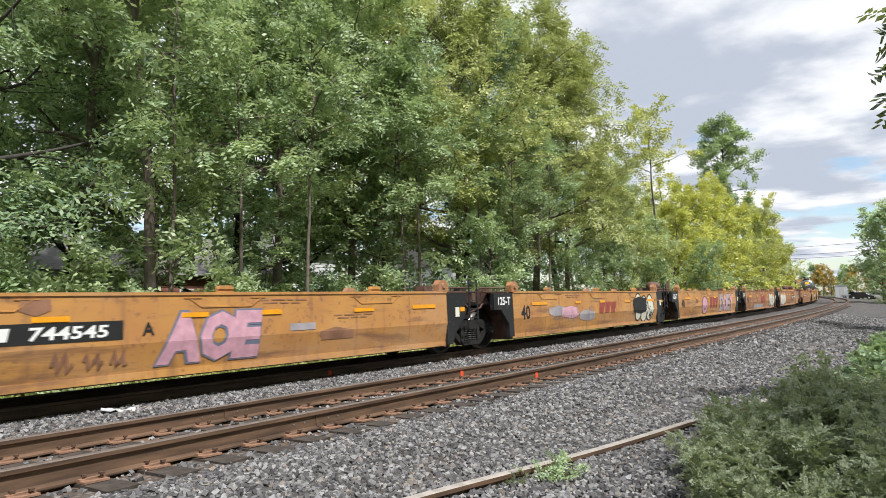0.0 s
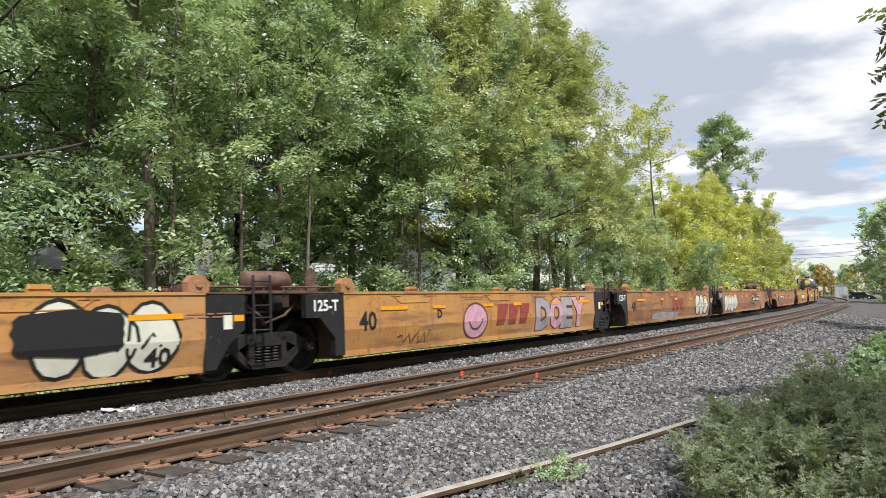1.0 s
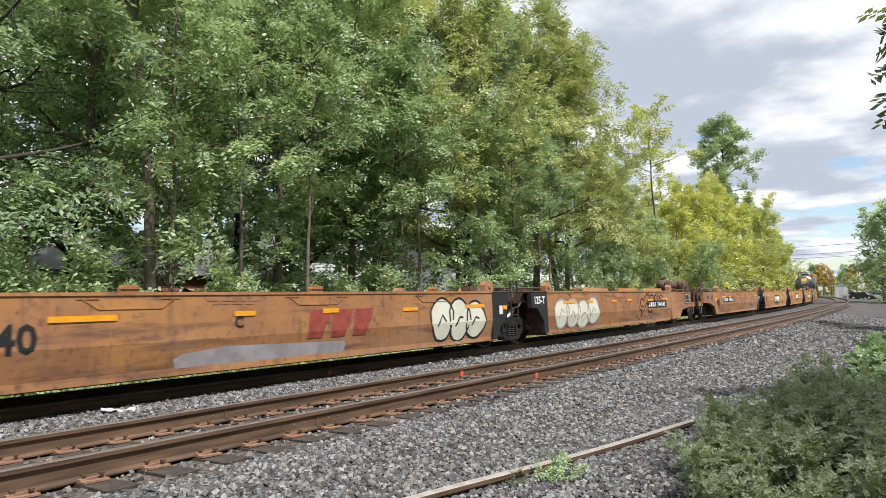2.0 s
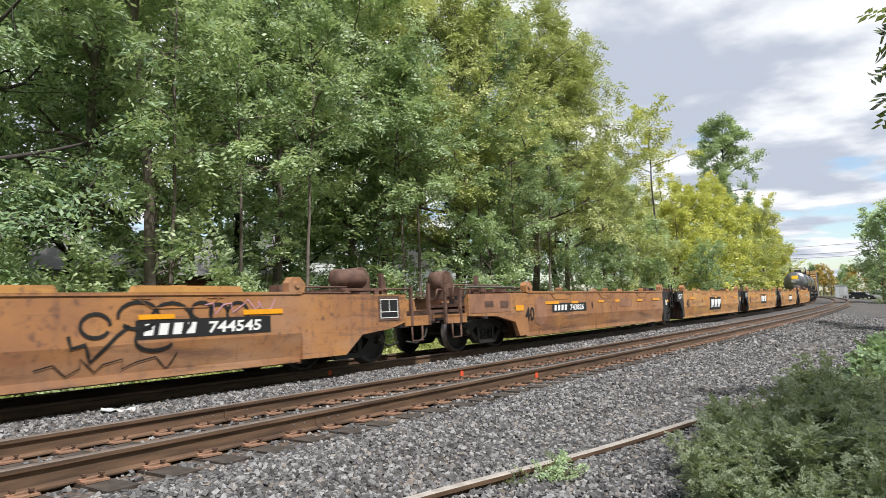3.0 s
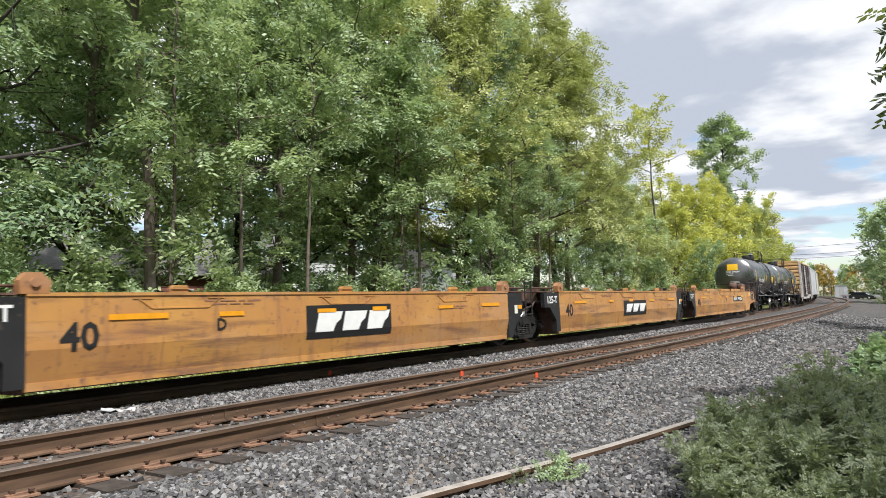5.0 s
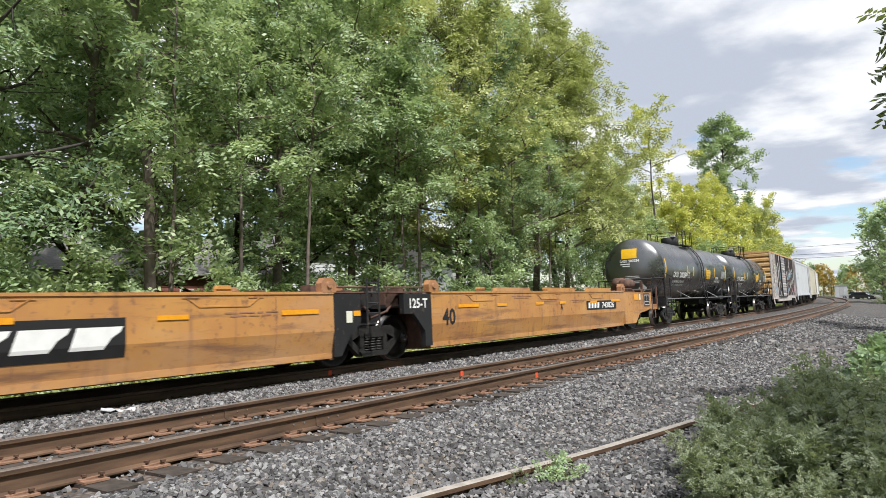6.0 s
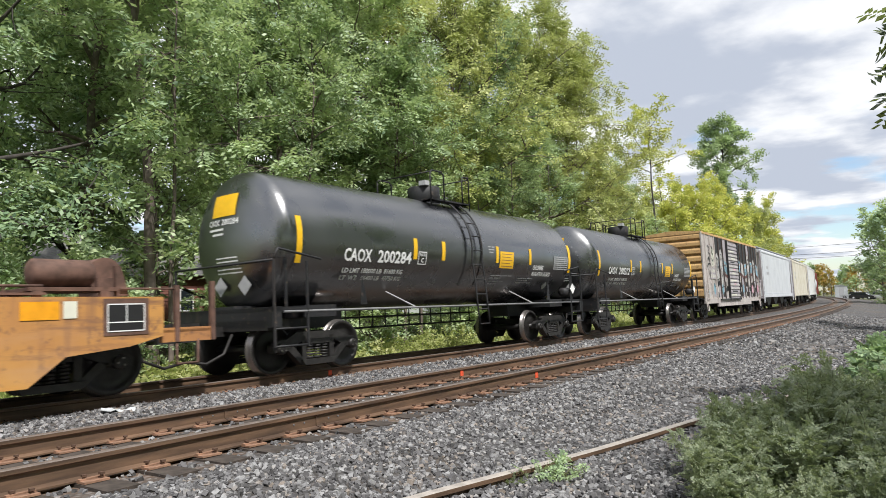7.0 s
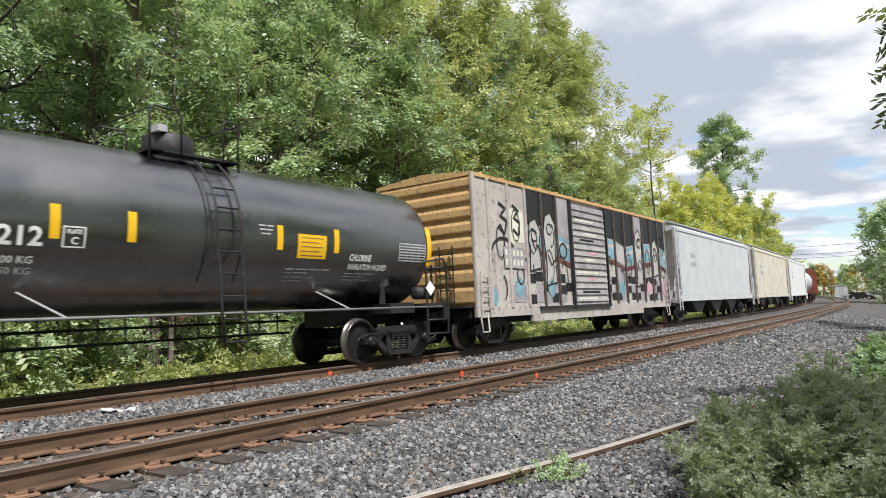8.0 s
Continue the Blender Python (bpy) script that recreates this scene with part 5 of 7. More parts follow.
def build_wells():
    std = [(-4.7, -3.8, 1.06, 1.14), (-1.9, -1.5, 1.06, 1.14), (0.0, 0.4, 1.06, 1.14), (2.26, 2.76, 1.04, 1.11), (4.52, 5.36, 1.05, 1.13)]
    alt = [(-4.69, -3.81, 1.07, 1.15), (-2.95, -2.49, 1.07, 1.14), (-0.9, -0.44, 1.07, 1.14), (0.56, 0.98, 1.07, 1.15), (2.74, 3.3, 1.06, 1.13), (4.5, 5.3, 1.08, 1.16)]
    look_a = "faded orange articulated well car unit with graffiti"
    look_b = "orange articulated well car unit with black markings"
    a = -0.6 + UNIT / 2
    for i, (deco, paint) in enumerate(((decor_a1, M_ORANGE), (decor_a2, M_ORANGE), (decor_a3, M_ORANGE), (decor_a4, M_ORANGE2), (decor_a5, M_ORANGE2))):
        ride(well_unit(paint, i == 0, i == 4, look_a, std if i % 2 else alt, deco), a + UNIT * i)
    b = 76.9 + UNIT / 2
    for i, (deco, paint) in enumerate(((decor_b1, M_ORANGE2), (decor_b2, M_ORANGE), (decor_b3, M_ORANGE), (decor_b4, M_ORANGE), (decor_b5, M_ORANGE))):
        ride(well_unit(paint, i == 0, i == 4, look_b, std if i % 2 else alt, deco), b + UNIT * i)


build_wells()

# ---- tank cars ----
TANK_R, TANK_Z, TANK_HALF = 1.33, 2.48, 5.52


def tank_surface(z, proud=0.006):
    r = TANK_R + proud
    return -math.sqrt(max(0.02, r * r - (z - TANK_Z) ** 2))


def around(arc_len, proud=0.006):
    """Height and y at a distance measured over the shell up from its widest line."""
    a = arc_len / TANK_R
    return TANK_Z + (TANK_R + proud) * math.sin(a), -(TANK_R + proud) * math.cos(a)


def shell_patch(bm, outline_rect, n=6, proud=0.006):
    x0, x1, a0, a1 = outline_rect
    prev = None
    for i in range(n + 1):
        z, y = around(a0 + (a1 - a0) * i / n, proud)
        pair = (bm.verts.new((x0, y, z)), bm.verts.new((x1, y, z)))
        if prev:
            bm.faces.new((prev[0], prev[1], pair[1], pair[0]))
        prev = pair
    return bm


def shell_text(bm, words, x, a, h, width=None):
    vs, fs = text_shape(words)
    k = h if width is None else width / max(v.x for v in vs)
    made = []
    for v in vs:
        z, y = around(a + v.y * h, 0.008)
        made.append(bm.verts.new((x + v.x * k, y, z)))
    for f in fs:
        try:
            bm.faces.new([made[i] for i in f])
        except ValueError:
            pass
    return bm


def tank_car(digits, fore, board, strip, name, print_a, print_b):
    """A tank car; the last six numbers shift its groups of markings along the shell, which differ from car to car."""
    c = tagged(new("tank_car"), "glossy black chlorine tank car with yellow reflective strips", "tank car", "black tank cars")
    prof = [(-TANK_HALF - 0.52 * math.cos(radians(q)), max(0.02, TANK_R * math.sin(radians(q)))) for q in range(0, 91, 10)]
    prof += [(-x, r) for x, r in reversed(prof)]
    part("tank_shell", turned(B(), prof, (0, 0, TANK_Z), 64, "X"), M_TANK, c)
    for x in (-0.05, 0.62):
        bm = B()
        ring = [(around(TANK_R * radians(q), 0.004), around(TANK_R * radians(q), 0.016)) for q in range(-40, 95, 6)]
        prev = None
        for (z0, y0), (z1, y1) in ring:
            v = [bm.verts.new(p) for p in ((x - 0.03, y1, z1), (x + 0.03, y1, z1))]
            if prev:
                bm.faces.new((prev[0], prev[1], v[1], v[0]))
            prev = v
        part("shell_band", bm, M_TANK, c)
    # ladder that follows the shell
    lx0, lx1 = 0.06, 0.50
    pts = [(0.66, -1.55), (1.25, -1.50), (1.75, -1.47)] + [(TANK_Z + (TANK_R + 0.10) * math.sin(radians(q)), -(TANK_R + 0.10) * math.cos(radians(q))) for q in range(-10, 76, 8)]
    for x in (lx0, lx1):
        part("ladder_stile", pipe(B(), [(x, y, z) for z, y in pts], 0.022), M_BLACK, c)
    dist = 0.0
    for (za, ya), (zb, yb) in zip(pts, pts[1:]):
        l = math.hypot(zb - za, yb - ya)
        while dist < l:
            t = dist / l
            part("rung", tube(B(), (lx0, ya + (yb - ya) * t, za + (zb - za) * t), (lx1, ya + (yb - ya) * t, za + (zb - za) * t), 0.015, n=6), M_BLACK, c)
            dist += 0.36
        dist -= l
    # dome, platform and safety rails on top
    top = TANK_Z + TANK_R
    bm = turned(B(), [(-0.12, 0.42), (0.37, 0.42), (0.385, 0.40), (0.39, 0.2)], (0, 0, 0), 24)
    for v in bm.verts:
        v.co = Vector((v.co.x + 0.08, v.co.z, v.co.y + top))
    part("valve_dome", bm, M_BLACK, c, "black valve protective housing")
    part("valve_cap", box(B(), -0.32, -0.14, -0.36, -0.16, top + 0.385, top + 0.50), M_GREYTX, c, "pale valve cap")
    bm = B()
    for y in (-0.85, 0.62):
        box(bm, -0.75, 0.9, y, y + 0.25, top - 0.10, top - 0.06)
    for x in (-0.75, 0.65):
        box(bm, x, x + 0.25, -0.85, 0.85, top - 0.10, top - 0.065)
    part("platform", bm, M_BLACK, c, "black grating platform")
    for y in (-0.85, 0.85):
        for x, reach in ((-0.75, 0.55), (0.9, -0.30)):
            # hooped handrails, open at the ladder
            hoop = [(x, y, top - 0.25), (x, y, top + 0.54), (x + reach * 0.12, y, top + 0.62), (x + reach * 0.85, y, top + 0.62), (x + reach, y, top + 0.54), (x + reach, y, top - 0.12)]
            part("safety_rail", pipe(B(), hoop, 0.020), M_BLACK, c, "black hooped safety rail")
    for x in (-0.75, 0.9):
        part("safety_rail", pipe(B(), [(x, -0.85, top + 0.58), (x, 0.85, top + 0.58)], 0.016), M_BLACK, c, "black cross rail")
    # running gear
    for d in (-1, 1):
        bogie(c, d * 4.78)
        bm = B()
        box(bm, min(d * 3.4, d * 6.1), max(d * 3.4, d * 6.1), -0.35, 0.35, 0.78, 1.25)
        box(bm, min(d * 4.4, d * 5.2), max(d * 4.4, d * 5.2), -1.2, 1.2, 1.0, 1.22)
        box(bm, min(d * 5.25, d * 6.15), max(d * 5.25, d * 6.15), -1.45, 1.45, 1.12, 1.19)
        part("stub_sill", bm, M_BLACK, c)
        bm = B()
        box(bm, min(d * 5.95, d * 6.15), max(d * 5.95, d * 6.15), -1.45, 1.45, 0.85, 1.2)
        for xx in (5.35, 6.1):
            tube(bm, (d * xx, -1.44, 0.5), (d * xx, -1.44, 2.0), 0.028, n=6)
            tube(bm, (d * xx, 1.44, 0.5), (d * xx, 1.44, 2.0), 0.028, n=6)
        pipe(bm, [(d * 5.35, -1.44, 0.52), (d * 6.1, -1.44, 0.52)], 0.02)
        pipe(bm, [(d * 5.35, -1.44, 0.82), (d * 6.1, -1.44, 0.82)], 0.02)
        pipe(bm, [(d * 6.1, -1.44, 2.0), (d * 6.1, 1.44, 2.0)], 0.022)
        pipe(bm, [(d * 5.0, -1.44, 2.05), (d * 6.0, -1.44, 2.2), (d * 6.1, -1.44, 2.0)], 0.02)
        tube(bm, (d * 5.72, -1.3, 1.2), (d * 5.72, -1.3, 2.05), 0.03, n=6)
        part("end_frame", bm, M_BLACK, c)
        bm = B()
        tube(bm, (d * 2.6 - 0.05, tank_surface(1.5) - 0.02, 1.48), (d * 2.6 + 0.36, -1.42, 1.12), 0.015, n=6)
        part("brace", bm, M_GREYTX, c, "grey diagonal brace")
        bm = patch(B(), [(d * 3.78, 1.2), (d * 3.98, 1.2), (d * 3.98, 1.72), (d * 3.9, 1.74), (d * 3.78, 1.6)], lambda z: -1.44, 0.3)
        part("bracket_plate", bm, M_BLACK, c)
        coupler(c, d, 6.15)
    bm = B()
    pipe(bm, [(-5.9, -1.44, 1.11), (5.9, -1.44, 1.11)], 0.024)
    pipe(bm, [(-5.9, 1.44, 1.16), (5.9, 1.44, 1.16)], 0.024)
    part("side_rail", bm, M_PIPE, c, "pale grey side handrail")
    bm = B()
    pipe(bm, [(-3.3, 0.75, 0.95), (3.3, 0.75, 0.95)], 0.025)
    pipe(bm, [(-3.3, 0.75, 0.70), (3.3, 0.75, 0.70)], 0.025)
    for i in range(14):
        x = -3.1 + i * 0.47
        tube(bm, (x, 0.75, 1.2), (x, 0.75, 0.68), 0.018, n=5)
    part("brake_piping", bm, M_BLACK, c)
    bm = turned(B(), [(-0.3, 0.05), (-0.27, 0.14), (0.27, 0.14), (0.3, 0.05)], (5.45, -1.25, 1.42), 16, "X")
    part("air_reservoir", bm, M_BLACK, c, "black air reservoir")
    # markings
    for x, a0, a1, w in ((-5.46, -0.51, 0.36, 0.13), (-2.41 + fore, -0.32, 0.14, 0.13), (-1.36 + fore, -0.31, 0.13, 0.13), (1.33, -0.29, 0.14, 0.13), (2.70 + strip, -0.29, 0.16, 0.13), (5.58, -0.46, 0.40, 0.15)):
        part("reflective_strip", shell_patch(B(), (x, x + w, a0, a1)), M_YELLOW, c, "yellow reflective strip")
    part("placard", shell_patch(B(), (1.80 + board, 2.50 + board, -0.42, 0.02)), M_YELLOW, c, "yellow emergency placard with small print")
    bm = B()
    for i in range(5):
        shell_patch(bm, (1.88 + board, 2.42 + board - 0.1 * (i % 2), -0.37 + 0.08 * i, -0.356 + 0.08 * i), 1, 0.009)
    part("placard_print", bm, M_RUSTPATCH, c)
    part("lettering", shell_text(B(), "CAOX", -4.55 + fore, -0.42, 0.25, 0.80), M_WHITE, c, "large white reporting letters")
    part("lettering", shell_text(B(), digits, -3.57 + fore, -0.42, 0.25, 1.09), M_WHITE, c, "large white car number")
    part("lettering", shell_text(B(), "LD LMT 180000 LB  81600 KG", -4.40 + 0.6 * fore, -0.665, 0.10, 1.84), M_WHITE, c, "white weight lettering")
    part("lettering", shell_text(B(), "LT  WT   96400 LB  43750 KG", -4.40 + 0.6 * fore, -0.825, 0.10, 1.84), M_WHITE, c, "white weight lettering")
    bm = B()
    for q in ((-2.24, -1.94, -0.43, -0.41), (-2.24, -1.94, -0.16, -0.14), (-2.24, -2.22, -0.43, -0.14), (-1.96, -1.94, -0.43, -0.14)):
        shell_patch(bm, (q[0] + fore, q[1] + fore, q[2], q[3]), 2, 0.008)
    shell_text(bm, "PLATE", -2.19 + fore, -0.24, 0.06, 0.20)
    shell_text(bm, "C", -2.13 + fore, -0.38, 0.10)
    part("plate_box", bm, M_WHITE, c, "white boxed clearance marking")
    part("lettering", shell_text(B(), "CHLORINE", 3.14 + name, -0.42, 0.13, 0.62), M_WHITE, c, "white commodity name")
    part("lettering", shell_text(B(), "INHALATION HAZARD", 3.14 + name, -0.60, 0.12, 1.12), M_WHITE, c, "white hazard wording")
    for i in range(7):
        part("data_line", shell_patch(B(), (4.60, 5.52, -0.38 + 0.06 * i, -0.352 + 0.06 * i), 1, 0.008), M_GREYTX, c, "row of a white service data table")
    for x in (4.60, 4.85, 5.05, 5.28, 5.50):
        part("data_line", shell_patch(B(), (x, x + 0.018, -0.38, 0.02), 4, 0.0085), M_GREYTX, c, "column rule of a white service data table")
    bm = B()
    for x0, a, ws in ((1.60 + print_a, -0.64, (0.2, 0.3, 0.25, 0.2)), (1.60 + print_a, -0.71, (0.16, 0.34)), (1.60 + print_a, -0.80, (0.14, 0.3, 0.2)), (1.60 + print_a, -0.87, (0.1, 0.3)), (3.10 + print_b, -0.70, (0.25, 0.2, 0.3)), (3.08 + print_b, -0.76, (0.2, 0.1, 0.2)), (3.08 + print_b, -0.84, (0.3, 0.5)), (0.93, 0.10, (0.14, 0.14)), (0.95, 0.03, (0.28,)), (0.98, -0.04, (0.2,))):
        for w in ws:
            shell_patch(bm, (x0, x0 + w, a, a + 0.026), 1, 0.008)
            x0 += w + 0.04
    part("small_print", bm, M_GREYTX, c, "rows of small white print as bars")
    bm = B()
    for xx, a, r in ((4.42, -0.92, 0.15),):
        vs = [(xx - r, a), (xx, a - r), (xx + r, a), (xx, a + r)]
        bm.faces.new([bm.verts.new((x, around(q, 0.01)[1], around(q, 0.01)[0])) for x, q in vs])
    part("placard", bm, M_GREYTX, c, "grey diamond hazard placard")
    bm = B()
    r = 0.17
    bm.faces.new([bm.verts.new((5.45 + dx, -1.47, 1.52 + dz)) for dx, dz in ((-r, 0), (0, -r), (r, 0), (0, r))])
    part("placard", bm, M_WHITE, c, "white diamond hazard placard")
    # on the leading head
    def head_x(y, z):
        q = min(0.999, ((y * y + (z - TANK_Z) ** 2) / TANK_R ** 2))
        return -TANK_HALF - 0.52 * math.sqrt(1 - q) - 0.012

    def head_grid(bm, y0, y1, z0, z1, n=4):
        g = [[bm.verts.new((head_x(y0 + (y1 - y0) * i / n, z0 + (z1 - z0) * j / n), y0 + (y1 - y0) * i / n, z0 + (z1 - z0) * j / n)) for j in range(n + 1)] for i in range(n + 1)]
        for i in range(n):
            for j in range(n):
                bm.faces.new((g[i][j], g[i][j + 1], g[i + 1][j + 1], g[i + 1][j]))
        return bm

    part("placard", head_grid(B(), -0.3, 0.38, 2.92, 3.34), M_YELLOW, c, "yellow emergency placard on the head")
    bm = B()
    for i in range(2):
        head_grid(bm, 0.0, 0.44 - 0.1 * i, 2.66 - 0.09 * i, 2.70 - 0.09 * i, 2)
    for words, y0, wide in (("CAOX", 0.46, 0.34), (digits, 0.06, 0.46)):
        vs, fs = text_shape(words)
        k = wide / max(v.x for v in vs)
        made = [bm.verts.new((head_x(y0 - v.x * k, 2.76 + v.y * 0.11), y0 - v.x * k, 2.76 + v.y * 0.11)) for v in vs]
        for f in fs:
            try:
                bm.faces.new([made[i] for i in f])
            except ValueError:
                pass
    for i in range(5):
        head_grid(bm, -0.35 - 0.02 * i, 0.25, 2.13 - 0.07 * i, 2.155 - 0.07 * i, 2)
    part("head_marking", bm, M_WHITE, c, "white car number on the tank head")
    bm = B()
    for yy, zz in ((0.2, 1.62), (-0.45, 1.62)):
        bm.faces.new([bm.verts.new((head_x(yy, zz) - 0.05, yy + dy, zz + dz)) for dy, dz in ((-0.19, 0), (0, -0.19), (0.19, 0), (0, 0.19))])
    part("placard", bm, M_GREYTX, c, "white diamond hazard placard on the head")
    return c


ride(tank_car("200284", 0.31, -0.27, 0.39, 0.20, -0.38, -0.44), 158.88)
ride(tank_car("200212", 0, 0, 0, 0, 0, 0), 172.38)

# ---- boxcar ----


def boxcar():
    c = tagged(new("boxcar"), "weathered boxcar, white side covered in graffiti and yellow ribbed end", "boxcar")
    h, w, z0, z1 = 7.42, 1.5, 0.92, 4.36
    bm = B()
    box(bm, -h + 0.12, h - 0.12, -w + 0.06, w - 0.06, z0 + 0.15, z1 - 0.05)
    part("body", bm, M_BOXSIDE, c)
    # roof
    bm = sweep_x(B(), [(-w - 0.02, z1 - 0.06), (-w - 0.02, z1 + 0.03), (0, z1 + 0.16), (w + 0.02, z1 + 0.03), (w + 0.02, z1 - 0.06)], -h, h)
    part("roof", bm, M_BOXEND, c, "rusty yellow roof")
    bm = B()
    for i in range(14):
        x = -h + 0.5 + i * (2 * h - 1) / 13
        sweep_x(bm, [(-w - 0.01, z1 + 0.02), (-w, z1 + 0.07), (0, z1 + 0.20), (w, z1 + 0.07), (w + 0.01, z1 + 0.02)], x - 0.05, x + 0.05)
    part("roof_ribs", bm, M_BOXEND, c)
    # corrugated ends
    for d in (-1, 1):
        n = 8
        for i in range(n):
            a, b = z0 + 0.15 + (z1 - z0 - 0.2) * (i / n) ** 0.9, z0 + 0.15 + (z1 - z0 - 0.2) * ((i + 1) / n) ** 0.9
            bm = prism(B(), [(d * (h - 0.08), a), (d * (h - 0.08), a + 0.07), (d * (h - 0.01), a + 0.10), (d * h, a + 0.13), (d * h, b - 0.10), (d * (h - 0.03), b - 0.03), (d * (h - 0.08), b)], -w + 0.05, w - 0.05)
            part("end_rib", bm, M_BOXEND, c)
        for sgn in (-1, 1):
            part("corner_post", box(B(), min(d * (h - 0.15), d * h), max(d * (h - 0.15), d * h), sgn * w - 0.03, sgn * w + 0.03, z0 - 0.1, z1), M_BOXSIDE, c)
        coupler(c, d, h)
        bogie(c, d * (h - 1.42))
        bm = B()
        box(bm, min(d * (h - 2.3), d * h), max(d * (h - 2.3), d * h), -0.3, 0.3, 0.75, 1.1)
        part("stub_sill", bm, M_TRUCK, c)
        ladder(c, d * (h - 0.55), d * (h - 0.15), -w - 0.07, z0, z0 + 1.0, 4, M_BOXSIDE, "side_ladder")
        bm = pipe(B(), [(d * (h - 0.5), -w, z0), (d * (h - 0.48), -w - 0.04, 0.45), (d * (h - 0.18), -w - 0.04, 0.45), (d * (h - 0.16), -w, z0)], 0.018)
        part("step", bm, M_BOXSIDE, c)
        bm = B()
        for yy in (-0.9, -0.5):
            tube(bm, (d * (h + 0.06), yy, 1.1), (d * (h + 0.06), yy, 2.6), 0.02, n=6)
        for i in range(5):
            tube(bm, (d * (h + 0.06), -0.9, 1.2 + 0.3 * i), (d * (h + 0.06), -0.5, 1.2 + 0.3 * i), 0.014, n=5)
        box(bm, min(d * h, d * (h + 0.35)), max(d * h, d * (h + 0.35)), -1.4, 1.4, 1.05, 1.1)
        part("end_ladder", bm, M_BLACK, c)
    # sides: posts, sheets, door
    for sgn in (-1, 1):
        xs = [-7.35, -6.7, -5.7, -4.75, -3.8, -2.85, -1.9, 0.75, 1.7, 2.65, 3.6, 4.55, 5.5, 6.4, 7.35]
        for i, (a, b) in enumerate(zip(xs, xs[1:])):
            if a == -1.9:
                continue
            bm = box(B(), a + 0.03, b - 0.03, sgn * (w - 0.06), sgn * (w - 0.015), z0 + 0.12, z1 - 0.06)
            part("side_panel", bm, M_BOXSIDE if (i < 3 or i % 2) else M_GREYSP, c)
            bm = prism(B(), [(b - 0.05, z0 + 0.1), (b + 0.05, z0 + 0.1), (b + 0.05, z1 - 0.06), (b - 0.05, z1 - 0.06)], sgn * (w - 0.06), sgn * (w + 0.035))
            part("side_post", bm, M_GRIME if i > 2 else M_BOXSIDE, c)
        bm = box(B(), -1.85, 0.70, sgn * (w - 0.05), sgn * (w + 0.05), z0 + 0.1, z1 - 0.2)
        door = part("sliding_door", bm, M_GREYSP, c, "grey horizontally ribbed sliding door")
        for i in range(15):
            z = z0 + 0.2 + i * 0.205
            bm = prism(B(), [(-1.8, z), (0.65, z), (0.62, z + 0.10), (-1.77, z + 0.10)], sgn * (w + 0.045), sgn * (w + 0.085))
            part("door_rib", bm, M_GREYSP if i > 11 or i % 4 == 1 else M_PALE, door)
        bm = B()
        for x in (-1.95, 0.8):
            box(bm, x - 0.04, x + 0.04, sgn * w, sgn * (w + 0.1), z0, z1 - 0.1)
        box(bm, -4.2, 0.9, sgn * w, sgn * (w + 0.09), z0 + 0.02, z0 + 0.1)
        part("door_track", bm, M_BLACK, c)
        bm = box(B(), -7.4, 7.4, sgn * (w - 0.08), sgn * (w + 0.01), z0 - 0.12, z0 + 0.13)
        box(bm, -4.6, 4.2, sgn * (w - 0.08), sgn * (w + 0.008), z0 - 0.3, z0 - 0.1)
        part("side_sill", bm, M_BOXSIDE, c)
    # graffiti on the camera's side
    rng = random.Random(77)
    words = {M_CREAM: "cream graffiti fill", M_REDTX: "dull red graffiti fill", M_BLUESP: "faded blue graffiti fill", M_GREYSP: "grey graffiti block", M_INK: "black graffiti block", M_PINK: "pink graffiti fill", M_PALE: "chalky white graffiti figure", M_MAROON: "maroon graffiti line"}

    def fill(mat, ring, proud, step=0.15):
        part("graffiti_fill", patch(B(), ring, lambda z: -(w - 0.011 + proud), step), mat, c, words[mat])

    def line(pts, width, proud=0.020):
        part("graffiti_outline", stroke(B(), pts, width, lambda z: -(w - 0.011 + proud)), M_INK, c, "black spray-painted line")

    bays = [(-6.67, -5.76), (-5.64, -4.81), (-4.69, -3.86), (-3.74, -2.91), (-2.79, -1.98), (0.84, 1.64), (1.76, 2.59), (2.71, 3.54), (3.66, 4.49), (4.61, 5.44), (5.56, 6.34), (6.46, 7.28)]

    def wave(x, z, swing=0.12):
        return z + swing * math.sin(1.3 * x + 0.8) + 0.05 * math.sin(4.1 * x)

    for i, (a, b) in enumerate(bays):
        wd = b - a
        if i >= 2:
            # dark sky over a blue band with a maroon line, and a chequered foot
            fill(M_INK if i not in (4, 8) else M_GREYSP, [(a, wave(a, 3.2)), (b, wave(b, 3.2)), (b, 4.27), (a, 4.27)], 0.003, 0.03)
            fill(M_BLUESP if i not in (6, 10) else M_PALE, [(a, wave(a, 2.5)), (b, wave(b, 2.5)), (b, wave(b, 3.15)), (a, wave(a, 3.15))], 0.0045, 0.025)
            fill(M_PALE, [(a, wave(a, 2.84)), (b, wave(b, 2.90)), (b, wave(b, 3.02)), (a, wave(a, 2.95))], 0.0055, 0.025)
            fill(M_MAROON, [(a, wave(a, 2.30)), (b, wave(b, 2.30)), (b, wave(b, 2.46)), (a, wave(a, 2.46))], 0.006, 0.025)
            for k in range(3):
                for q in range(2):
                    if (k + q + i) % 2 == 0 or rng.random() < 0.2:
                        z, x = 1.10 + 0.30 * k + rng.uniform(-0.04, 0.04), a + wd * 0.5 * q
                        fill(M_INK if rng.random() < 0.75 else M_GREYSP, rect(x, x + wd * 0.48, z, z + 0.26), 0.0045, 0.3)
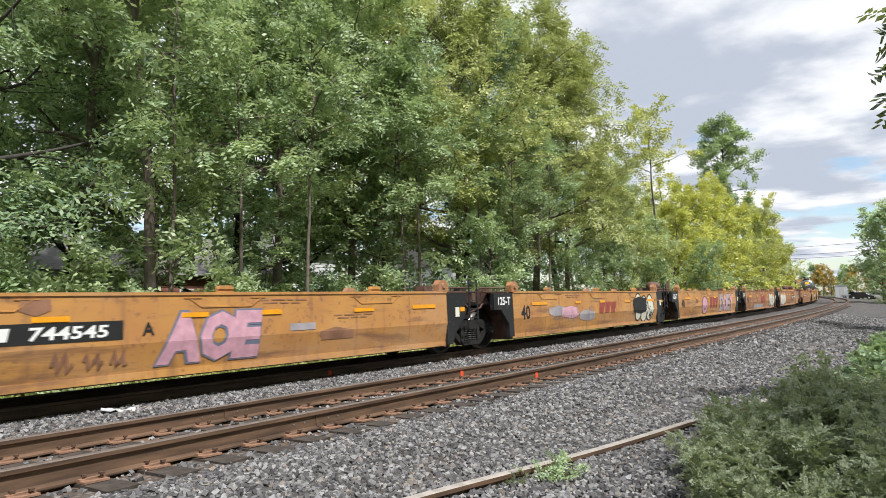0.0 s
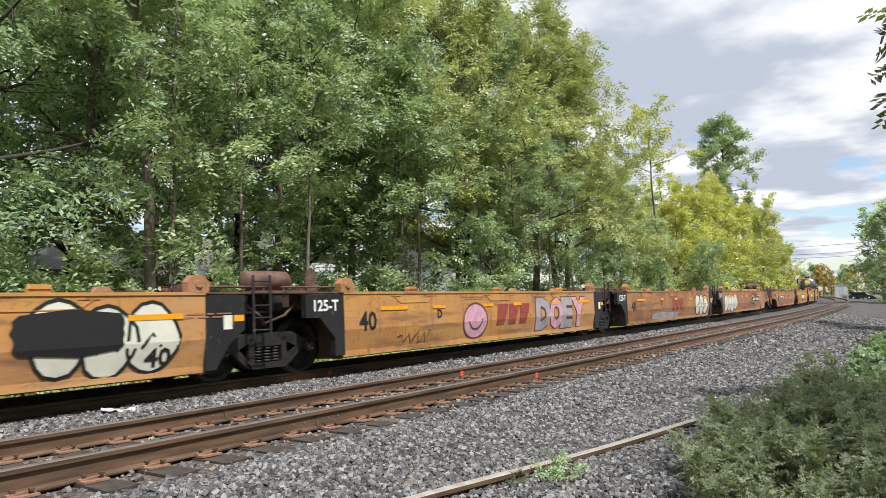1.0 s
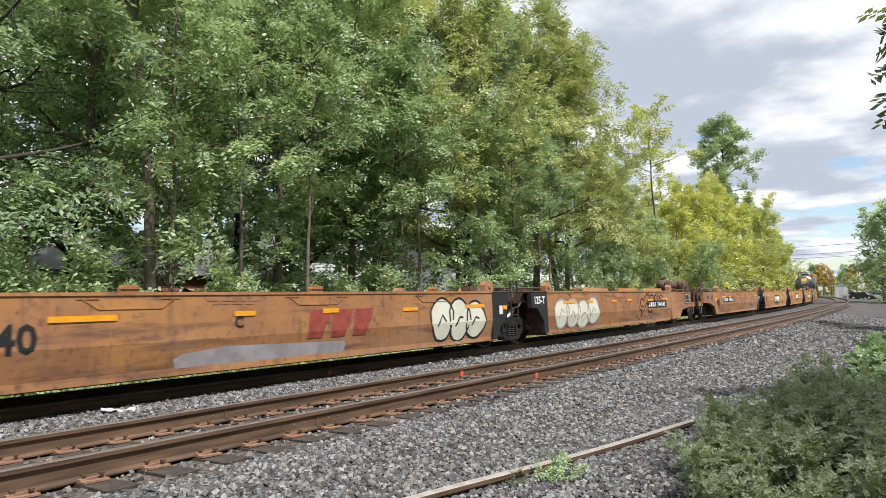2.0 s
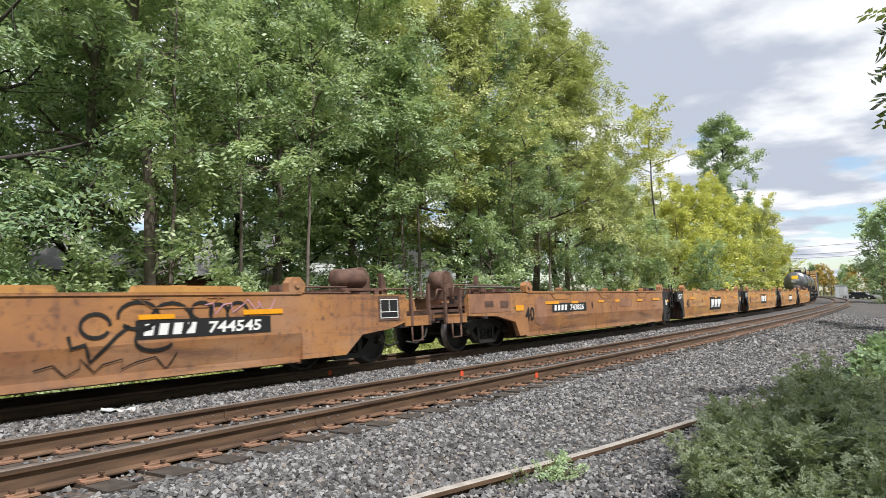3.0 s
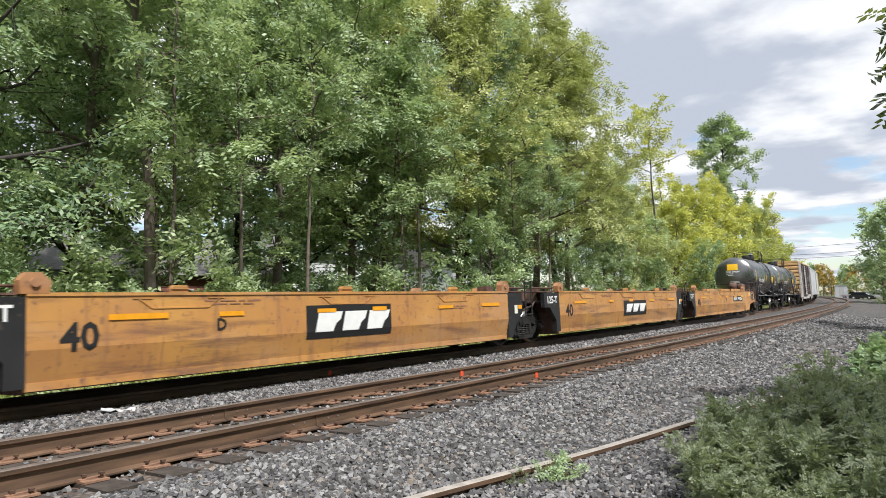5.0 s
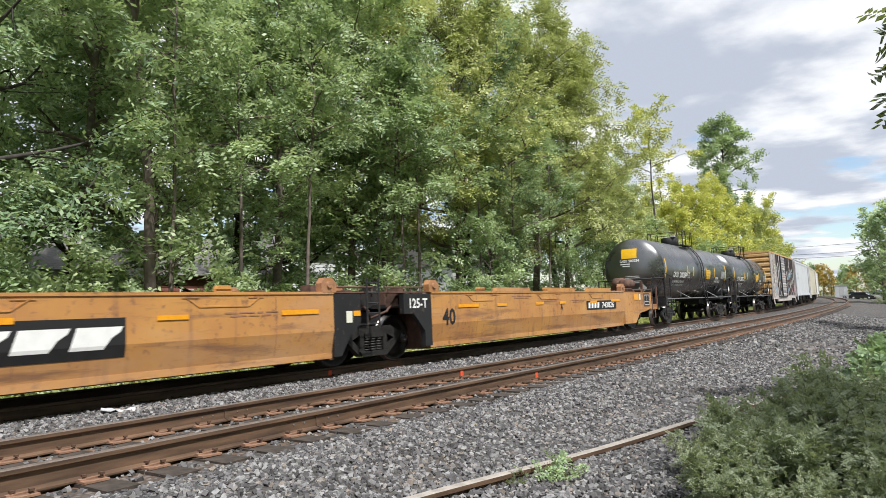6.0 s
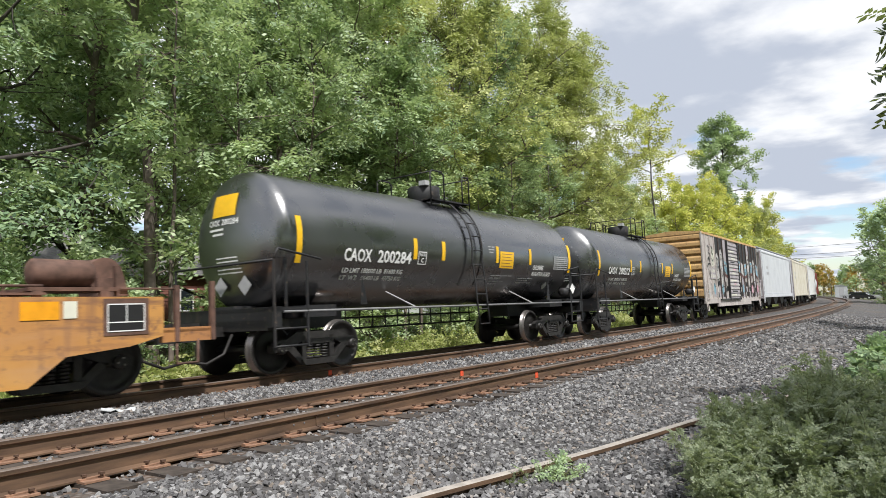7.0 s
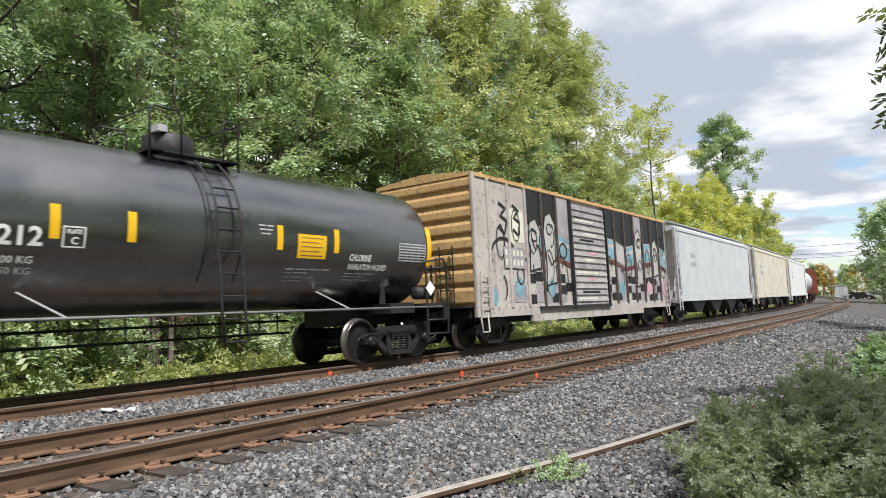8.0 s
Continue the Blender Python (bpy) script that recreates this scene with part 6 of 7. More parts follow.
        if i in (2, 3, 8, 10):
            # pale rounded figures that cross the bands
            z0f, z1f = (1.6, 3.75) if i in (3, 8) else (2.0, 3.5)
            ring = [(a + wd * 0.12, z0f), (a + wd * 0.92, z0f + 0.1), (a + wd * 0.86, z0f + 0.9), (a + wd * 0.97, z1f - 0.35), (a + wd * 0.62, z1f), (a + wd * 0.22, z1f - 0.12), (a + wd * 0.05, z1f - 0.6), (a + wd * 0.2, z0f + 0.7)]
            fill(M_PALE, ring, 0.0085, 0.04)
            line(ring + ring[:1], 0.045)
            line(arc(a + wd * 0.5, z1f - 0.5, wd * 0.2, 0.16, 20, 340, 9), 0.04, 0.022)
            line([(a + wd * 0.3, z0f + 0.9), (a + wd * 0.55, z0f + 0.6), (a + wd * 0.8, z0f + 0.75)], 0.05, 0.022)
        if i in (1, 3, 6, 9, 11):
            fill(M_PINK if i > 8 else M_BLUESP, arc(a + wd * 0.5, 1.55, wd * 0.3, 0.3, 0, 330, 11), 0.0105)
        for k in range(2):
            x, z = a + wd * rng.uniform(0.35, 0.65), rng.uniform(1.4, 2.3) if k else rng.uniform(2.4, 3.4)
            line(arc(x, z, wd * rng.uniform(0.2, 0.34), rng.uniform(0.2, 0.5), rng.uniform(0, 360), rng.uniform(420, 560), 9), rng.uniform(0.03, 0.05), 0.024)
    fill(M_CREAM, [(-5.6, 2.7), (-4.85, 2.75), (-4.85, 3.6), (-5.3, 3.75), (-5.6, 3.6)], 0.004, 0.04)
    for x in (-6.0, -5.3):
        line([(x - 0.15, 3.75), (x + 0.2, 3.62), (x - 0.1, 3.42), (x + 0.22, 3.3), (x + 0.12, 2.95), (x - 0.15, 3.1)], 0.07)
    line(arc(-6.0, 2.35, 0.62, 0.48, 15, 200, 12), 0.07)
    line(arc(-5.2, 2.55, 0.5, 0.35, 160, 380, 12), 0.06)
    fill(M_BLUESP, arc(-6.5, 1.3, 0.14, 0.28, 0, 330, 11), 0.0085)
    fill(M_GREYSP, rect(-5.6, -4.85, 1.15, 1.6), 0.004)
    for i in range(13):
        fill_z = z0 + 0.25 + i * 0.205
        if i % 3 != 2:
            part("graffiti_fill", patch(B(), rect(-1.7 + 0.3 * (i % 4), -0.3 + 0.25 * (i % 3), fill_z, fill_z + 0.07), lambda z: -(w + 0.088), 0.3), (M_CREAM, M_INK, M_CREAM, M_PINK)[i % 4], c, "graffiti on the door ribs")
    bm = patch(B(), rect(-6.0, -4.9, 2.05, 2.6), lambda z: -(w + 0.018), 0.6)
    part("number_panel", bm, M_GREYSP, c, "grey painted-out number panel")
    bm = B()
    for i in range(5):
        patch(bm, rect(-5.95 + 0.2 * i, -5.83 + 0.2 * i, 2.38, 2.54), lambda z: -(w + 0.021), 0.4)
        patch(bm, rect(-5.95 + 0.2 * i, -5.83 + 0.2 * i, 2.12, 2.28), lambda z: -(w + 0.021), 0.4)
    part("marking", bm, M_CREAM, c, "pale number as plain bars")
    bm = B()
    tube(bm, (-1, -0.5, 0.7), (1.2, -0.5, 0.7), 0.15, n=12)
    box(bm, -4.5, 4.5, -0.3, 0.3, 0.6, 1.0)
    part("underframe", bm, M_TRUCK, c)
    return c


ride(boxcar(), 187.05)

# ---- covered hoppers ----


def hopper(paint, length, label):
    c = tagged(new("covered_hopper"), label, "hopper car", "covered hoppers")
    h, w = length / 2 - 0.45, 1.52
    body = [(-w + 0.10, 4.35), (-w, 4.15), (-w, 1.25), (-w + 0.12, 1.05), (w - 0.12, 1.05), (w, 1.25), (w, 4.15), (w - 0.10, 4.35), (0.5, 4.52), (-0.5, 4.52)]
    bm = sweep_x(B(), body, -h + 0.9, h - 0.9)
    part("body", bm, paint, c)
    for d in (-1, 1):
        bm = prism(B(), [(d * (h - 0.92), 4.3), (d * (h - 0.15), 4.3), (d * (h - 0.15), 4.1), (d * (h - 0.35), 3.9), (d * (h - 0.90), 1.5)], -w + 0.02, w - 0.02)
        part("slope_sheet", bm, paint, c)
        bm = B()
        for sgn in (-1, 1):
            box(bm, min(d * (h - 0.2), d * (h - 0.1)), max(d * (h - 0.2), d * (h - 0.1)), sgn * w - 0.05, sgn * w + 0.05, 0.9, 4.2)
            tube(bm, (d * (h - 0.15), sgn * 1.3, 1.0), (d * (h - 1.0), sgn * 1.3, 2.6), 0.06, n=6)
        box(bm, min(d * (h - 1.0), d * h), max(d * (h - 1.0), d * h), -1.45, 1.45, 0.92, 1.08)
        part("end_frame", bm, M_GREYSP, c)
        ladder(c, d * (h - 0.55), d * (h - 0.15), -w - 0.05, 0.6, 4.3, 11, paint)
        bogie(c, d * (h - 1.75))
        coupler(c, d, h)
    bm = B()
    box(bm, -h + 0.4, h - 0.4, -w - 0.03, -w + 0.06, 0.98, 1.22)
    box(bm, -h + 0.4, h - 0.4, w - 0.06, w + 0.03, 0.98, 1.22)
    box(bm, -h + 0.6, h - 0.6, -w - 0.03, -w + 0.02, 4.12, 4.24)
    part("side_sill", bm, paint, c)
    bm = B()
    for k in range(3):
        x = (k - 1) * (h - 2.6) * 0.62
        prism(bm, [(x - 1.5, 1.06), (x + 1.5, 1.06), (x + 0.45, 0.42), (x - 0.45, 0.42)], -1.2, 1.2)
    part("hopper_bottom", bm, M_TRUCK, c, "dark hopper outlets")
    bm = B()
    box(bm, -h + 0.3, h - 0.3, -0.35, 0.35, 4.60, 4.64)
    for sgn in (-1, 1):
        box(bm, -h + 0.3, h - 0.3, sgn * 1.1 - 0.2, sgn * 1.1 + 0.2, 4.52, 4.55)
        for k in range(12):
            x = -h + 0.6 + k * (2 * h - 1.2) / 11
            tube(bm, (x, sgn * 1.1, 4.3), (x, sgn * 1.1, 4.53), 0.02, n=5)
    part("running_board", bm, M_GREYTX, c, "galvanised roof walk")
    bars(c, M_GREYTX, -h + 2.6, 3.0, (0.18, 0.18, 0.18, 0.18), 0.2, lambda z: -w - 0.003, "grey owner's mark as plain bars")
    bars(c, M_GREYTX, -h + 2.6, 2.6, (0.15, 0.15, 0.15, 0.15, 0.15), 0.2, lambda z: -w - 0.003, "grey number as plain bars")
    return c


ride(hopper(M_HOPPER, 17.9, "clean pale grey covered hopper car"), 204.1)
ride(hopper(M_HOPPER2, 17.9, "stained cream covered hopper car"), 222.2)
ride(hopper(M_HOPPER3, 17.9, "white covered hopper car"), 240.2)


def grey_tank():
    c = tagged(new("tank_car"), "plain grey tank car far up the train", "tank car")
    prof = [(-6.6 - 0.5 * math.cos(radians(q)), max(0.02, 1.45 * math.sin(radians(q)))) for q in range(0, 91, 15)]
    prof += [(-x, r) for x, r in reversed(prof)]
    part("tank_shell", turned(B(), prof, (0, 0, 2.6), 32, "X"), M_HOPPER, c)
    for d in (-1, 1):
        bogie(c, d * 5.6)
        part("stub_sill", box(B(), min(d * 4.5, d * 7.1), max(d * 4.5, d * 7.1), -1.3, 1.3, 0.95, 1.15), M_TRUCK, c)
        coupler(c, d, 7.1)
    part("platform", box(B(), -0.8, 0.8, -0.9, 0.9, 4.05, 4.12), M_BLACK, c)
    return c


def red_car():
    c = tagged(new("boxcar"), "dull oxide-red boxcar far up the train", "boxcar")
    h, w = 7.6, 1.5
    part("body", sweep_x(B(), [(-w, 1.0), (w, 1.0), (w, 4.3), (0, 4.55), (-w, 4.3)], -h, h), M_REDCAR, c)
    for i in range(12):
        x = -h + 0.4 + i * 1.3
        part("side_post", box(B(), x, x + 0.08, -w - 0.04, -w + 0.01, 1.0, 4.25), M_REDCAR, c)
    for d in (-1, 1):
        bogie(c, d * (h - 1.6))
        coupler(c, d, h)
    return c


ride(grey_tank(), 257.3)
ride(red_car(), 273.4)

# ---- verge: weeds, bushes, litter ----
M_WEEDSTEM = plain("weed_stem", (0.12, 0.13, 0.05), 0.8, 0, 0.3)
M_PAPER = plain("dirty_white_paper", (0.47, 0.48, 0.49), 0.8, 0, 0.15)
M_SURVEY = plain("orange_survey_paint", (0.75, 0.10, 0.04), 0.6, 0, 0.2)
LEAF["verge"] = leaf_material("verge_weeds", [(0.22, 0.29, 0.10), (0.38, 0.44, 0.15), (0.58, 0.56, 0.25)], 0.45)


def weed_plant(seed, height, spread, sprays, tone, label, leaf=0.050, name="weed"):
    """A clump of feathery weed: arching stems with short narrow leaflets."""
    rng = np.random.default_rng(seed)
    V, F, spots, dirs = [], [], [], []
    for k in range(11):
        a = rng.uniform(0, 6.28)
        lean = rng.uniform(0.1, 0.75) * spread / height
        pts, _ = bent(rng, (rng.normal(0, 0.1), rng.normal(0, 0.1), -0.05), (lean * math.cos(a), lean * math.sin(a), 1), height * rng.uniform(0.7, 1.1), 8, 0.10, -0.05 * lean)
        limb(V, F, pts, [0.008 * (1 - 0.8 * i / 8) for i in range(9)], 4)
        for i in range(2, 9):
            for b in range(3):
                d = (pts[i] - pts[i - 1]) / np.linalg.norm(pts[i] - pts[i - 1]) * 0.6 + rng.normal(0, 0.6, 3)
                sp, _ = bent(rng, pts[i], d, height * 0.26 * rng.uniform(0.4, 1.3), 3, 0.15, -0.04)
                limb(V, F, sp, [0.004, 0.003, 0.003, 0.002], 3)
                for q in range(1, 4):
                    spots.append(sp[q])
                    dirs.append(sp[q] - sp[q - 1])
    spots, dirs = np.array(spots), np.array(dirs)
    dirs /= np.linalg.norm(dirs, axis=1, keepdims=True)
    pick = rng.integers(0, len(spots), sprays)
    Q, K = leaves(rng, spots[pick] + rng.normal(0, 0.012, (sprays, 3)), dirs[pick], 0.14, 8, leaf, 0.05)
    w = tagged(new(name), label, "weed", "weed thicket")
    raw("stem", V, F, M_WEEDSTEM, w, True)
    raw("foliage", Q.tolist(), K.tolist(), LEAF[tone], w)
    return w


SWAYS = []


def thicket():
    """The tall weeds beside the camera; they nod a little in the train's wind."""
    models = [weed_plant(51, 1.15, 0.75, 1150, "dusty", "tall feathery grey-green weed clump beside the siding"),
              weed_plant(52, 1.0, 0.7, 1050, "dusty", "feathery grey-green weed clump beside the siding"),
              weed_plant(53, 1.25, 0.6, 600, "deep", "dark green leafy weed clump", 0.11)]
    rng = random.Random(21)
    spots = [(5.35, 1.72, 1, 0.62), (5.9, 1.85, 1, 0.66), (6.7, 1.95, 1, 0.7), (5.0, 1.6, 1, 0.5), (5.6, 1.55, 1, 0.78), (5.9, 1.2, 1, 0.85), (6.4, 1.65, 1, 0.8), (6.2, 0.9, 0, 0.8), (6.8, 1.25, 0, 0.85), (7.3, 1.6, 1, 0.9), (7.0, 0.75, 0, 0.85), (7.7, 1.15, 0, 0.9), (8.3, 1.4, 0, 0.95),
             (5.3, 1.0, 1, 0.62), (5.0, 1.35, 1, 0.5), (5.2, 0.7, 0, 0.6), (4.7, 0.95, 1, 0.5), (5.7, 0.6, 0, 0.75), (6.5, 0.45, 0, 0.85), (7.6, 0.55, 0, 0.85), (8.6, 0.85, 0, 0.9), (9.3, 1.25, 2, 0.9), (10.0, 0.95, 2, 1.05),
             (9.4, 0.6, 2, 1.0), (11.0, 1.2, 2, 1.0), (11.2, 0.5, 2, 1.1), (12.5, 0.9, 2, 1.0), (14.0, 0.8, 2, 0.9), (4.45, 0.6, 1, 0.5)]
    for i, (x, y, k, sc) in enumerate(spots):
        sc, y = (sc * 0.74, y - 0.22) if k < 2 else (sc * 0.74, y - 0.40)
        m = pose(x, y, ground_at(x, y), 0, 0, rng.uniform(0, 360))
        t = copy_thing(models[k], m)
        t.scale = (sc, sc, sc)
        SWAYS.append((t, m, rng.uniform(0, 6.28), rng.uniform(1.6, 2.6), 2.2 if k < 2 else 1.2))
    for m in models:
        for o in (*m.children_recursive, m):
            bpy.data.objects.remove(o)
    # a small green weed at the sunken rail, and dry tufts
    w = weed_plant(61, 0.15, 0.08, 60, "green", "small fresh green weed growing by the sunken rail", 0.035)
    w.matrix_basis = pose(5.02, 2.66, ground_at(5.02, 2.66))
    w2 = weed_plant(62, 0.06, 0.05, 14, "dusty", "dry straw-coloured tuft by the sunken rail", 0.04)
    w2.matrix_basis = pose(4.78, 2.86, ground_at(4.78, 2.86))


thicket()


def verge_weeds():
    """Waist-high weeds and grass along the foot of the wood."""
    rng = np.random.default_rng(9)
    n = 9000
    s, o = rng.uniform(-2, 60, n), 7.7 + 3.6 * rng.random(n) ** 0.8
    P = np.array([tuple(along(a, b)) for a, b in zip(s, o)])
    hump = np.array([noise.noise((a * 0.45, b * 0.6, 2)) for a, b in zip(s, o)])
    P[:, 2] = [bed_height(b, a) for a, b in zip(s, o)]
    P[:, 2] += rng.random(n) ** 1.3 * np.clip(0.32 + 0.45 * hump + 0.14 * (o - 7.7), 0.05, 1.1)
    D = rng.normal(0, 1, (n, 3)) * (1, 1, 0.5) + (0, 0, 0.5)
    Q, K = leaves(rng, P, D / np.linalg.norm(D, axis=1, keepdims=True), 0.24, 4, 0.13, -0.15)
    ob = raw("verge_weeds", Q.tolist(), K.tolist(), LEAF["verge"])
    tagged(ob, "tangled yellow-green weeds and grass along the wood's edge", "weeds", kind="stuff")


verge_weeds()


def litter():
    bm = B()
    n = 7
    rng = random.Random(2)
    g = [[bm.verts.new((0.42 * (i / n - 0.5), 0.22 * (j / 4 - 0.5), 0.02 + rng.uniform(-0.018, 0.03))) for j in range(5)] for i in range(n + 1)]
    for i in range(n):
        for j in range(4):
            bm.faces.new((g[i][j], g[i + 1][j], g[i + 1][j + 1], g[i][j + 1]))
    me = bpy.data.meshes.new("litter")
    bm.to_mesh(me)
    bm.free()
    me.materials.append(M_PAPER)
    ob = new("litter", me)
    sol = ob.modifiers.new("thick", "SOLIDIFY")
    sol.thickness = 0.006
    p = along(4.72, 3.55)
    ob.matrix_basis = pose(p.x, p.y, bed_height(3.55, 4.72) + 0.02, 2, 3, -28)
    tagged(ob, "crumpled dirty white sheet lying on the ballast", "litter")


litter()
for _s, _o, _t in ((9.72, 0.0, near_track), (9.78, GAUGE, near_track), (9.42, OFF_FAR - GAUGE / 2, far_track)):
    _p = part("survey_mark", box(B(), -0.045, 0.045, -0.0165, -0.0125, -0.150, -0.055), M_SURVEY, _t, "orange survey paint on the rail web")
    _p.matrix_basis = track_pose(_s, _o)


def twigs():
    rng = random.Random(31)
    for x, y in ((5.6, 2.35), (6.1, 2.45), (9.2, 2.7)):
        a = rng.uniform(0, 3.14)
        bm = B()
        pipe(bm, [(-0.16, 0, 0.01), (-0.04, 0.02, 0.03), (0.1, -0.01, 0.02), (0.2, 0.03, 0.025)], 0.006, 5)
        me = bpy.data.meshes.new("twig")
        bm.to_mesh(me)
        bm.free()
        me.materials.append(M_BARK)
        ob = new("twig", me)
        ob.matrix_basis = pose(x, y, ground_at(x, y) + 0.02, 0, 0, math.degrees(a))
        tagged(ob, "dry pale twig lying on the gravel", "twig")


twigs()


def overhang():
    """A tree beside the camera, whose drooping compound leaves hang into view."""
    rng = np.random.default_rng(71)
    t = tagged(new("tree"), "tree beside the line with drooping compound leaves coloured dark as if backlit", "tree")
    V, F, spots, dirs = [], [], [], []
    trunk, _ = bent(rng, (12.6, -3.2, -0.9), (0, 0.05, 1), 9.0, 9, 0.03, 0.03)
    limb(V, F, trunk, [0.16 * (1 - 0.08 * i) for i in range(10)], 8)
    for z_i, tip in ((6, (9.46, 0.31, 4.49)), (5, (9.55, 0.33, 4.22)), (4, (9.65, 0.33, 3.9)), (4, (9.72, 0.31, 3.57))):
        a, b = trunk[z_i], np.array(tip)
        mid = (a + b) / 2 + (0, 0, 0.7)
        pts = [a * (1 - q) ** 2 + 2 * mid * q * (1 - q) + b * q * q for q in np.linspace(0, 1, 9)]
        limb(V, F, pts, [0.05 * (1 - 0.1 * i) for i in range(9)], 5)
        for i in range(5, 9):
            for k in range(3):
                spots.append(pts[i] + rng.normal(0, 0.06, 3))
                d = pts[i] - pts[i - 1]
                dirs.append(d / np.linalg.norm(d) + rng.normal(0, 0.3, 3))
    raw("trunk", V, F, M_BARK_DARK, t, True)
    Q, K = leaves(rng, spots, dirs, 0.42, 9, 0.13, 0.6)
    # crown takes the darkened tone that stands for its backlit side
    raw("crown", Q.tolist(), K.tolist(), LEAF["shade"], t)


overhang()

# ---- what lies behind and beyond ----
M_SIDING = plain("grey_house_siding", (0.46, 0.48, 0.50), 0.7, 0, 0.08, 2)
M_SIDING_WHITE = plain("white_house_siding", (0.72, 0.73, 0.74), 0.7, 0, 0.06, 2)
M_BRICKRED = plain("red_brown_house_siding", (0.22, 0.09, 0.07), 0.8, 0, 0.2, 4)
M_SHINGLE = plain("grey_roof_shingle", (0.14, 0.135, 0.13), 0.9, 0, 0.3, 8)
M_FRAME = plain("white_window_frame", (0.75, 0.75, 0.74), 0.5, 0, 0.05)
_g = Mat("dark_window_glass", 0.08, 0, 0.6)
_g.color((0.02, 0.025, 0.03))
M_PANE = _g.m
M_CABINET = plain("silver_cabinet_steel", (0.55, 0.57, 0.58), 0.4, 0.3, 0.08, 3)
M_POLE = plain("weathered_pole_wood", (0.15, 0.12, 0.10), 0.9, 0, 0.3, 6)
M_CARWHITE = plain("white_car_paint", (0.72, 0.73, 0.74), 0.25, 0, 0.04)
M_CARBLUE = plain("silver_blue_car_paint", (0.30, 0.36, 0.46), 0.25, 0.3, 0.04)
M_CARRED = plain("dark_red_car_paint", (0.28, 0.05, 0.05), 0.3, 0, 0.05)
M_TYRE = plain("black_tyre_rubber", (0.02, 0.02, 0.02), 0.9, 0, 0.2)
M_FENCE = plain("weathered_fence_board", (0.25, 0.22, 0.19), 0.9, 0, 0.3, 5)


def house(x, y, w, d, h, turn, wall, label, courses=16):
    t = tagged(new("house"), label, "house")
    t.matrix_basis = pose(x, y, ground_at(x, y), 0, 0, turn)
    part("wall", box(B(), 0, w, 0.02, d, 0, h), wall, t)
    bm = B()
    for i in range(courses):
        z = h * i / courses
        prism_y = [(0.0, z), (-0.012, z), (0.015, z + h / courses)]
        a = [bm.verts.new((0, q[0], q[1])) for q in prism_y]
        b = [bm.verts.new((w, q[0], q[1])) for q in prism_y]
        for k in range(3):
            bm.faces.new((a[k], b[k], b[(k + 1) % 3], a[(k + 1) % 3]))
        bm.faces.new(a)
        bm.faces.new(b[::-1])
    part("siding", bm, wall, t)
    bm = B()
    v = [bm.verts.new(p) for p in ((-0.4, -0.4, h - 0.1), (w + 0.4, -0.4, h - 0.1), (w + 0.4, d + 0.4, h - 0.1), (-0.4, d + 0.4, h - 0.1), (-0.4, d / 2, h + d * 0.32), (w + 0.4, d / 2, h + d * 0.32))]
    for f in ((0, 1, 5, 4), (2, 3, 4, 5), (0, 4, 3), (1, 2, 5), (3, 2, 1, 0)):
        bm.faces.new([v[i] for i in f])
    part("roof", bm, M_SHINGLE, t)
    for k in range(3):
        xx = w * (0.15 + 0.3 * k)
        win = part("window", box(B(), xx, xx + 0.9, -0.06, 0.0, 1.0, 2.3), M_FRAME, t)
        part("pane", box(B(), xx + 0.08, xx + 0.82, -0.07, -0.05, 1.08, 1.62), M_PANE, win)
        part("pane", box(B(), xx + 0.08, xx + 0.82, -0.07, -0.05, 1.68, 2.22), M_PANE, win)
    return t


house(5.0, 33.0, 12, 8, 3.4, 4, M_SIDING, "grey clapboard house half hidden behind the trees")
house(21.0, 36.0, 9, 8, 3.2, 0, M_BRICKRED, "red-brown house half hidden behind the trees")
house(32.0, 40.0, 10, 8, 5.0, 0, M_SIDING_WHITE, "white house half hidden behind the trees", 24)
house(52.0, 38.0, 12, 8, 4.6, 0, M_SIDING_WHITE, "white house half hidden behind the trees", 22)


def equipment_shed():
    t = tagged(new("equipment_shed"), "silver railway equipment shed beside the line", "shed")
    x, y = 190, 22.0
    t.matrix_basis = pose(x, y, ground_at(x, y), 0, 0, 10)
    part("body", box(B(), -1.1, 1.1, -1.3, 1.3, 0.2, 3.0), M_CABINET, t)
    part("roof", box(B(), -1.25, 1.25, -1.45, 1.45, 3.0, 3.14), M_CABINET, t)
    part("door", box(B(), -1.13, -1.1, -0.5, 0.5, 0.35, 2.5), M_GREYTX, t)
    part("base", box(B(), -1.2, 1.2, -1.4, 1.4, -0.1, 0.2), M_GREYTX, t)


equipment_shed()


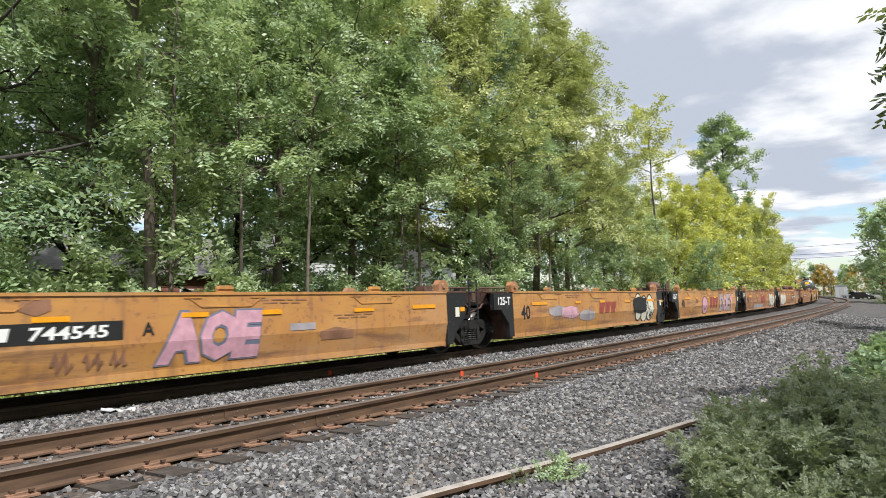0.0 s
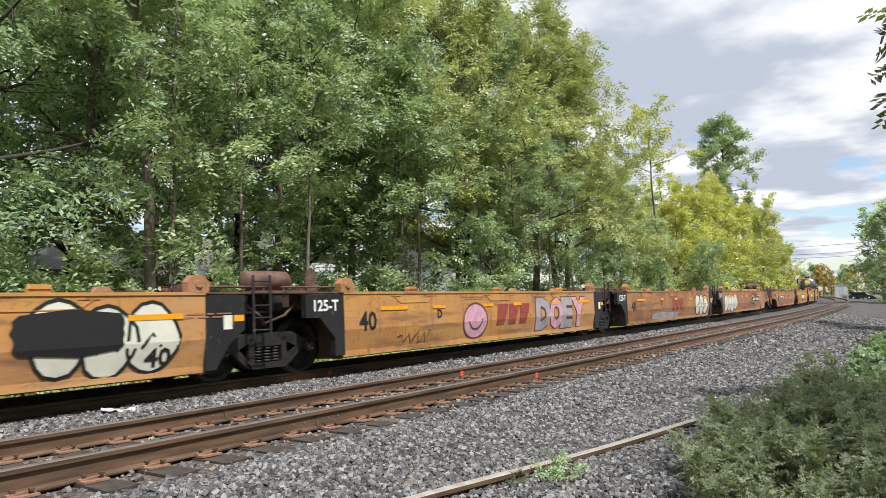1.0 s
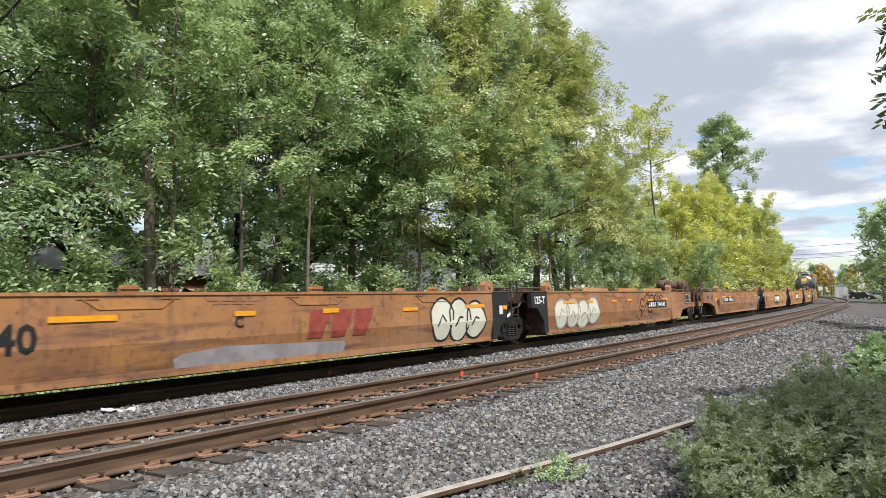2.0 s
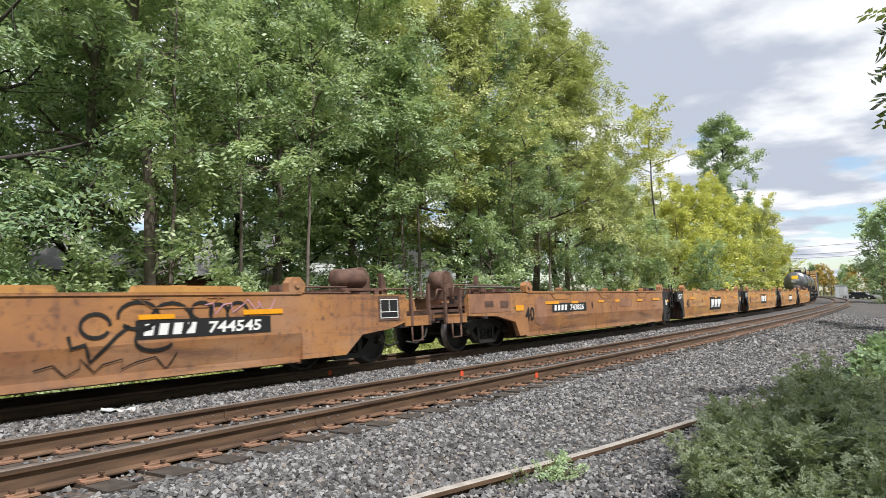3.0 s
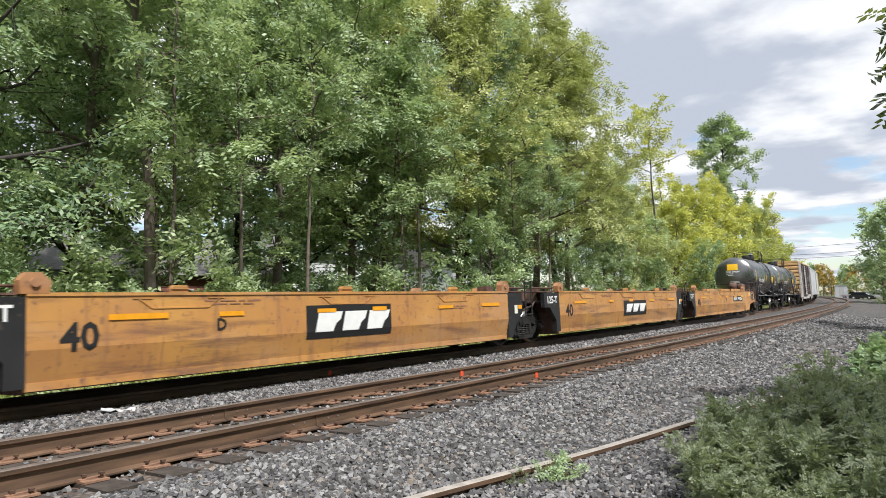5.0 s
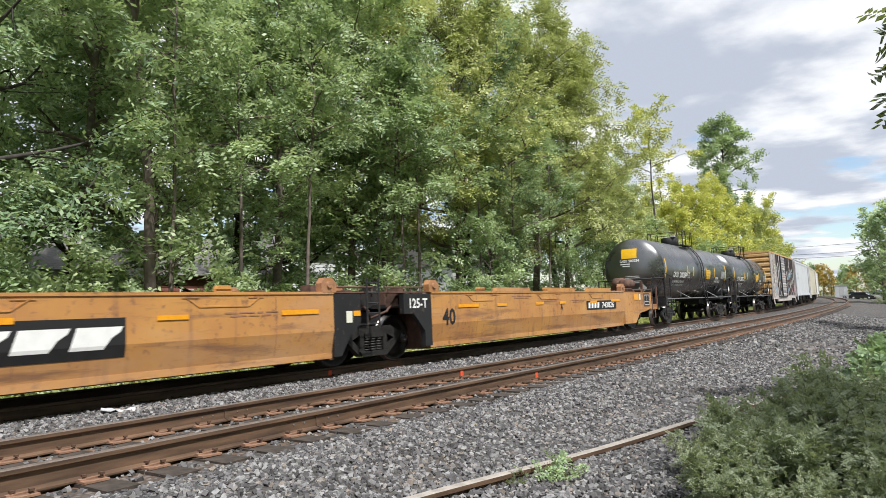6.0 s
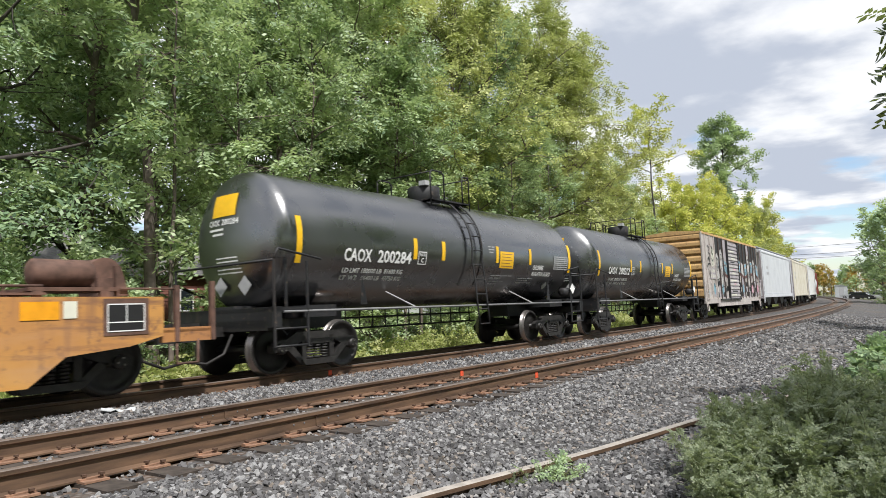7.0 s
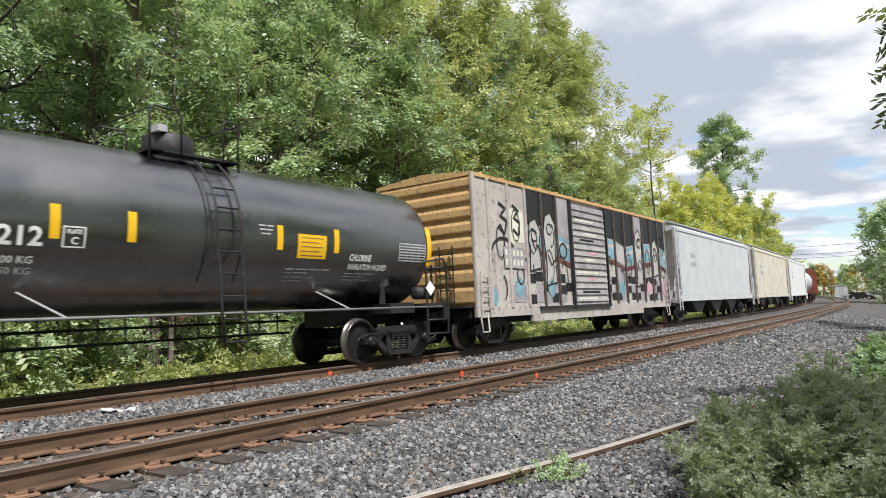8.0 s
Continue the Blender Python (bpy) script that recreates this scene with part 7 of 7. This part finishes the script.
def vehicle(x, y, turn, paint, label, truck=False):
    t = tagged(new("car"), label, "car", "parked cars")
    t.matrix_basis = pose(x, y, ground_at(x, y), 0, 0, turn)
    body = [(-2.25, 0.35), (-2.3, 0.75), (-1.3, 0.92), (2.2, 0.95), (2.3, 0.6), (2.25, 0.35)]
    part("body", prism(B(), body, -0.9, 0.9), paint, t)
    cab = [(-1.35, 0.92), (-0.65, 1.45), (0.3, 1.5), (0.55, 0.95)] if truck else [(-1.35, 0.92), (-0.6, 1.42), (1.2, 1.45), (2.0, 0.95)]
    part("cabin", prism(B(), cab, -0.78, 0.78), M_PANE, t)
    part("cabin_roof", box(B(), -0.7, 0.35 if truck else 1.25, -0.76, 0.76, 1.44, 1.5), paint, t)
    for wx in (-1.4, 1.4):
        for wy in (-0.85, 0.85):
            w = part("wheel", turned(B(), [(-0.1, 0.2), (-0.1, 0.34), (0.1, 0.34), (0.1, 0.2)], (wx, wy, 0.34), 16), M_TYRE, t)
            part("rim", turned(B(), [(-0.11, 0.05), (-0.105, 0.2), (0.105, 0.2), (0.11, 0.05)], (wx, wy, 0.34), 12), M_GREYTX, w)
    for wy in (-0.6, 0.6):
        part("headlight", box(B(), -2.33, -2.27, wy - 0.18, wy + 0.18, 0.6, 0.74), M_FRAME, t)


vehicle(170, 17.4, 60, M_CARWHITE, "white pickup truck parked beyond the bend", True)
vehicle(176, 16.0, 80, M_CARBLUE, "silver-blue car parked beyond the bend")
vehicle(166, 15.5, 85, M_TYRE, "black car parked beyond the bend")
vehicle(172, 12.6, 80, M_CARWHITE, "white car parked beyond the bend")


def utility_pole(x, y, h, arms=True):
    t = tagged(new("utility_pole"), "weathered wooden utility pole with cross-arm", "utility pole")
    z = ground_at(x, y)
    t.matrix_basis = pose(x, y, z, 0, 0, 0)
    part("pole", tube(B(), (0, 0, -0.3), (0, 0, h), 0.17, 0.11, 12), M_POLE, t)
    part("cross_arm", box(B(), -0.06, 0.06, -1.2, 1.2, h - 0.7, h - 0.58), M_POLE, t)
    for yy in (-1.1, -0.5, 0.5, 1.1):
        part("insulator", tube(B(), (0, yy, h - 0.58), (0, yy, h - 0.42), 0.05, 0.035, 8), M_GREYTX, t)
    return Vector((x, y, z + h - 0.45))


_a, _b = utility_pole(150, 10.6, 11.5), utility_pole(185, 62.0, 15.0)
for _dz in (0.0, -1.6, -2.4):
    _bm = B()
    _pts = [_a.lerp(_b, i / 12) + Vector((0, 0, _dz - 1.2 * math.sin(math.pi * i / 12))) for i in range(13)]
    pipe(_bm, _pts, 0.035, 5)
    _me = bpy.data.meshes.new("overhead_wire")
    _bm.to_mesh(_me)
    _bm.free()
    _me.materials.append(M_TYRE)
    tagged(new("overhead_wire", _me), "thin black overhead wire strung between poles", "wire", "overhead wires")


def board_fence():
    t = tagged(new("fence"), "low weathered board fence beyond the gravel", "fence")
    for i in range(24):
        x, y = 108 + i * 1.0, 3.6 + i * 0.10
        part("board", box(B(), x, x + 0.9, y, y + 0.05, ground_at(x, y), ground_at(x, y) + 1.5 + 0.05 * (i % 3)), M_FENCE, t)


board_fence()


def motions():
    """Every car runs down the line at one speed, towards the camera and past it; the weeds nod."""
    for thing, u in RIDES:
        walk(thing, [(0.5 * i, track_pose(u - SPEED * 0.5 * i)) for i in range(17)])
    for wheels, x, r in SPINS:
        walk(wheels, [(i / 30, pose(x, 0, r, 0, -math.degrees(SPEED / r) * i / 30 % 360, 0)) for i in range(241)])
    for thing, m, phase, rate, amount in SWAYS:
        rows = []
        for i in range(33):
            t = 0.25 * i
            rows.append((t, m @ pose(0, 0, 0, amount * math.sin(rate * t + phase) + 0.6 * amount * math.sin(2.7 * rate * t), amount * math.cos(0.8 * rate * t + 2 * phase), 0)))
        walk(thing, rows)


motions()
